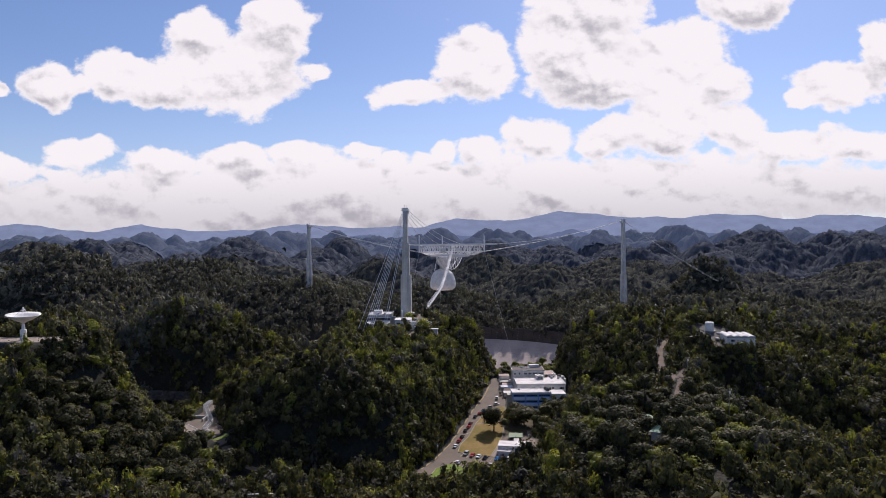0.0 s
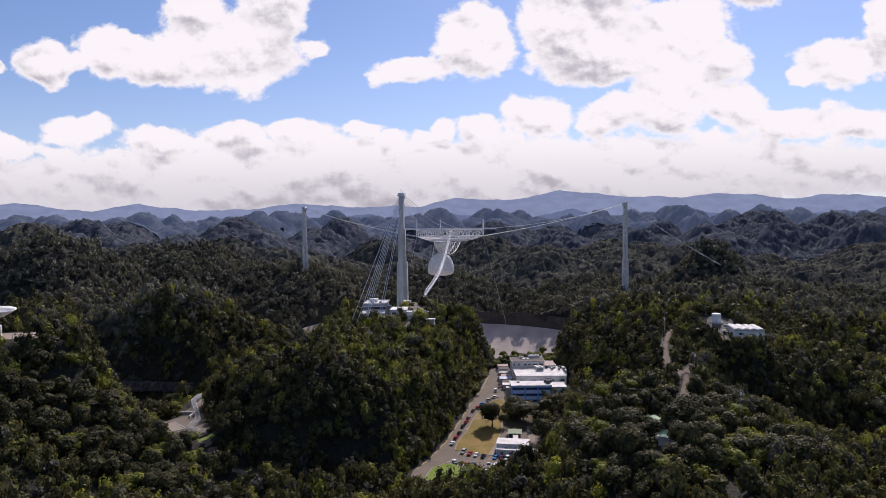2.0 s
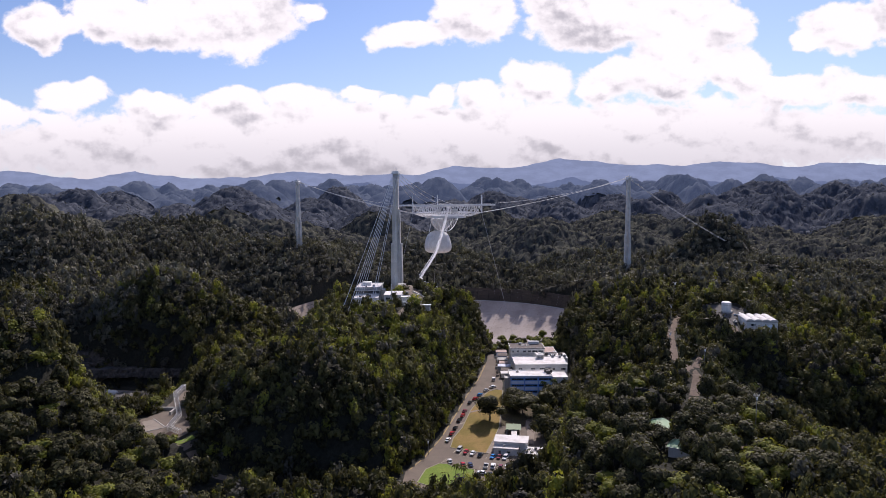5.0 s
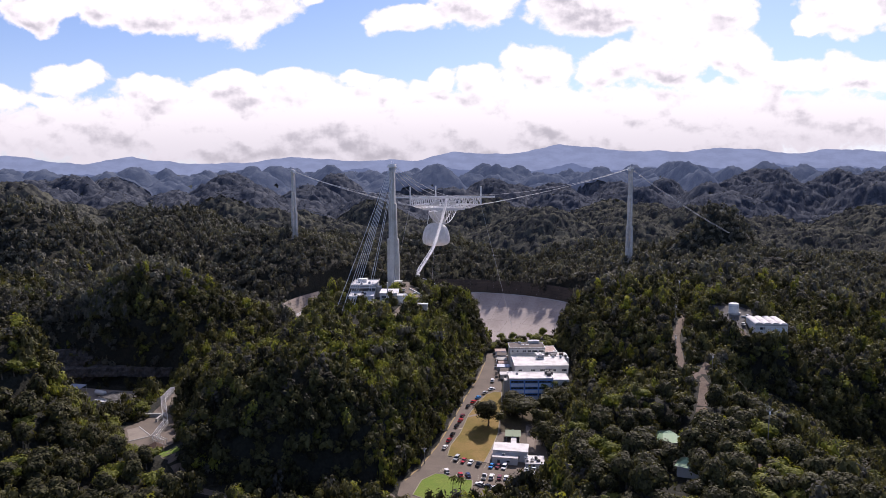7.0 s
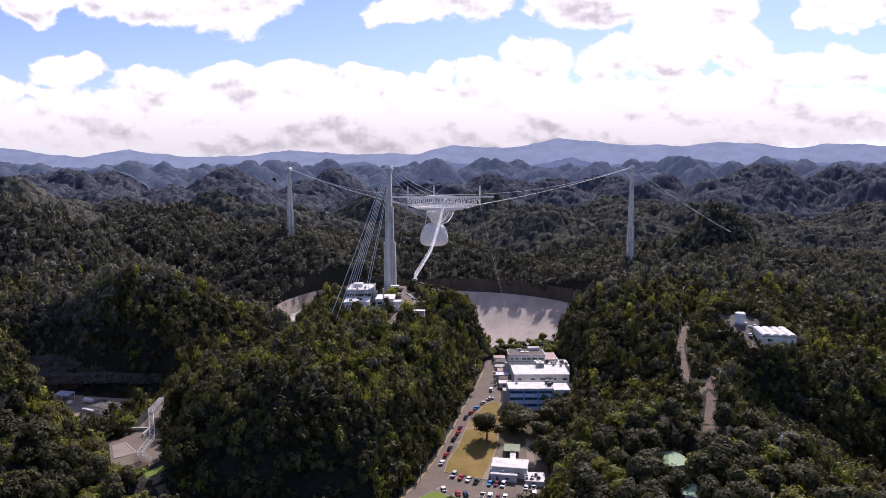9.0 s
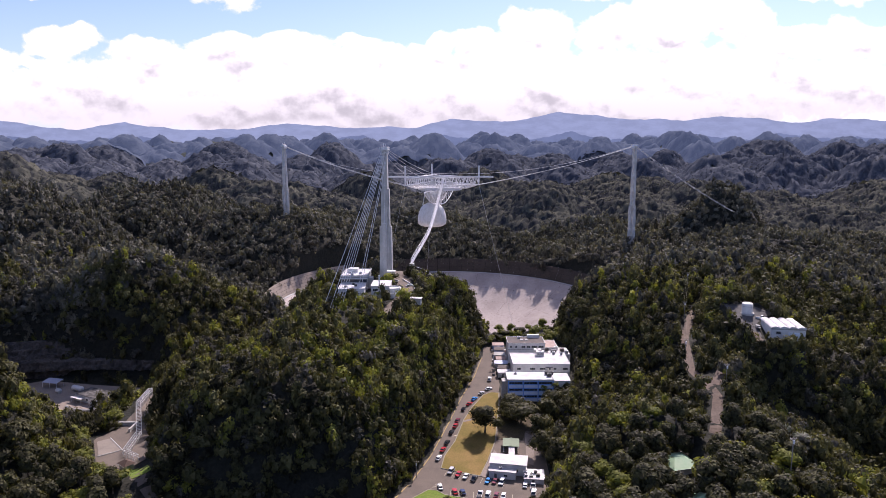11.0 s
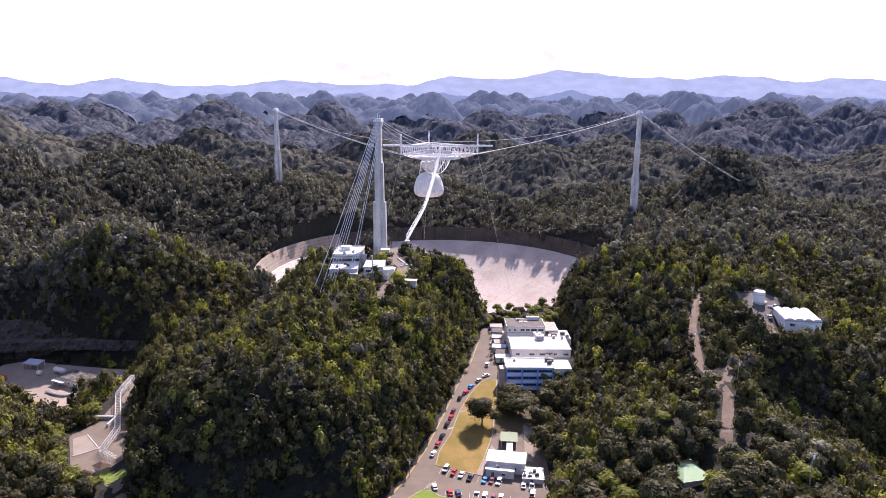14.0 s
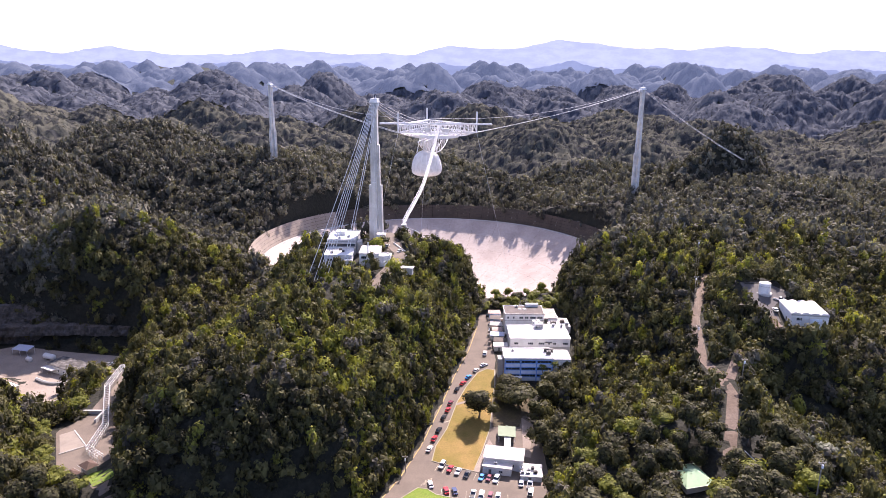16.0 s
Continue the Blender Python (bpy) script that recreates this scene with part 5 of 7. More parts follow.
def make_catwalk():
    t = thing("catwalk", pose(0, 0, 0), "long white hanging catwalk from platform to hilltop", "catwalk")
    pts = [Vector(q) for q in ((6.5, 699, 98), (2.7, 672, 84), (-1.2, 636, 71.5), (-5, 600, 62), (-9.3, 570, 56.5), (-13.5, 545, 52), (-15.5, 532, 49.5))]
    fine = []
    for i in range(len(pts) - 1):
        p0, p1, p2, p3 = pts[max(i - 1, 0)], pts[i], pts[i + 1], pts[min(i + 2, len(pts) - 1)]
        for k in range(8):
            s = k / 8
            fine.append(0.5 * ((2 * p1) + (p2 - p0) * s + (2 * p0 - 5 * p1 + 4 * p2 - p3) * s * s + (3 * p1 - p0 - 3 * p2 + p3) * s ** 3))
    fine.append(pts[-1])
    bm, rails, ribs = bmesh.new(), [], []
    for a, b in zip(fine, fine[1:]):
        rails += [(a + Vector((sx, 0, sz)), b + Vector((sx, 0, sz))) for sx in (-0.85, 0.85) for sz in (0.1, 1.3)]
        ribs += [(a + Vector((-0.85, 0, 0.1)), a + Vector((-0.85, 0, 2.3))), (a + Vector((0.85, 0, 0.1)), a + Vector((0.85, 0, 2.3))), (a + Vector((-0.85, 0, 2.3)), a + Vector((0.85, 0, 2.3)))]
        d = (b - a).normalized()
        q = [bm.verts.new(v) for v in (a + Vector((-0.8, 0, 0)), a + Vector((0.8, 0, 0)), b + Vector((0.8, 0, 0)), b + Vector((-0.8, 0, 0)))]
        bm.faces.new(q)
    bmesh.ops.solidify(bm, geom=bm.faces[:], thickness=0.15)
    part("deck", bm, M_STEEL, t)
    part("railing", tubes(rails, 0.09, 5), M_STEEL, t)
    for k in range(0, len(ribs), 3):
        part("hoop", tubes(ribs[k:k + 3], 0.07, 4), M_STEEL, t)
    part("support_cable", tubes([(a + Vector((sx, 0, 2.4)), b + Vector((sx, 0, 2.4))) for a, b in zip(fine, fine[1:]) for sx in (-0.8, 0.8)], 0.1, 5), M_STEEL, t)
    part("landing", boxes(((-17, 528, 43), (-13.8, 533, 49.4)), bevel=0.1), M_CONCRETE, t)


make_catwalk()
pipe = thing("white_pipe", pose(0, 0, 0), "thin white pipe running over the hilltop trees", "pipe")
pp = [Vector((-15, 530, 48)), Vector((-7, 528, 45.5)), Vector((1, 514, 43.0)), Vector((6, 496, 40.5))]
part("tube", tubes(list(zip(pp, pp[1:])), 0.16, 6), M_STEEL, pipe)


# ---- buildings ----
def window(parent, x0, x1, z0, z1, y, panes=1, frame_mat=None, side=1):
    """A window set in a wall that faces -y (side 1): frame, sill and panes."""
    f = 0.12
    w = part("window", boxes(((x0, y - 0.10, z0), (x1, y + 0.04, z0 + f)), ((x0, y - 0.10, z1 - f), (x1, y + 0.04, z1)), ((x0, y - 0.10, z0 + f), (x0 + f, y + 0.04, z1 - f)), ((x1 - f, y - 0.10, z0 + f), (x1, y + 0.04, z1 - f))), frame_mat or M_WHITE, parent)
    n = panes
    for k in range(n):
        a, b = x0 + f + (x1 - x0 - 2 * f) * k / n, x0 + f + (x1 - x0 - 2 * f) * (k + 1) / n
        part("pane", boxes(((a + 0.04, y - 0.05, z0 + f), (b - 0.04, y - 0.02, z1 - f))), M_GLASS, w)
    return w


def flat_building(name, m, w, d, h, label, wall=None, roof=None, parapet=0.5, foot=4.0):
    """A flat-roofed block, corner at the origin, front at y = 0."""
    t = thing(name, m, label, "building")
    part("wall", boxes(((0, 0, -foot), (w, d, h))), wall or M_WHITE, t)
    part("roof", boxes(((-0.3, -0.3, h), (w + 0.3, d + 0.3, h + 0.3)), bevel=0.05), roof or M_ROOF, t, "pale flat roof")
    if parapet:
        e, z0, z1 = 0.3, h + 0.3, h + 0.3 + parapet
        part("parapet", boxes(((-e, -e, z0), (w + e, -e + 0.25, z1)), ((-e, d + e - 0.25, z0), (w + e, d + e, z1)), ((-e, -e + 0.25, z0), (-e + 0.25, d + e - 0.25, z1)), ((w + e - 0.25, -e + 0.25, z0), (w + e, d + e - 0.25, z1))), wall or M_WHITE, t)
    return t


def roof_unit(x, y, z, w, d, h, label="grey metal air conditioner on the roof", mat=None):
    u = thing("air_conditioner", pose(x, y, z), label, "air conditioner", "roof units")
    part("housing", boxes(((-w / 2, -d / 2, 0.15), (w / 2, d / 2, h)), bevel=0.05), mat or M_STEEL, u)
    part("grille", boxes(*[((-w * 0.4, -d / 2 - 0.04, h * (0.25 + 0.14 * k)), (w * 0.4, -d / 2, h * (0.32 + 0.14 * k))) for k in range(4)]), M_DARK, u)
    part("fan", lathe([(0.05, h + 0.12), (min(w, d) * 0.3, h + 0.12), (min(w, d) * 0.32, h)], 12), M_DARK, u)
    part("base", boxes(((-w * 0.45, -d * 0.45, 0), (w * 0.45, d * 0.45, 0.15))), M_DARK, u)


def make_blue_building():
    z, h, w, d = -7.4, 12.0, 24.5, 13.0
    t = flat_building("blue_building", pose(41, 424.5, z), w, d, h, "three-storey blue and white office building", M_WHITE, M_ROOF, 0.45)
    for s in range(3):
        zz = 0.6 + 3.75 * s
        part("blue_band", boxes(((-0.05, -0.30, zz + 3.22), (w + 0.05, -0.003, zz + 3.42))), M_BLUE, t, "bright blue painted band")
        part("blue_sill", boxes(((-0.05, -0.30, zz + 1.62), (w + 0.05, -0.003, zz + 1.8))), M_BLUE, t, "bright blue painted band")
        part("blue_spandrel", boxes(((-0.02, -0.16, zz - 0.2), (w + 0.02, -0.003, zz + 1.61))), M_LIGHTBLUE, t, "pale blue spandrel panel")
        for k in range(3):
            x0 = 0.5 + k * 8.0
            window(t, x0 + 0.1, x0 + 7.4, zz + 1.82, zz + 3.18, -0.05, 5, M_BLUE)
    for k in range(4):
        x0 = 0.02 + k * 8.02
        part("blue_pier", boxes(((x0, -0.5, 0), (x0 + 0.45, -0.225, h))), M_BLUE, t)
    part("canopy", boxes(((2, -2.5, 2.6), (9, -0.23, 2.85))), M_WHITE, t)
    part("wing", boxes(((w + 0.01, 2.5, -4), (w + 9.5, d + 1, h - 1.2))), M_WHITE, t, "white side wing")
    part("wing_roof", boxes(((w + 0.3, 2.2, h - 1.2), (w + 9.8, d + 1.3, h - 0.9)), bevel=0.05), M_ROOF, t)
    for k in range(2):
        window(t, w + 1.5 + 4 * k, w + 3.5 + 4 * k, 7.5, 8.9, 2.45, 2)
    part("stair_tower", boxes(((-3.0, 3, -4), (-0.31, 8, 10.5))), M_CONCRETE, t, "grey concrete outside stair")
    part("pipe_rail", tubes([((-3.2, 3 + k, 0), (-3.2, 3 + k, 8)) for k in range(0, 6, 2)], 0.07), M_STEEL, t)
    for x, y in ((64, 430), (65.5, 432.8), (63.2, 433.5)):
        roof_unit(x, y, z + h + 0.3, 2.2, 1.8, 1.9, "dark grey air conditioner on the white roof", M_DARKGREY)
    roof_unit(46, 434, z + h + 0.3, 1.5, 1.5, 0.9)


make_blue_building()


def make_white_building():
    z, h, w, d = -5.0, 9.8, 32.5, 20.0
    t = flat_building("white_building", pose(46.5, 450, z), w, d, h, "low wide white building with a bright flat roof", M_WHITE, M_ROOF, 0.3)
    for x0, x1, p in ((2.0, 4.4, 2), (9.5, 12.5, 3), (15.2, 18.6, 3), (20.5, 21.6, 1), (23.2, 25.0, 2), (28.5, 31.5, 3)):
        window(t, x0, x1, 6.6, 8.0, -0.05, p)
    part("awning", boxes(((18.5, -1.3, 8.1), (22.5, -0.11, 8.25))), M_DARKGREY, t)
    part("lower_wall_band", boxes(((0, -0.12, 0), (w, -0.003, 5.5))), M_CONCRETE, t)
    part("back_roof", boxes(((24, d + 0.31, 5), (36.5, d + 14, h - 0.6)), bevel=0.05), M_ROOF, t, "white stepped back roof")
    roof_unit(64, 466, z + h + 0.3, 4.6, 3.6, 2.8, "large white air handling box on the roof", M_WHITE)
    roof_unit(63.2, 471.5, z + h + 0.3, 4.2, 2.4, 2.2, "large white air handling box on the roof", M_WHITE)
    for x, y, w_, mt in ((73.5, 474, 3.2, M_DARKGREY), (79, 476, 2.6, M_GREYROOF), (76, 481, 2.4, M_STEEL), (70, 478, 2.0, M_DARKGREY), (81, 472.5, 2.2, M_STEEL), (72.5, 468, 1.6, M_STEEL), (77, 467, 1.4, M_WHITE)):
        roof_unit(x, y, z + h + (0.3 if y < 470.3 else -0.6), w_, w_ * 0.8, 1.8, "metal air conditioner on the white roof", mt)


make_white_building()


def make_window_building():
    z, h, w, d = -3.0, 12.0, 22.5, 14.0
    t = flat_building("grey_roofed_building", pose(46, 476.2, z), w, d, h, "white building with grey roof and window row", M_WHITE, M_GREYROOF, 0.25)
    for k, p in enumerate((1, 1, 2, 2, 3, 3)):
        x0 = (1.0, 4.2, 8.0, 11.2, 14.2, 18.4)[k]
        window(t, x0, x0 + (1.3, 1.3, 2.6, 2.4, 3.6, 3.4)[k], 9.4, 10.9, -0.05, p)
    part("string_course", boxes(((-0.2, -0.35, 8.3), (w + 0.2, -0.003, 8.7))), M_CONCRETE, t)
    part("skylight", boxes(((8, 6.5, h + 0.3), (10, 8, h + 0.8)), ((11, 6.5, h + 0.3), (13, 8, h + 0.8)), bevel=0.05), M_WHITE, t)
    part("penthouse", boxes(((13, 11.5, h + 0.3), (20.5, 14, h + 2.2)), bevel=0.05), M_WHITE, t, "white rooftop plant room")
    roof_unit(53.5, 487.5, z + h + 0.3, 1.8, 1.5, 1.2)
    a = flat_building("low_annex", pose(69.2, 479.5, -3), 7.5, 15, 8.4, "low annex with a pinkish flat roof", M_WHITE, M_PINKROOF, 0.2)


make_window_building()


def make_sheds():
    """The huddle of small roofs, tanks and containers between road and main buildings."""
    spec = [(38.2, 497.5, 7.0, 4.0, 3.0, M_PINKROOF, "small shed with a pink tin roof"), (38.5, 489.5, 6.0, 4.5, 3.2, M_GREYROOF, "small shed with a grey tin roof"),
            (37.8, 482.0, 6.5, 4.0, 2.8, M_CONCRETE, "small shed with a pale grey roof"), (38.8, 475.5, 5.5, 3.6, 2.6, M_PINKROOF, "small shed with a rusty pink roof"),
            (37.2, 468.5, 7.5, 3.8, 3.0, M_BLUEGREY, "grey metal storage shed"), (38.5, 461.5, 7.0, 4.2, 2.8, M_GREYROOF, "grey roofed storage shed"), (38.2, 455.5, 7.6, 3.4, 2.9, M_ROOF, "long white storage container")]
    for x, y, w, d, h, roof, label in spec:
        z = ground_at(x + w / 2, y + d / 2)
        t = thing("storage_shed", pose(x, y, z, 0, 0, (int(x * 10) % 7) * 2.5 - 8), label, "shed")
        part("wall", boxes(((0, 0, -1), (w, d, h))), (M_CONCRETE, M_BLUEGREY, M_PINKSLAB, M_CONCRETE)[int(y) % 4], t)
        bm = boxes(((-0.3, -0.4, h), (w + 0.3, d + 0.4, h + 0.15)))
        for v in bm.verts:
            v.co.z += 0.5 * (v.co.y / d)
        part("roof", bm, roof, t)
        part("door", boxes(((w * 0.3, -0.08, 0), (w * 0.3 + 1.1, -0.003, 2.1))), M_DARKGREY, t)
        window(t, w * 0.62, w * 0.62 + 1.2, 1.1, 2.0, -0.05, 2)
    for k, (x, y) in enumerate(((44.6, 459.2), (44.8, 466.3), (45.0, 474.2), (44.9, 481))):
        b = thing("storage_tank", pose(x, y, ground_at(x, y)), "small pale cylindrical tank beside the sheds", "tank", "yard tanks")
        part("shell", lathe([(0.05, 2.6), (0.7, 2.45), (0.9, 2.1), (0.9, 0), (0.05, 0)], 14), M_WHITE if k % 2 else M_STEEL, b, smooth=True)
        part("lid", lathe([(0.05, 2.75), (0.35, 2.75), (0.35, 2.5)], 10), M_DARKGREY, b)


make_sheds()


def make_crates():
    """Boxes and crates stacked between the sheds."""
    rr = random.Random(12)
    for k, (x, y) in enumerate(((36.3, 464.0), (44.2, 463.0), (36.6, 473.4), (43.9, 470.2), (37.0, 479.3), (44.3, 477.6), (37.6, 487.2), (45.0, 486.0), (37.5, 494.6), (35.9, 458.6), (46.0, 494.0))):
        w, d, h = rr.uniform(1.0, 2.2), rr.uniform(0.9, 1.6), rr.uniform(0.9, 1.8)
        c = thing("crate", pose(x, y, ground_at(x, y), 0, 0, rr.uniform(-25, 25)), ("weathered wooden crate beside the sheds", "rusty metal box beside the sheds", "pale plastic box beside the sheds")[k % 3], "crate", "stored crates")
        m = (M_POLE, M_PINKROOF, M_CONCRETE)[k % 3]
        part("box", boxes(((-w / 2, -d / 2, 0.1), (w / 2, d / 2, h)), bevel=0.04), m, c)
        part("lid", boxes(((-w / 2 - 0.05, -d / 2 - 0.05, h), (w / 2 + 0.05, d / 2 + 0.05, h + 0.08))), (M_GREYROOF, M_STEEL, M_DARKGREY)[k % 3], c)
        for sx in (-1, 1):
            part("runner", boxes(((sx * w * 0.35 - 0.06, -d / 2, -0.05), (sx * w * 0.35 + 0.06, d / 2, 0.1))), M_DARK, c)


make_crates()


def make_canteen():
    z = -12.3
    t = flat_building("canteen", pose(26.6, 355.6, z, 0, 0, -10), 16.0, 9.0, 4.5, "low white canteen with a flat white roof", M_WHITE, M_ROOF, 0.0)
    window(t, 10.5, 12.5, 1.2, 2.6, -0.05, 2)
    t2 = flat_building("canteen_annex", pose(26.0, 352.2, z - 0.5, 0, 0, -11), 11.6, 3.6, 3.1, "lower white annex in front of the canteen", M_WHITE, M_ROOF, 0.0)
    part("door", boxes(((2.4, -0.1, 0), (3.5, -0.003, 2.1))), M_DARKGREY, t2)
    window(t2, 6.5, 8.2, 1.0, 2.1, -0.05, 2)
    roof_unit(31.2, 353.6, z + 2.9, 1.2, 1.0, 0.9)
    p = thing("green_pavilion", pose(34.2, 373.2, -10.9, 0, 0, -6), "open pavilion with a pale green roof", "pavilion")
    bm = boxes(((-0.4, -0.4, 2.7), (7.3, 8.3, 2.85)))
    for v in bm.verts:
        v.co.z += 0.9 * (1 - abs(v.co.x - 3.4) / 3.8)
    part("roof", bm, M_PALEGREEN, p, "pale green sheet roof")
    part("ridge", boxes(((3.2, -0.4, 3.0), (3.7, 8.3, 3.2))), M_PALEGREEN, p)
    for x in (0.1, 6.8):
        for y in (0.1, 4.0, 7.8):
            part("post", tubes([((x, y, -0.5), (x, y, 2.75))], 0.09, 6), M_STEEL, p)
    part("back_wall", boxes(((0.2, 7.4, -0.5), (6.7, 7.6, 2.6))), M_WHITE, p)
    c = thing("covered_walk", pose(35.8, 365.4, -11.3, 0, 0, -6), "white roofed walkway to the pavilion", "walkway")
    part("roof", boxes(((0, 0, 2.5), (2.8, 8.0, 2.7)), bevel=0.03), M_ROOF, c)
    for x in (0.2, 2.6):
        for y in (0.5, 7.5):
            part("post", tubes([((x, y, -0.5), (x, y, 2.5))], 0.08, 6), M_STEEL, c)
    dk = thing("service_deck", pose(40.9, 347.2, -13.0, 0, 0, -6), "white service block with pipes on its roof", "building")
    part("wall", boxes(((0, 0, -1), (8.4, 8.6, 2.2))), M_WHITE, dk)
    part("roof", boxes(((-0.3, -0.3, 2.2), (8.7, 8.9, 2.45)), bevel=0.03), M_ROOF, dk)
    part("door", boxes(((3.1, -0.08, -0.3), (4.3, -0.003, 1.8))), M_DARKGREY, dk)
    rr = random.Random(3)
    for k in range(7):
        roof_unit(42.0 + 2.3 * (k % 3) + rr.uniform(-0.4, 0.4), 349 + 2.2 * (k // 3) + rr.uniform(-0.4, 0.4), -10.55, rr.uniform(0.9, 1.8), rr.uniform(0.8, 1.4), rr.uniform(0.7, 1.3), "metal kitchen vent on the service roof", (M_STEEL, M_WHITE, M_DARKGREY)[k % 3])
    sheet("footpath", [(46.2, 391.5), (51, 386), (48.5, 374), (46.8, 362), (43.8, 363), (45, 376)], M_GRAVEL, 0.12, "pale concrete footpath behind the canteen", "path")
    sheet("footpath", [(22.4, 353), (24.8, 352.2), (31.5, 371), (30.2, 375)], M_GRAVEL, 0.2, "pale concrete footpath beside the lawn", "path")


make_canteen()


def make_hall():
    """The white hall with a row of low barrel vaults on the ridge."""
    m = pose(160.6, 384.8, 39.6, 0, 0, -9)
    w, d, h = 15.0, 16.5, 5.4
    t = thing("ridge_hall", m, "white hall with a scalloped vaulted roof", "building")
    part("wall", boxes(((0, 0, -4), (w, d, h))), M_WHITE, t)
    n = 4
    for k in range(n):
        bm = bmesh.new()
        x0, x1 = -0.3 + (w + 0.6) * k / n, -0.3 + (w + 0.6) * (k + 1) / n
        rows = []
        for i in range(9):
            a = math.pi * i / 8
            x, z = (x0 + x1) / 2 - math.cos(a) * (x1 - x0) / 2, h + 0.05 + 0.95 * math.sin(a)
            rows.append([bm.verts.new((x, y, z)) for y in (-0.5, d + 0.4)])
        for p, q in zip(rows, rows[1:]):
            bm.faces.new((p[0], q[0], q[1], p[1]))
        for e in (0, 1):
            bm.faces.new([r[e] for r in (rows if e else rows[::-1])])
        part("vault", bm, M_ROOF, t, "white barrel-vaulted roof bay")
    part("roller_door", boxes(((7.5, -0.12, -0.5), (12.5, -0.003, 3.6))), M_LIGHTBLUE, t, "grey-blue roller door")
    part("cornice", boxes(((-0.25, -0.3, h - 0.6), (w + 0.25, -0.005, h - 0.05))), M_CONCRETE, t)
    for k in range(5):
        part("downpipe", tubes([((k * w / 4, -0.2, -0.5), (k * w / 4, -0.2, h - 0.4))], 0.08), M_STEEL, t)
    part("side_door", boxes(((-0.1, 5, -0.2), (-0.003, 6.2, 2.1))), M_DARKGREY, t)
    window(t, 2.0, 4.4, 2.5, 4.0, -0.05, 2)
    k = thing("water_tank", pose(161.0, 411.8, 45.2), "white round water tank on the ridge", "tank")
    part("shell", lathe([(0.1, 5.5), (2.3, 5.25), (2.6, 5.0), (2.6, 0), (0.1, 0)], 28), M_WHITE, k, smooth=False)
    part("hoop", lathe([(2.66, 3.6), (2.66, 3.8), (2.6, 3.8), (2.6, 3.6)], 28), M_CONCRETE, k)
    part("ladder", tubes([((-0.25, -2.7, 0), (-0.25, -2.7, 5.4)), ((0.25, -2.7, 0), (0.25, -2.7, 5.4))] + [((-0.25, -2.7, 0.4 * j), (0.25, -2.7, 0.4 * j)) for j in range(1, 13)], 0.05), M_STEEL, k)
    part("footing", lathe([(0.1, 0.3), (3.5, 0.3), (3.5, -1.6)], 28), M_CONCRETE, k)


make_hall()


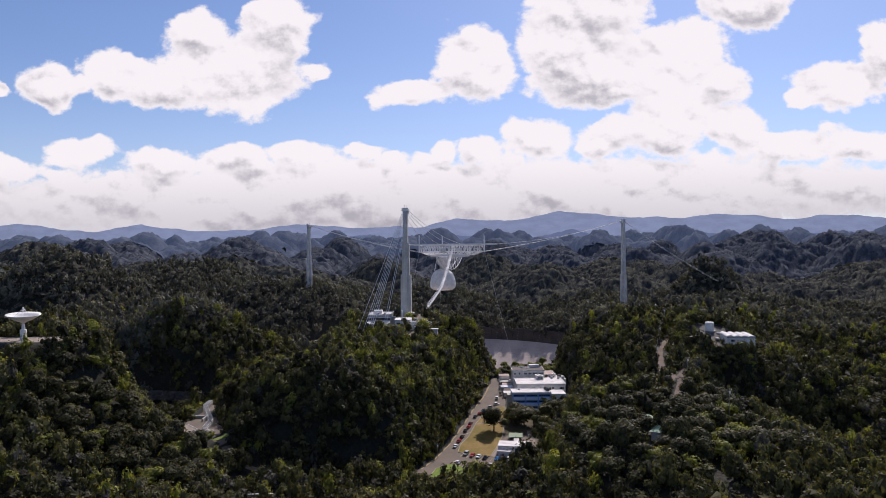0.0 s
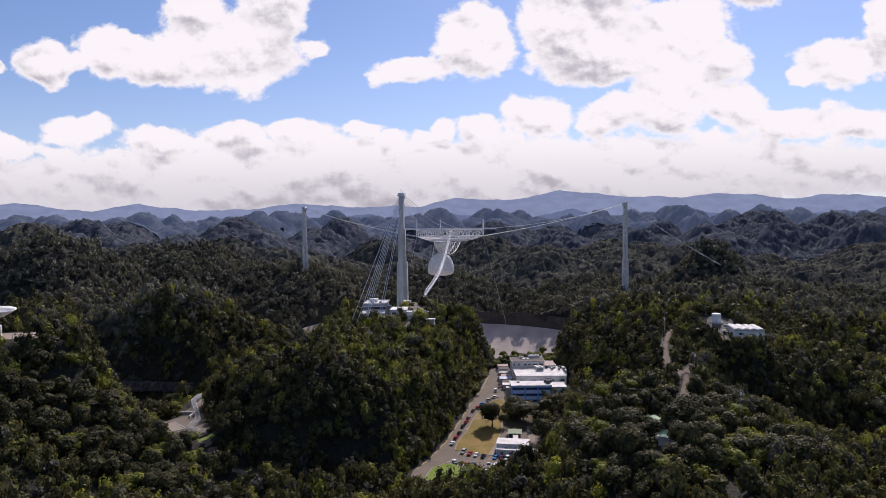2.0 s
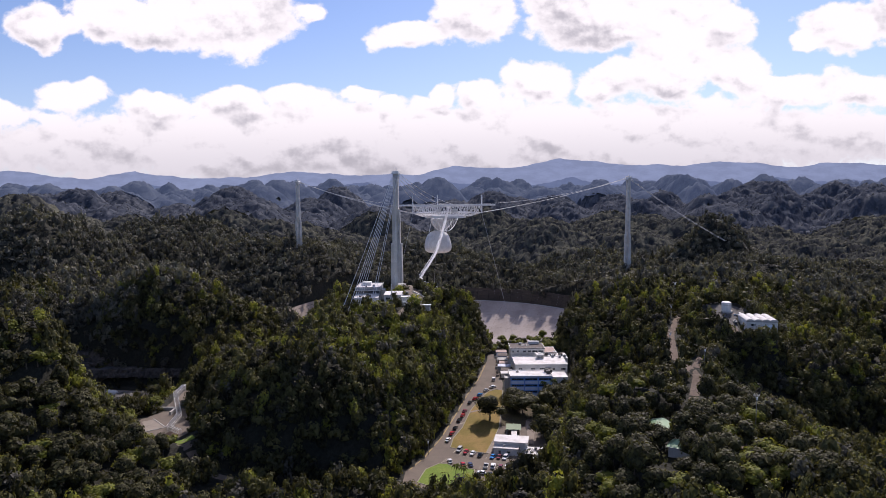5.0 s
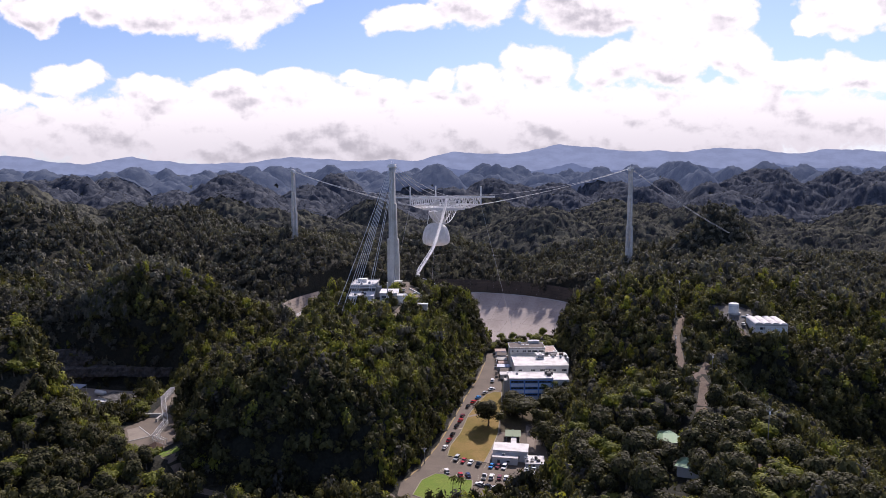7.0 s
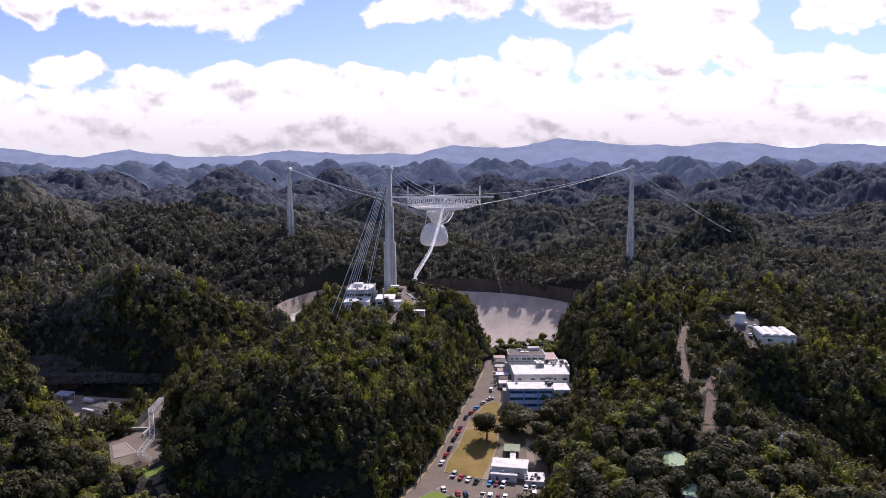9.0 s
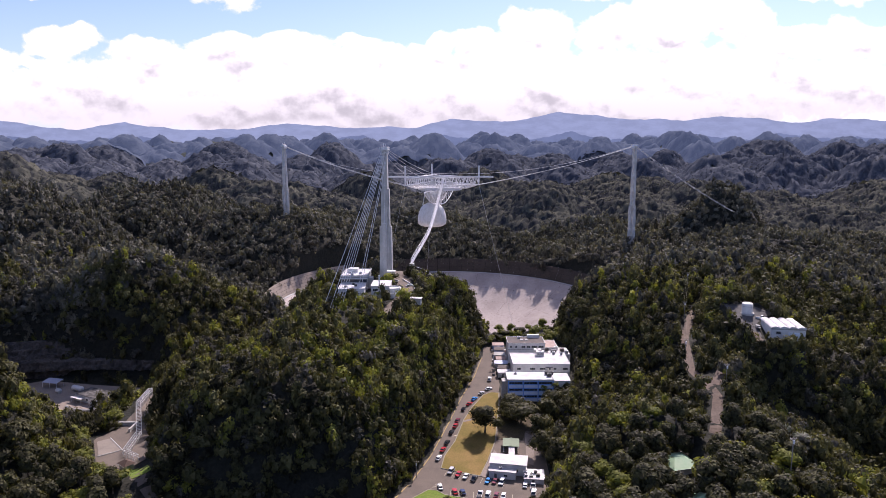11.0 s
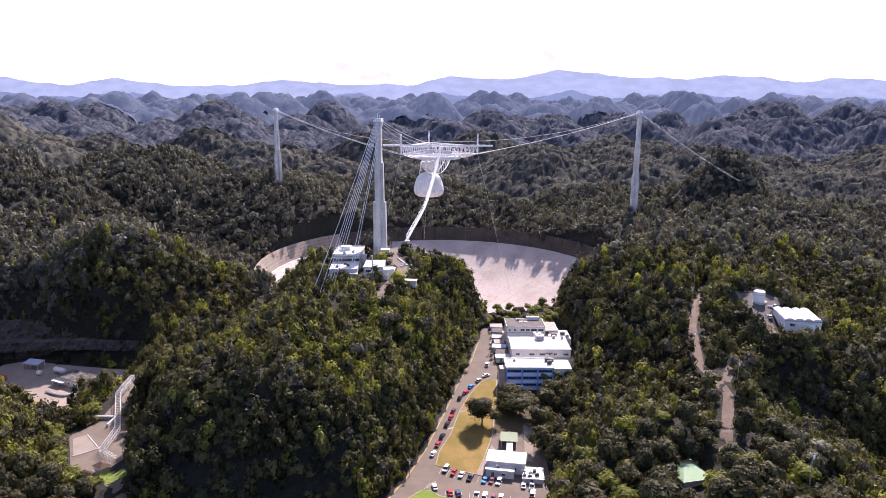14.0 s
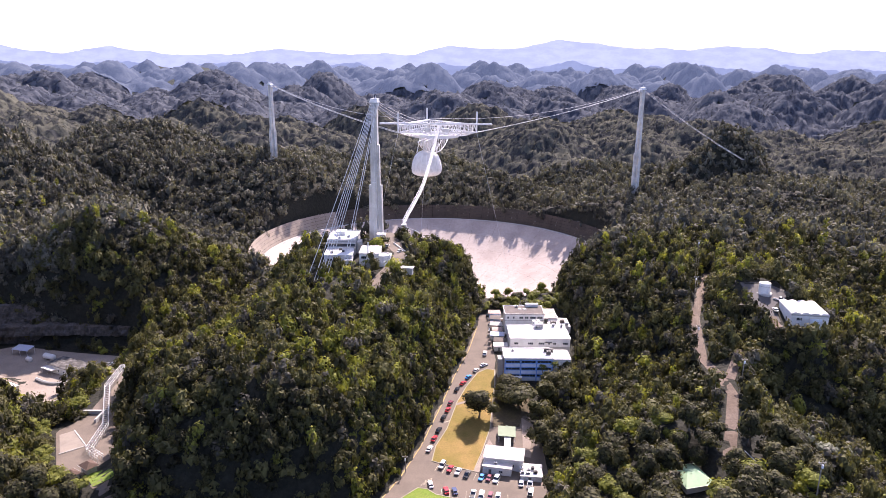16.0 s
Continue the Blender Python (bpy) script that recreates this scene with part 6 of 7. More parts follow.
def make_hilltop():
    t = flat_building("control_building", pose(-58.5, 494.5, 39.5), 16.5, 24, 8.0, "grey-white two-storey hilltop control building", M_CONCRETE, M_ROOF, 0.6)
    part("window_band", boxes(((0.4, -0.1, 4.6), (16.1, -0.003, 6.2))), M_GLASS, t, "dark band of windows")
    part("brow", boxes(((-0.4, -1.2, 6.6), (16.9, -0.31, 7.0)), bevel=0.05), M_ROOF, t)
    part("rooftop_box", boxes(((3, 12, 8.3), (9, 18, 10.6)), bevel=0.05), M_WHITE, t)
    part("stair_block", boxes(((16.81, 3, -3), (19.5, 10, 6.5))), M_CONCRETE, t)
    for x, y in ((-52, 499), (-47, 502), (-54, 505)):
        roof_unit(x, y, 47.8, 1.8, 1.5, 1.3)
    t = flat_building("front_wing", pose(-57.5, 477, 38.5, 0, 0, 3), 15.5, 16.8, 4.6, "lower hilltop wing with stepped white roof", M_WHITE, M_ROOF, 0.3)
    for k in range(3):
        window(t, 1.5 + 4.6 * k, 4.4 + 4.6 * k, 1.6, 3.2, -0.05, 3)
    part("porch", boxes(((11, -3, 2.6), (16, -0.31, 2.9)), bevel=0.03), M_ROOF, t)
    for x, y in ((-54, 482), (-48, 485), (-50, 489)):
        roof_unit(x, y, 43.4, 1.6, 1.4, 1.1, mat=M_DARKGREY)
    t = thing("round_building", pose(-29.5, 477.5, 41.3), "white building with a curved front wall", "building")
    part("wall", boxes(((-7.5, -7, -4), (3.5, 9, 5.2))), M_WHITE, t)
    part("roof", boxes(((-7.8, -7.3, 5.2), (3.8, 9.3, 5.5)), bevel=0.05), M_ROOF, t)
    bm = lathe([(4.2, -4), (4.2, 4.0), (3.9, 4.0), (3.9, 3.4), (0.1, 3.4)], 28)
    bmesh.ops.translate(bm, verts=bm.verts, vec=(5.5, -3.5, 0))
    part("round_bay", bm, M_WHITE, t, "curved white bay wall")
    bm = lathe([(2.4, -2), (2.4, 2.2), (2.15, 2.2), (2.15, -2)], 20)
    bmesh.ops.translate(bm, verts=bm.verts, vec=(5.0, -8.6, -0.6))
    part("curved_wall", bm, M_WHITE, t)
    part("terrace", boxes(((3.81, 1.2, -3), (9.5, 8.5, 1.4))), M_WHITE, t)
    part("doorway", boxes(((-2, -7.12, -0.5), (0.2, -7.003, 2.4))), M_GLASS, t)
    window(t, -6.5, -3.4, 2.2, 3.8, -7.05, 3)
    k = thing("white_mast", pose(-31.8, 468.2, 41.0), "slim white pole in front of the round building", "mast")
    part("pole", tubes([((0, 0, -3), (0, 0, 12.5))], 0.42, 10), M_WHITE, k)
    part("cap", lathe([(0.05, 12.9), (0.5, 12.75), (0.5, 12.4)], 12), M_STEEL, k)
    part("base", boxes(((-1.3, -1.3, -3), (1.3, 1.3, 3.2)), bevel=0.1), M_CONCRETE, k)
    s = thing("sloped_roof_hut", pose(-46, 447, 35, 0, 0, 38), "hut with a long sloping white roof", "hut")
    part("wall", boxes(((0, 0, -2), (13, 4.2, 2.4))), M_CONCRETE, s)
    bm = boxes(((-0.4, -0.8, 2.4), (13.4, 5.0, 2.6)))
    for v in bm.verts:
        v.co.z += 0.22 * v.co.y
    part("roof", bm, M_ROOF, s)
    part("door", boxes(((5, -0.08, 0), (6.1, -0.003, 2.05))), M_DARKGREY, s)
    s = thing("guard_hut", pose(-15.5, 460, 39.3, 0, 0, -8), "small hut with a flat white roof", "hut")
    part("wall", boxes(((0.3, 0.3, -1.5), (8.5, 3.5, 2.2))), M_CONCRETE, s)
    part("roof", boxes(((0, 0, 2.2), (9, 4, 2.45)), bevel=0.05), M_ROOF, s)
    window(s, 2, 4, 0.9, 1.9, 0.25, 2)
    s = thing("tower_hut", pose(-30.5, 508.5, 44.5), "small white hut at the tower's foot", "hut")
    part("wall", boxes(((0, 0, -2), (5.0, 4.0, 3.4))), M_WHITE, s)
    part("roof", boxes(((-0.3, -0.3, 3.4), (5.3, 4.3, 3.65)), bevel=0.04), M_ROOF, s)
    part("door", boxes(((2, -0.08, 0), (3.0, -0.003, 2.05))), M_DARKGREY, s)
    a = thing("cable_anchor", pose(-56, 441, ground_at(-56, 441)), "concrete anchor block for the backstays", "anchor block")
    zt = 35 - ground_at(-56, 441)
    part("block", boxes(((-6, -3, -3), (9, 5, min(zt, 1.5))), bevel=0.2), M_CONCRETE, a)
    part("thrust_wall", boxes(((-5, -1, min(zt, 1.5)), (8, 0.6, zt)), bevel=0.1), M_CONCRETE, a)


make_hilltop()


def make_hip_roof(name, m, w, d, h, rise, label, roof_mat, wall_mat, category="hut"):
    t = thing(name, m, label, category)
    part("wall", boxes(((0.4, 0.4, -2), (w - 0.4, d - 0.4, h))), wall_mat, t)
    bm = bmesh.new()
    a = [bm.verts.new(q) for q in ((-0.3, -0.3, h - 0.1), (w + 0.3, -0.3, h - 0.1), (w + 0.3, d + 0.3, h - 0.1), (-0.3, d + 0.3, h - 0.1))]
    r0, r1 = bm.verts.new((w * 0.35, d * 0.5, h + rise)), bm.verts.new((w * 0.65, d * 0.5, h + rise))
    for f in ((a[0], a[1], r1, r0), (a[1], a[2], r1), (a[2], a[3], r0, r1), (a[3], a[0], r0), (a[3], a[2], a[1], a[0])):
        bm.faces.new(f)
    part("roof", bm, roof_mat, t)
    for y in (-0.36, d + 0.3):
        part("fascia", boxes(((-0.32, y, h - 0.25), (w + 0.32, y + 0.06, h - 0.05))), wall_mat, t)
    return t


make_hip_roof("green_roof_house", pose(86.2, 296.2, 16.5, 0, 0, 14), 10.2, 11.5, 3.2, 2.2, "small house with a pale green tin roof", M_GREENROOF, M_WHITE, "house")
make_hip_roof("green_roof_house", pose(80.5, 266, ground_at(85, 270), 0, 0, -30), 9.0, 8.0, 3.0, 1.8, "small house with a faded green tin roof", M_GREENROOF, M_WHITE, "house")
make_hip_roof("plaza_kiosk", pose(-120.5, 323.5, 6, 0, 0, -35), 5.2, 4.2, 2.6, 1.3, "kiosk with a dark brown hipped roof", M_BROWNROOF, M_CONCRETE, "kiosk")
make_hip_roof("plaza_kiosk", pose(-123.5, 318.8, 6, 0, 0, -30), 4.6, 3.4, 2.4, 1.0, "smaller kiosk with a dark brown hipped roof", M_BROWNROOF, M_CONCRETE, "kiosk")


def make_pergola_walk():
    """The white slatted walkway that steps down across the plaza."""
    t = thing("slatted_walkway", pose(0, 0, 0), "long white slatted walkway across the plaza", "walkway")
    pts = [(-152, 424, -1.0), (-147.6, 414.7, 3.0), (-140.9, 386.6, 7.0), (-125.5, 353.2, 7.2), (-123.1, 335.2, 7.2), (-115.8, 329.7, 7.2)]
    for a, b in zip(pts, pts[1:]):
        a, b = Vector(a), Vector(b)
        d = (b - a).normalized()
        s = Vector((-d.y, d.x, 0)).normalized() * 1.0
        part("side_rail", tubes([(a + s + Vector((0, 0, z)), b + s + Vector((0, 0, z))) for z in (0.1, 1.3)], 0.09, 5), M_WHITE, t)
        part("side_rail", tubes([(a - s + Vector((0, 0, z)), b - s + Vector((0, 0, z))) for z in (0.1, 1.3)], 0.09, 5), M_WHITE, t)
        n = int((b - a).length / 1.7)
        for k in range(n):
            c = a.lerp(b, (k + 0.5) / n)
            part("slat", tubes([(c + s + Vector((0, 0, 1.35)), c - s + Vector((0, 0, 1.35))), (c + s + Vector((0, 0, 1.35)), c + s - Vector((0, 0, 2.5))), (c - s + Vector((0, 0, 1.35)), c - s - Vector((0, 0, 2.5)))], 0.11, 4), M_WHITE, t)


make_pergola_walk()
wall = thing("plaza_wall", pose(0, 0, 0), "pale concrete wall at the plaza's edge", "wall")
part("wall", boxes(((-140.5, 364, 4), (-131, 365, 7.6)), ((-132.0, 357, 4), (-131.2, 364, 7.6))), M_CONCRETE, wall)


def make_antenna():
    x, y, z = -201.0, 316.0, 56.2
    t = thing("dish_antenna", pose(x, y, z) @ Matrix.Scale(0.86, 4), "white parabolic dish antenna on a round pedestal", "antenna")
    part("pedestal", lathe([(2.1, -1), (2.1, 0.4), (1.7, 0.6), (1.7, 5.9), (1.3, 6.1), (0.1, 6.1)], 24), M_WHITE, t, smooth=False)
    part("neck", lathe([(0.9, 6.0), (0.8, 9.2), (0.1, 9.2)], 14), M_STEEL, t)
    tip = pose(0, 0, 9.0, 4, 3, 0)
    prof = [(0.1, 0.0)] + [(r, 0.95 + 4.3 * (r / 8.6) ** 1.6) for r in (1.6, 3, 4.5, 6, 7.3, 8.6)]
    bm = lathe(prof, 40)
    bm2 = lathe([(8.6, 5.25), (8.6, 5.5)] + [(r, 1.5 + 4.0 * (r / 8.6) ** 2) for r in (7.3, 6, 4.5, 3, 1.6, 0.1)], 40)
    for b in (bm, bm2):
        bmesh.ops.transform(b, matrix=tip, verts=b.verts)
    part("dish_back", bm, M_WHITE, t, smooth=True)
    part("dish_front", bm2, M_WHITE, t, smooth=True)
    for k in range(4):
        a = k * math.pi / 2 + 0.4
        bm = tubes([((5.2 * math.cos(a), 5.2 * math.sin(a), 3.2), (0.35 * math.cos(a), 0.35 * math.sin(a), 8.4))], 0.13, 5)
        bmesh.ops.transform(bm, matrix=tip, verts=bm.verts)
        part("strut", bm, M_STEEL, t)
    bm = lathe([(0.1, 9.6), (0.5, 9.4), (0.55, 8.2), (1.2, 8.0), (0.1, 7.4)], 14)
    bmesh.ops.transform(bm, matrix=tip, verts=bm.verts)
    part("feed", bm, M_WHITE, t)
    f = thing("pad_fence", pose(0, 0, 56.2), "low pale fence along the antenna pad", "fence")
    for k in range(8):
        part("post", tubes([((-226 + 2.4 * k, 310, -0.3), (-226 + 2.4 * k, 310, 1.1))], 0.07, 5), M_STEEL, f)
    part("rail", tubes([((-226, 310, 1.0), (-209.2, 310, 1.0)), ((-226, 310, 0.5), (-209.2, 310, 0.5))], 0.06, 5), M_STEEL, f)


make_antenna()


def make_yard():
    t = thing("yard_building", pose(-210.5, 463.5, -20, 0, 0, -26), "white workshop with a dark weathered flat roof", "building")
    w, d, h = 27.0, 11.0, 4.2
    part("wall", boxes(((0, -d / 2, -1), (w, d / 2, h))), M_WHITE, t)
    part("roof", boxes(((-0.3, -d / 2 - 0.3, h), (w + 0.3, d / 2 + 0.3, h + 0.3)), bevel=0.05), M_DARKROOF, t, "dark stained flat roof")
    for k in range(6):
        window(t, 1.2 + 4.3 * k, 2.8 + 4.3 * k, 1.5, 2.8, -d / 2 - 0.05, 2)
    part("porch_roof", boxes(((-0.3, -d / 2 - 3, 2.9), (9, -d / 2 - 0.31, 3.1)), bevel=0.03), M_ROOF, t)
    for x in (0.2, 4.5, 8.6):
        part("porch_post", tubes([((x, -d / 2 - 2.7, -0.4), (x, -d / 2 - 2.7, 2.9))], 0.08, 6), M_STEEL, t)
    for x, y, L, r, rz in ((-223, 474.5, 8.5, 1.6, -24), (-231, 470.5, 3.6, 1.3, -24)):
        k = thing("fuel_tank", pose(x, y, -20, 0, 0, rz), "white horizontal cylinder tank on saddles", "tank", "fuel tanks")
        bm = lathe([(0.05, 0), (r * 0.8, 0.15), (r, 0.6), (r, L - 0.6), (r * 0.8, L - 0.15), (0.05, L)], 18)
        bmesh.ops.transform(bm, matrix=pose(0, 0, r + 0.6, 0, 90, 0), verts=bm.verts)
        part("shell", bm, M_WHITE, k, smooth=True)
        for s in (0.2, 0.75):
            part("saddle", boxes(((L * s, -r * 0.9, -0.2), (L * s + 0.4, r * 0.9, 0.9))), M_CONCRETE, k)
    c = thing("canopy_roof", pose(-245, 479, -20, 0, 0, -14), "open shelter with a blue-grey sheet roof", "shelter")
    bm = boxes(((0, 0, 3.6), (11, 6, 3.75)))
    for v in bm.verts:
        v.co.z += 0.15 * v.co.y
    part("roof", bm, M_BLUEGREY, c)
    for x in (0.3, 5.5, 10.7):
        for y in (0.3, 5.7):
            part("post", tubes([((x, y, -0.4), (x, y, 3.6 + 0.15 * y))], 0.09, 6), M_STEEL, c)
    s = thing("low_shed", pose(-224, 434, ground_at(-220, 436), 0, 0, -28), "low shed with a bright white roof", "shed")
    part("wall", boxes(((0.3, 0.3, -2), (9.7, 4.7, 2.4))), M_CONCRETE, s)
    part("roof", boxes(((0, 0, 2.4), (10, 5, 2.6)), bevel=0.04), M_ROOF, s)
    part("door", boxes(((4, 0.2, 0), (6, 0.297, 2.1))), M_DARKGREY, s)
    r = thing("red_container", pose(-253.5, 463, -19.9, 0, 0, -18), "faded red shipping container in the yard", "container")
    part("box", boxes(((0, 0, 0.15), (9, 3, 3.0)), bevel=0.06), M_RED, r)
    part("door_bars", tubes([((9.05, 0.5 * k, 0.3), (9.05, 0.5 * k, 2.8)) for k in range(1, 6)], 0.05), M_STEEL, r)
    for i in range(14):
        part("corrugation", boxes(((0.4 + 0.6 * i, -0.05, 0.4), (0.65 + 0.6 * i, -0.003, 2.8))), M_RED, r)
    w_ = thing("retaining_wall", pose(0, 0, 0), "curved pale concrete retaining wall in the yard", "wall")
    pts = [(-212 + 26 * i / 8, 447 - 5.5 * math.sin(math.pi * i / 8)) for i in range(9)]
    part("wall", tubes([((*a, -19.3), (*b, -19.3)) for a, b in zip(pts, pts[1:])], 0.9, 6), M_CONCRETE, w_)


make_yard()


# ---- vehicles ----
def car_proto(paint, label, kind="car"):
    """A parked car, front towards +x, about 4.4 m long."""
    t = thing(kind, pose(0, 0, 0), label, "car" if kind == "car" else kind, "parked vehicles")
    L, W = (4.6, 1.84) if kind == "car" else (5.3, 2.0)
    tall = 1.46 if kind == "car" else 1.75
    bm = boxes(((-L / 2, -W / 2, 0.28), (L / 2, W / 2, 0.86)))
    bmesh.ops.bevel(bm, geom=[e for e in bm.edges], offset=0.13, segments=2, affect="EDGES")
    part("body", bm, paint, t, smooth=False)
    c0, c1 = (-L * 0.36, L * 0.20) if kind == "car" else (-L * 0.46, L * 0.22)
    if kind == "pickup_truck":
        c0, c1 = -L * 0.10, L * 0.24
    bm = boxes(((c0, -W / 2 + 0.08, 0.84), (c1, W / 2 - 0.08, tall - 0.07)))
    for v in bm.verts:
        if v.co.z > 1.2:
            v.co.x += 0.45 if v.co.x < (c0 + c1) / 2 else -0.55
            v.co.y *= 0.84
    part("glasshouse", bm, M_GLASS, t, "dark tinted windows")
    bm = boxes(((c0 + 0.42, -W / 2 * 0.82, tall - 0.08), (c1 - 0.5, W / 2 * 0.82, tall)), bevel=0.03)
    part("roof", bm, paint, t)
    if kind == "pickup_truck":
        part("bed", boxes(((-L / 2 + 0.1, -W / 2 + 0.12, 0.862), (c0 - 0.1, W / 2 - 0.12, 0.90))), M_DARK, t, "dark load bed")
    for x in (-L * 0.30, L * 0.31):
        for y in (-1, 1):
            w = part("wheel", tubes([((x, y * (W / 2 - 0.2), 0.33), (x, y * (W / 2 + 0.02), 0.33))], 0.33, 14), M_TYRE, t, "black tyre")
            part("rim", tubes([((x, y * (W / 2 + 0.02), 0.33), (x, y * (W / 2 + 0.035), 0.33))], 0.2, 10), M_STEEL, w)
    for y in (-1, 1):
        part("headlight", boxes(((L / 2 - 0.08, y * 0.62 - 0.17, 0.58), (L / 2 + 0.012, y * 0.62 + 0.17, 0.72))), M_STEEL, t)
        part("tail_light", boxes(((-L / 2 - 0.012, y * 0.66 - 0.13, 0.6), (-L / 2 + 0.08, y * 0.66 + 0.13, 0.74))), M_RED, t)
    part("front_bumper", boxes(((L / 2 - 0.05, -0.7, 0.3), (L / 2 + 0.03, 0.7, 0.45))), M_DARK, t)
    part("rear_bumper", boxes(((-L / 2 - 0.03, -0.7, 0.3), (-L / 2 + 0.05, 0.7, 0.45))), M_DARK, t)
    return t


PAINTS = {"white": (M_CARWHITE, "white parked car"), "red": (M_CARRED, "red parked car"), "black": (M_CARBLACK, "black parked car"), "blue": (M_CARBLUE, "bright blue parked car"),
          "maroon": (M_CARMAROON, "dark red parked car"), "silver": (M_CARSILVER, "silver parked car"), "navy": (M_CARNAVY, "dark blue parked car")}
protos_made = {}


def park(x, y, heading, colour, kind="car", where="beside the lawn", z=None):
    """Heading: degrees from +x."""
    m = pose(x, y, (ground_at(x, y) if z is None else z) + 0.05, 0, 0, heading)
    key = (colour, kind)
    if key in protos_made:
        c = copy_thing(protos_made[key], m)
    else:
        paint, text = PAINTS[colour]
        protos_made[key] = c = car_proto(paint, text, kind)
        c.matrix_world = m
    what = {"car": "car", "pickup_truck": "pickup truck", "van": "van"}[kind]
    c["label"] = PAINTS[colour][1].replace("car", what) + " " + where


row = [(31.6, 439.2, "white"), (27.2, 433.6, "silver"), (23.0, 426.8, "blue"), (20.0, 420.7, "red"), (16.8, 414.8, "black"), (13.4, 402.6, "maroon"), (12.2, 396.9, "red"), (10.1, 390.4, "black"), (7.9, 380.7, "black"), (6.0, 374.4, "red"), (4.0, 367.1, "white")]
for i, (x, y, c) in enumerate(row):
    park(x, y, 35 if i == 0 else 58 if i < 4 else 70, c, where="on the road beside the lawn")
for x, y, c, k in ((9.6, 356.4, "silver", "van"), (12.8, 354.0, "red", "car"), (16.0, 352.3, "white", "car"), (19.6, 350.5, "black", "pickup_truck"),
                   (25.4, 348.6, "blue", "car"), (28.4, 348.3, "maroon", "car"), (31.3, 347.6, "white", "van")):
    park(x, y, 248, c, k, "in the car park bay")
for x, y, c, k in ((41.0, 344.9, "white", "car"), (44.2, 343.9, "white", "pickup_truck"), (43.9, 339.2, "silver", "van"), (4.9, 343.6, "white", "car"),
                   (11.1, 339.7, "red", "car"), (14.4, 339.3, "navy", "car"), (21.4, 337.7, "white", "pickup_truck"), (24.7, 337.5, "white", "van"), (28.1, 336.9, "maroon", "car"), (31.0, 336.5, "white", "car")):
    park(x, y, 78 if x > 20 else 100, c, k, "in the car park")
for x, y, c in ((19.2, 330.5, "white"), (22.2, 328.6, "black"), (25.2, 327.0, "silver"), (28.0, 325.4, "navy"), (30.8, 324.0, "white"), (34.2, 327.0, "silver"), (33.6, 320.4, "maroon")):
    park(x, y, 150, c, where="in the lower car park row")
park(33.0, 452.1, 80, "white", "van", "on the road by the sheds")
park(37.5, 500, 80, "black", "car", "at the end of the road")
park(165.6, 405.8, -35, "white", "pickup_truck", "in the hall yard")
park(160.0, 397.5, 80, "silver", "car", "beside the hall")
park(-186.5, 459.5, 160, "white", "car", "in the gravel yard")
park(-182.3, 466.3, 165, "silver", "car", "in the gravel yard")
park(-178.8, 468.0, 165, "white", "car", "in the gravel yard")
park(-245.5, 461.0, 150, "white", "pickup_truck", "beside the red container")
park(-23.5, 498, 80, "silver", "car", "on the hilltop road")
park(-15.5, 489, 60, "white", "car", "on the hilltop road")


# ---- small things along the ways ----
def stall_lines():
    t = thing("parking_lines", pose(0, 0, 0), "worn pale parking bay lines on asphalt", "road marking")
    for k in range(9):
        x, y = 8.0 + 3.1 * k, 357.6 - 1.15 * k
        strip("line", [(x, y), (x - 1.6, y - 4.4)], 0.07, M_LINE, 0.052, "", "", deep=0.01, parent=t)
    for k in range(9):
        x, y = 9.3 + 3.2 * k, 341.6 - 0.45 * k
        strip("line", [(x, y), (x - 0.3, y - 4.4)], 0.07, M_LINE, 0.052, "", "", deep=0.01, parent=t)
    for k in range(5):
        strip("line", [(0.6 + 0.5 * k, 343.2 + 0.9 * k), (4.0 + 0.5 * k, 345.2 + 0.9 * k)], 0.06, M_LINE, 0.052, "", "", deep=0.01, parent=t)
    strip("line", [(10.5, 387.5), (14.5, 389.5)], 0.25, M_LINE, 0.052, "", "", deep=0.01, parent=t)
    t["kind"] = "structure"


stall_lines()
strip("footpath", [(16.2, 402.2), (22, 405), (33, 407)], 0.8, M_GRAVEL, 0.2, "pale concrete footpath across the lawn", "path")


def make_pole(x, y, h, arm=True):
    z = ground_at(x, y)
    t = thing("utility_pole", pose(x, y, z), "weathered wooden utility pole with a crossarm", "utility pole", "utility poles")
    part("post", tubes([((0, 0, -0.5), (0, 0, h))], 0.16, 8), M_POLE, t)
    part("crossarm", boxes(((-1.2, -0.08, h - 0.7), (1.2, 0.08, h - 0.5))), M_POLE, t)
    part("brace", tubes([((0, 0, h - 1.6), (0.8, 0, h - 0.7)), ((0, 0, h - 1.6), (-0.8, 0, h - 0.7))], 0.04), M_STEEL, t)
    for s in (-1.0, 0.0, 1.0):
        part("insulator", lathe([(0.02, 0.35), (0.09, 0.3), (0.06, 0.15), (0.1, 0.0)], 8), M_WHITE, t).location = (s, 0, h - 0.5)
    part("transformer", lathe([(0.02, h - 1.0), (0.3, h - 1.05), (0.3, h - 2.1), (0.02, h - 2.15)], 12), M_STEEL, t).location = (0, -0.42, 0)
    return Vector((x, y, z + h - 0.2))


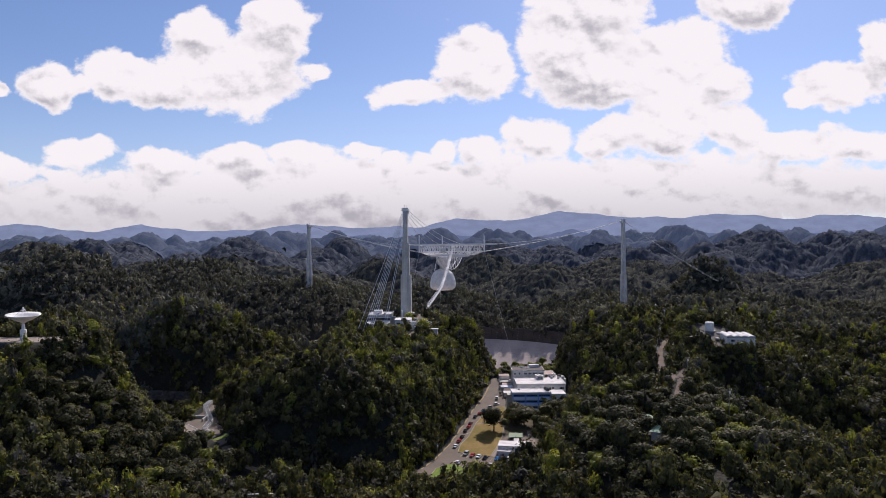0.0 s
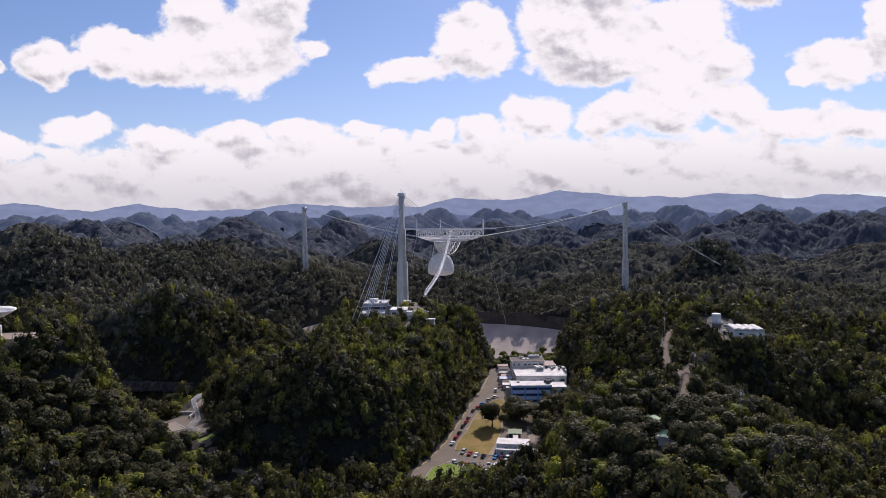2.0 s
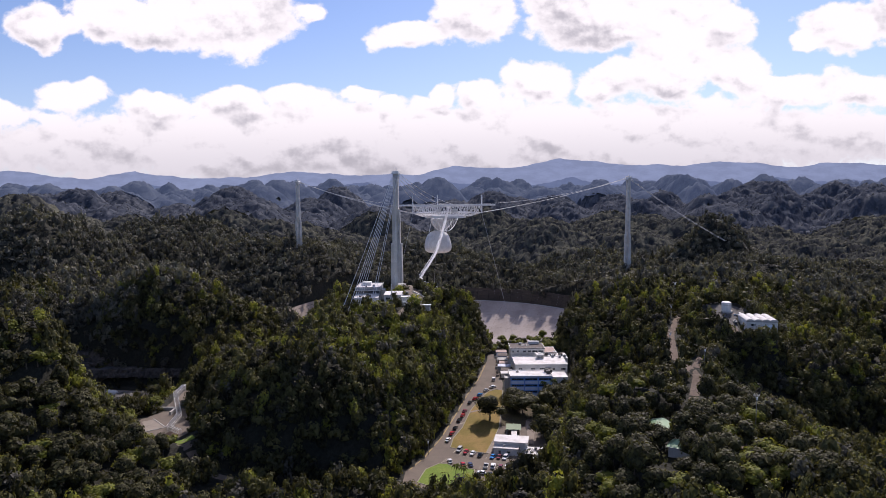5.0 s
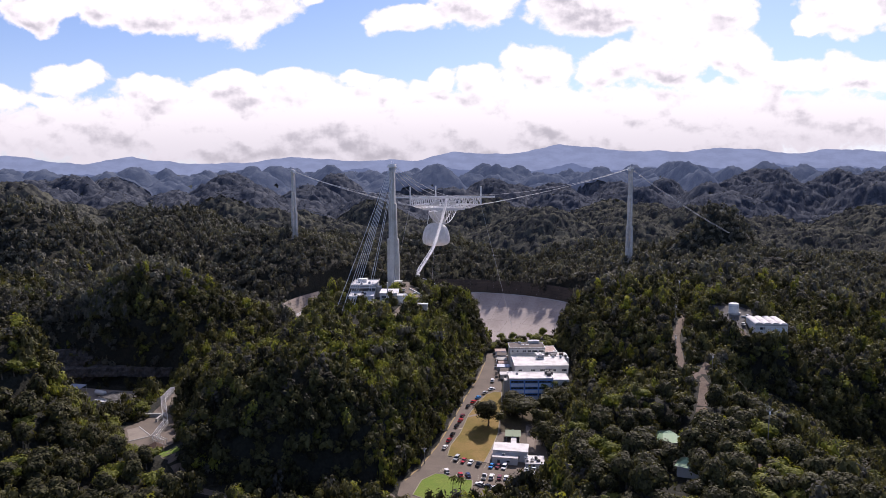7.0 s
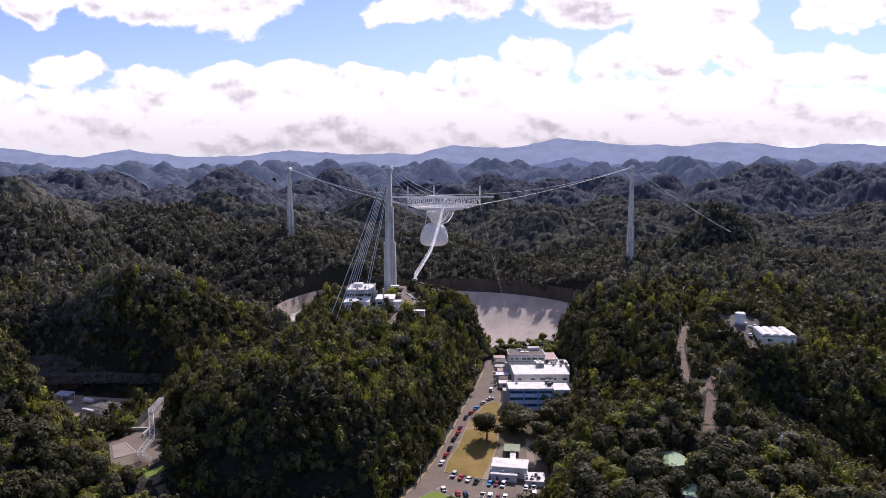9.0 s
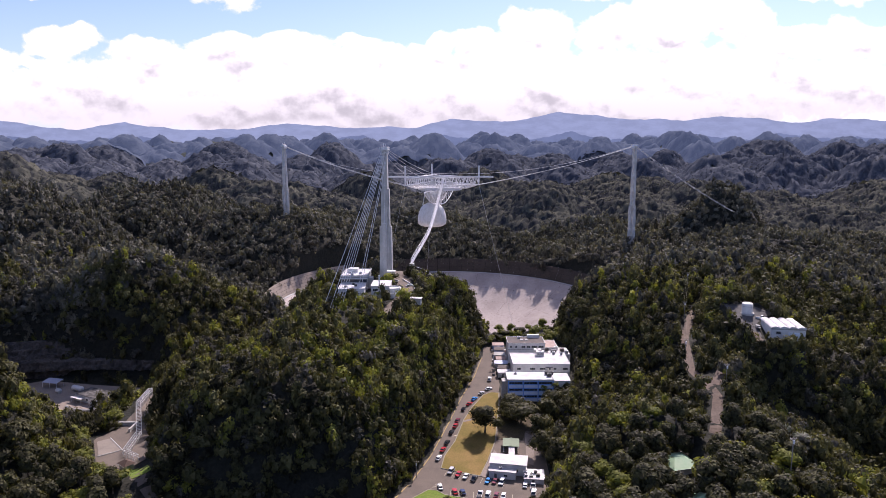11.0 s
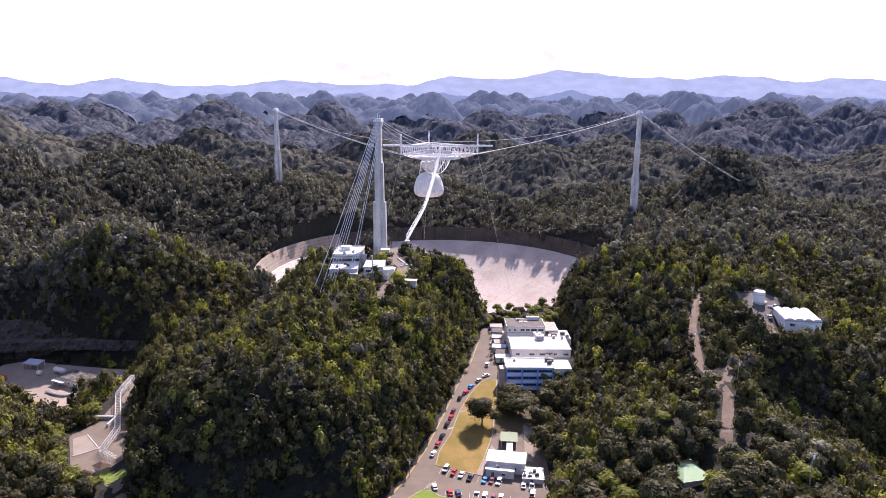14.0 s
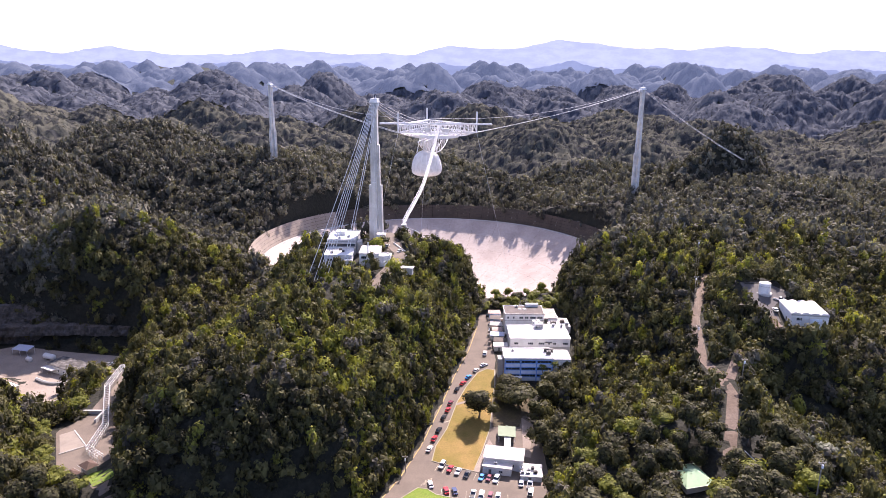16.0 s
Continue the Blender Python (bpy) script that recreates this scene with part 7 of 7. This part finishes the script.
pole_tops = [make_pole(x, y, h) for x, y, h in ((119.5, 284, 17), (125.5, 350, 12.5), (120.0, 383, 11.5), (139.5, 440, 12), (158, 488, 12))]
for a, b in zip(pole_tops, pole_tops[1:]):
    w_ = thing("power_line", pose(0, 0, 0), "thin sagging wires between utility poles", "power line", "power lines")
    for s in (-0.5, 0.5):
        q = sag_line(a + Vector((s, 0, 0)), b + Vector((s, 0, 0)), 1.2, 10)
        part("wire", tubes(list(zip(q, q[1:])), 0.018, 4), M_POLE, w_)
for x, y, h in ((24.5, 474, 8), (36.5, 470, 8), (-5.5, 352, 8)):
    make_pole(x, y, h)
g_ = thing("guard_rail", pose(0, 0, 0), "pale steel guard rail beside the dirt track", "guard rail")
for k in range(9):
    x, y = 111 + 0.8 * k, 312 - 3.0 * k
    part("post", tubes([((x, y, ground_at(x, y) - 0.4), (x, y, ground_at(x, y) + 0.9))], 0.08, 5), M_STEEL, g_)
q = [Vector((111 + 0.8 * k, 312 - 3.0 * k, ground_at(111 + 0.8 * k, 312 - 3.0 * k) + 0.8)) for k in range(9)]
part("rail", tubes(list(zip(q, q[1:])), 0.16, 5), M_STEEL, g_)


def make_sign():
    t = thing("welcome_sign", pose(-79, 269, ground_at(-79, 269), 0, 0, 4), "dark wall sign with pale raised lettering", "sign")
    part("wall", boxes(((-8, 0, -2), (8, 0.6, 2.6)), bevel=0.05), M_DARKGREY, t)
    part("coping", boxes(((-8.2, -0.15, 2.6), (8.2, 0.75, 2.85)), bevel=0.03), M_CONCRETE, t)
    cu = bpy.data.curves.new("lettering", "FONT")
    cu.body, cu.size, cu.extrude, cu.align_x = "WELCOME", 1.5, 0.03, "CENTER"
    ob = new("lettering", cu)
    ob.parent, ob.matrix_basis = t, pose(0, -0.04, 0.6, 90, 0, 0)
    cu.materials.append(M_WHITE)
    p = thing("white_board", pose(-62, 273.5, ground_at(-62, 273.5)), "small white notice board on two posts", "sign")
    part("board", boxes(((-1.0, 0, 0.9), (1.0, 0.1, 3.4)), bevel=0.02), M_WHITE, p)
    part("posts", tubes([((-0.8, 0.15, -0.3), (-0.8, 0.15, 3.3)), ((0.8, 0.15, -0.3), (0.8, 0.15, 3.3))], 0.06), M_STEEL, p)


make_sign()
b = thing("ridge_shelter", pose(172, 556, ground_at(172, 556) + 0.2), "small white roofed shelter on the ridge", "shelter")
part("roof", boxes(((-4, -2, 7.2), (4, 2, 7.5)), bevel=0.03), M_ROOF, b)
part("wall", boxes(((-3.5, -1.5, -1), (3.5, 1.5, 7.2))), M_CONCRETE, b)
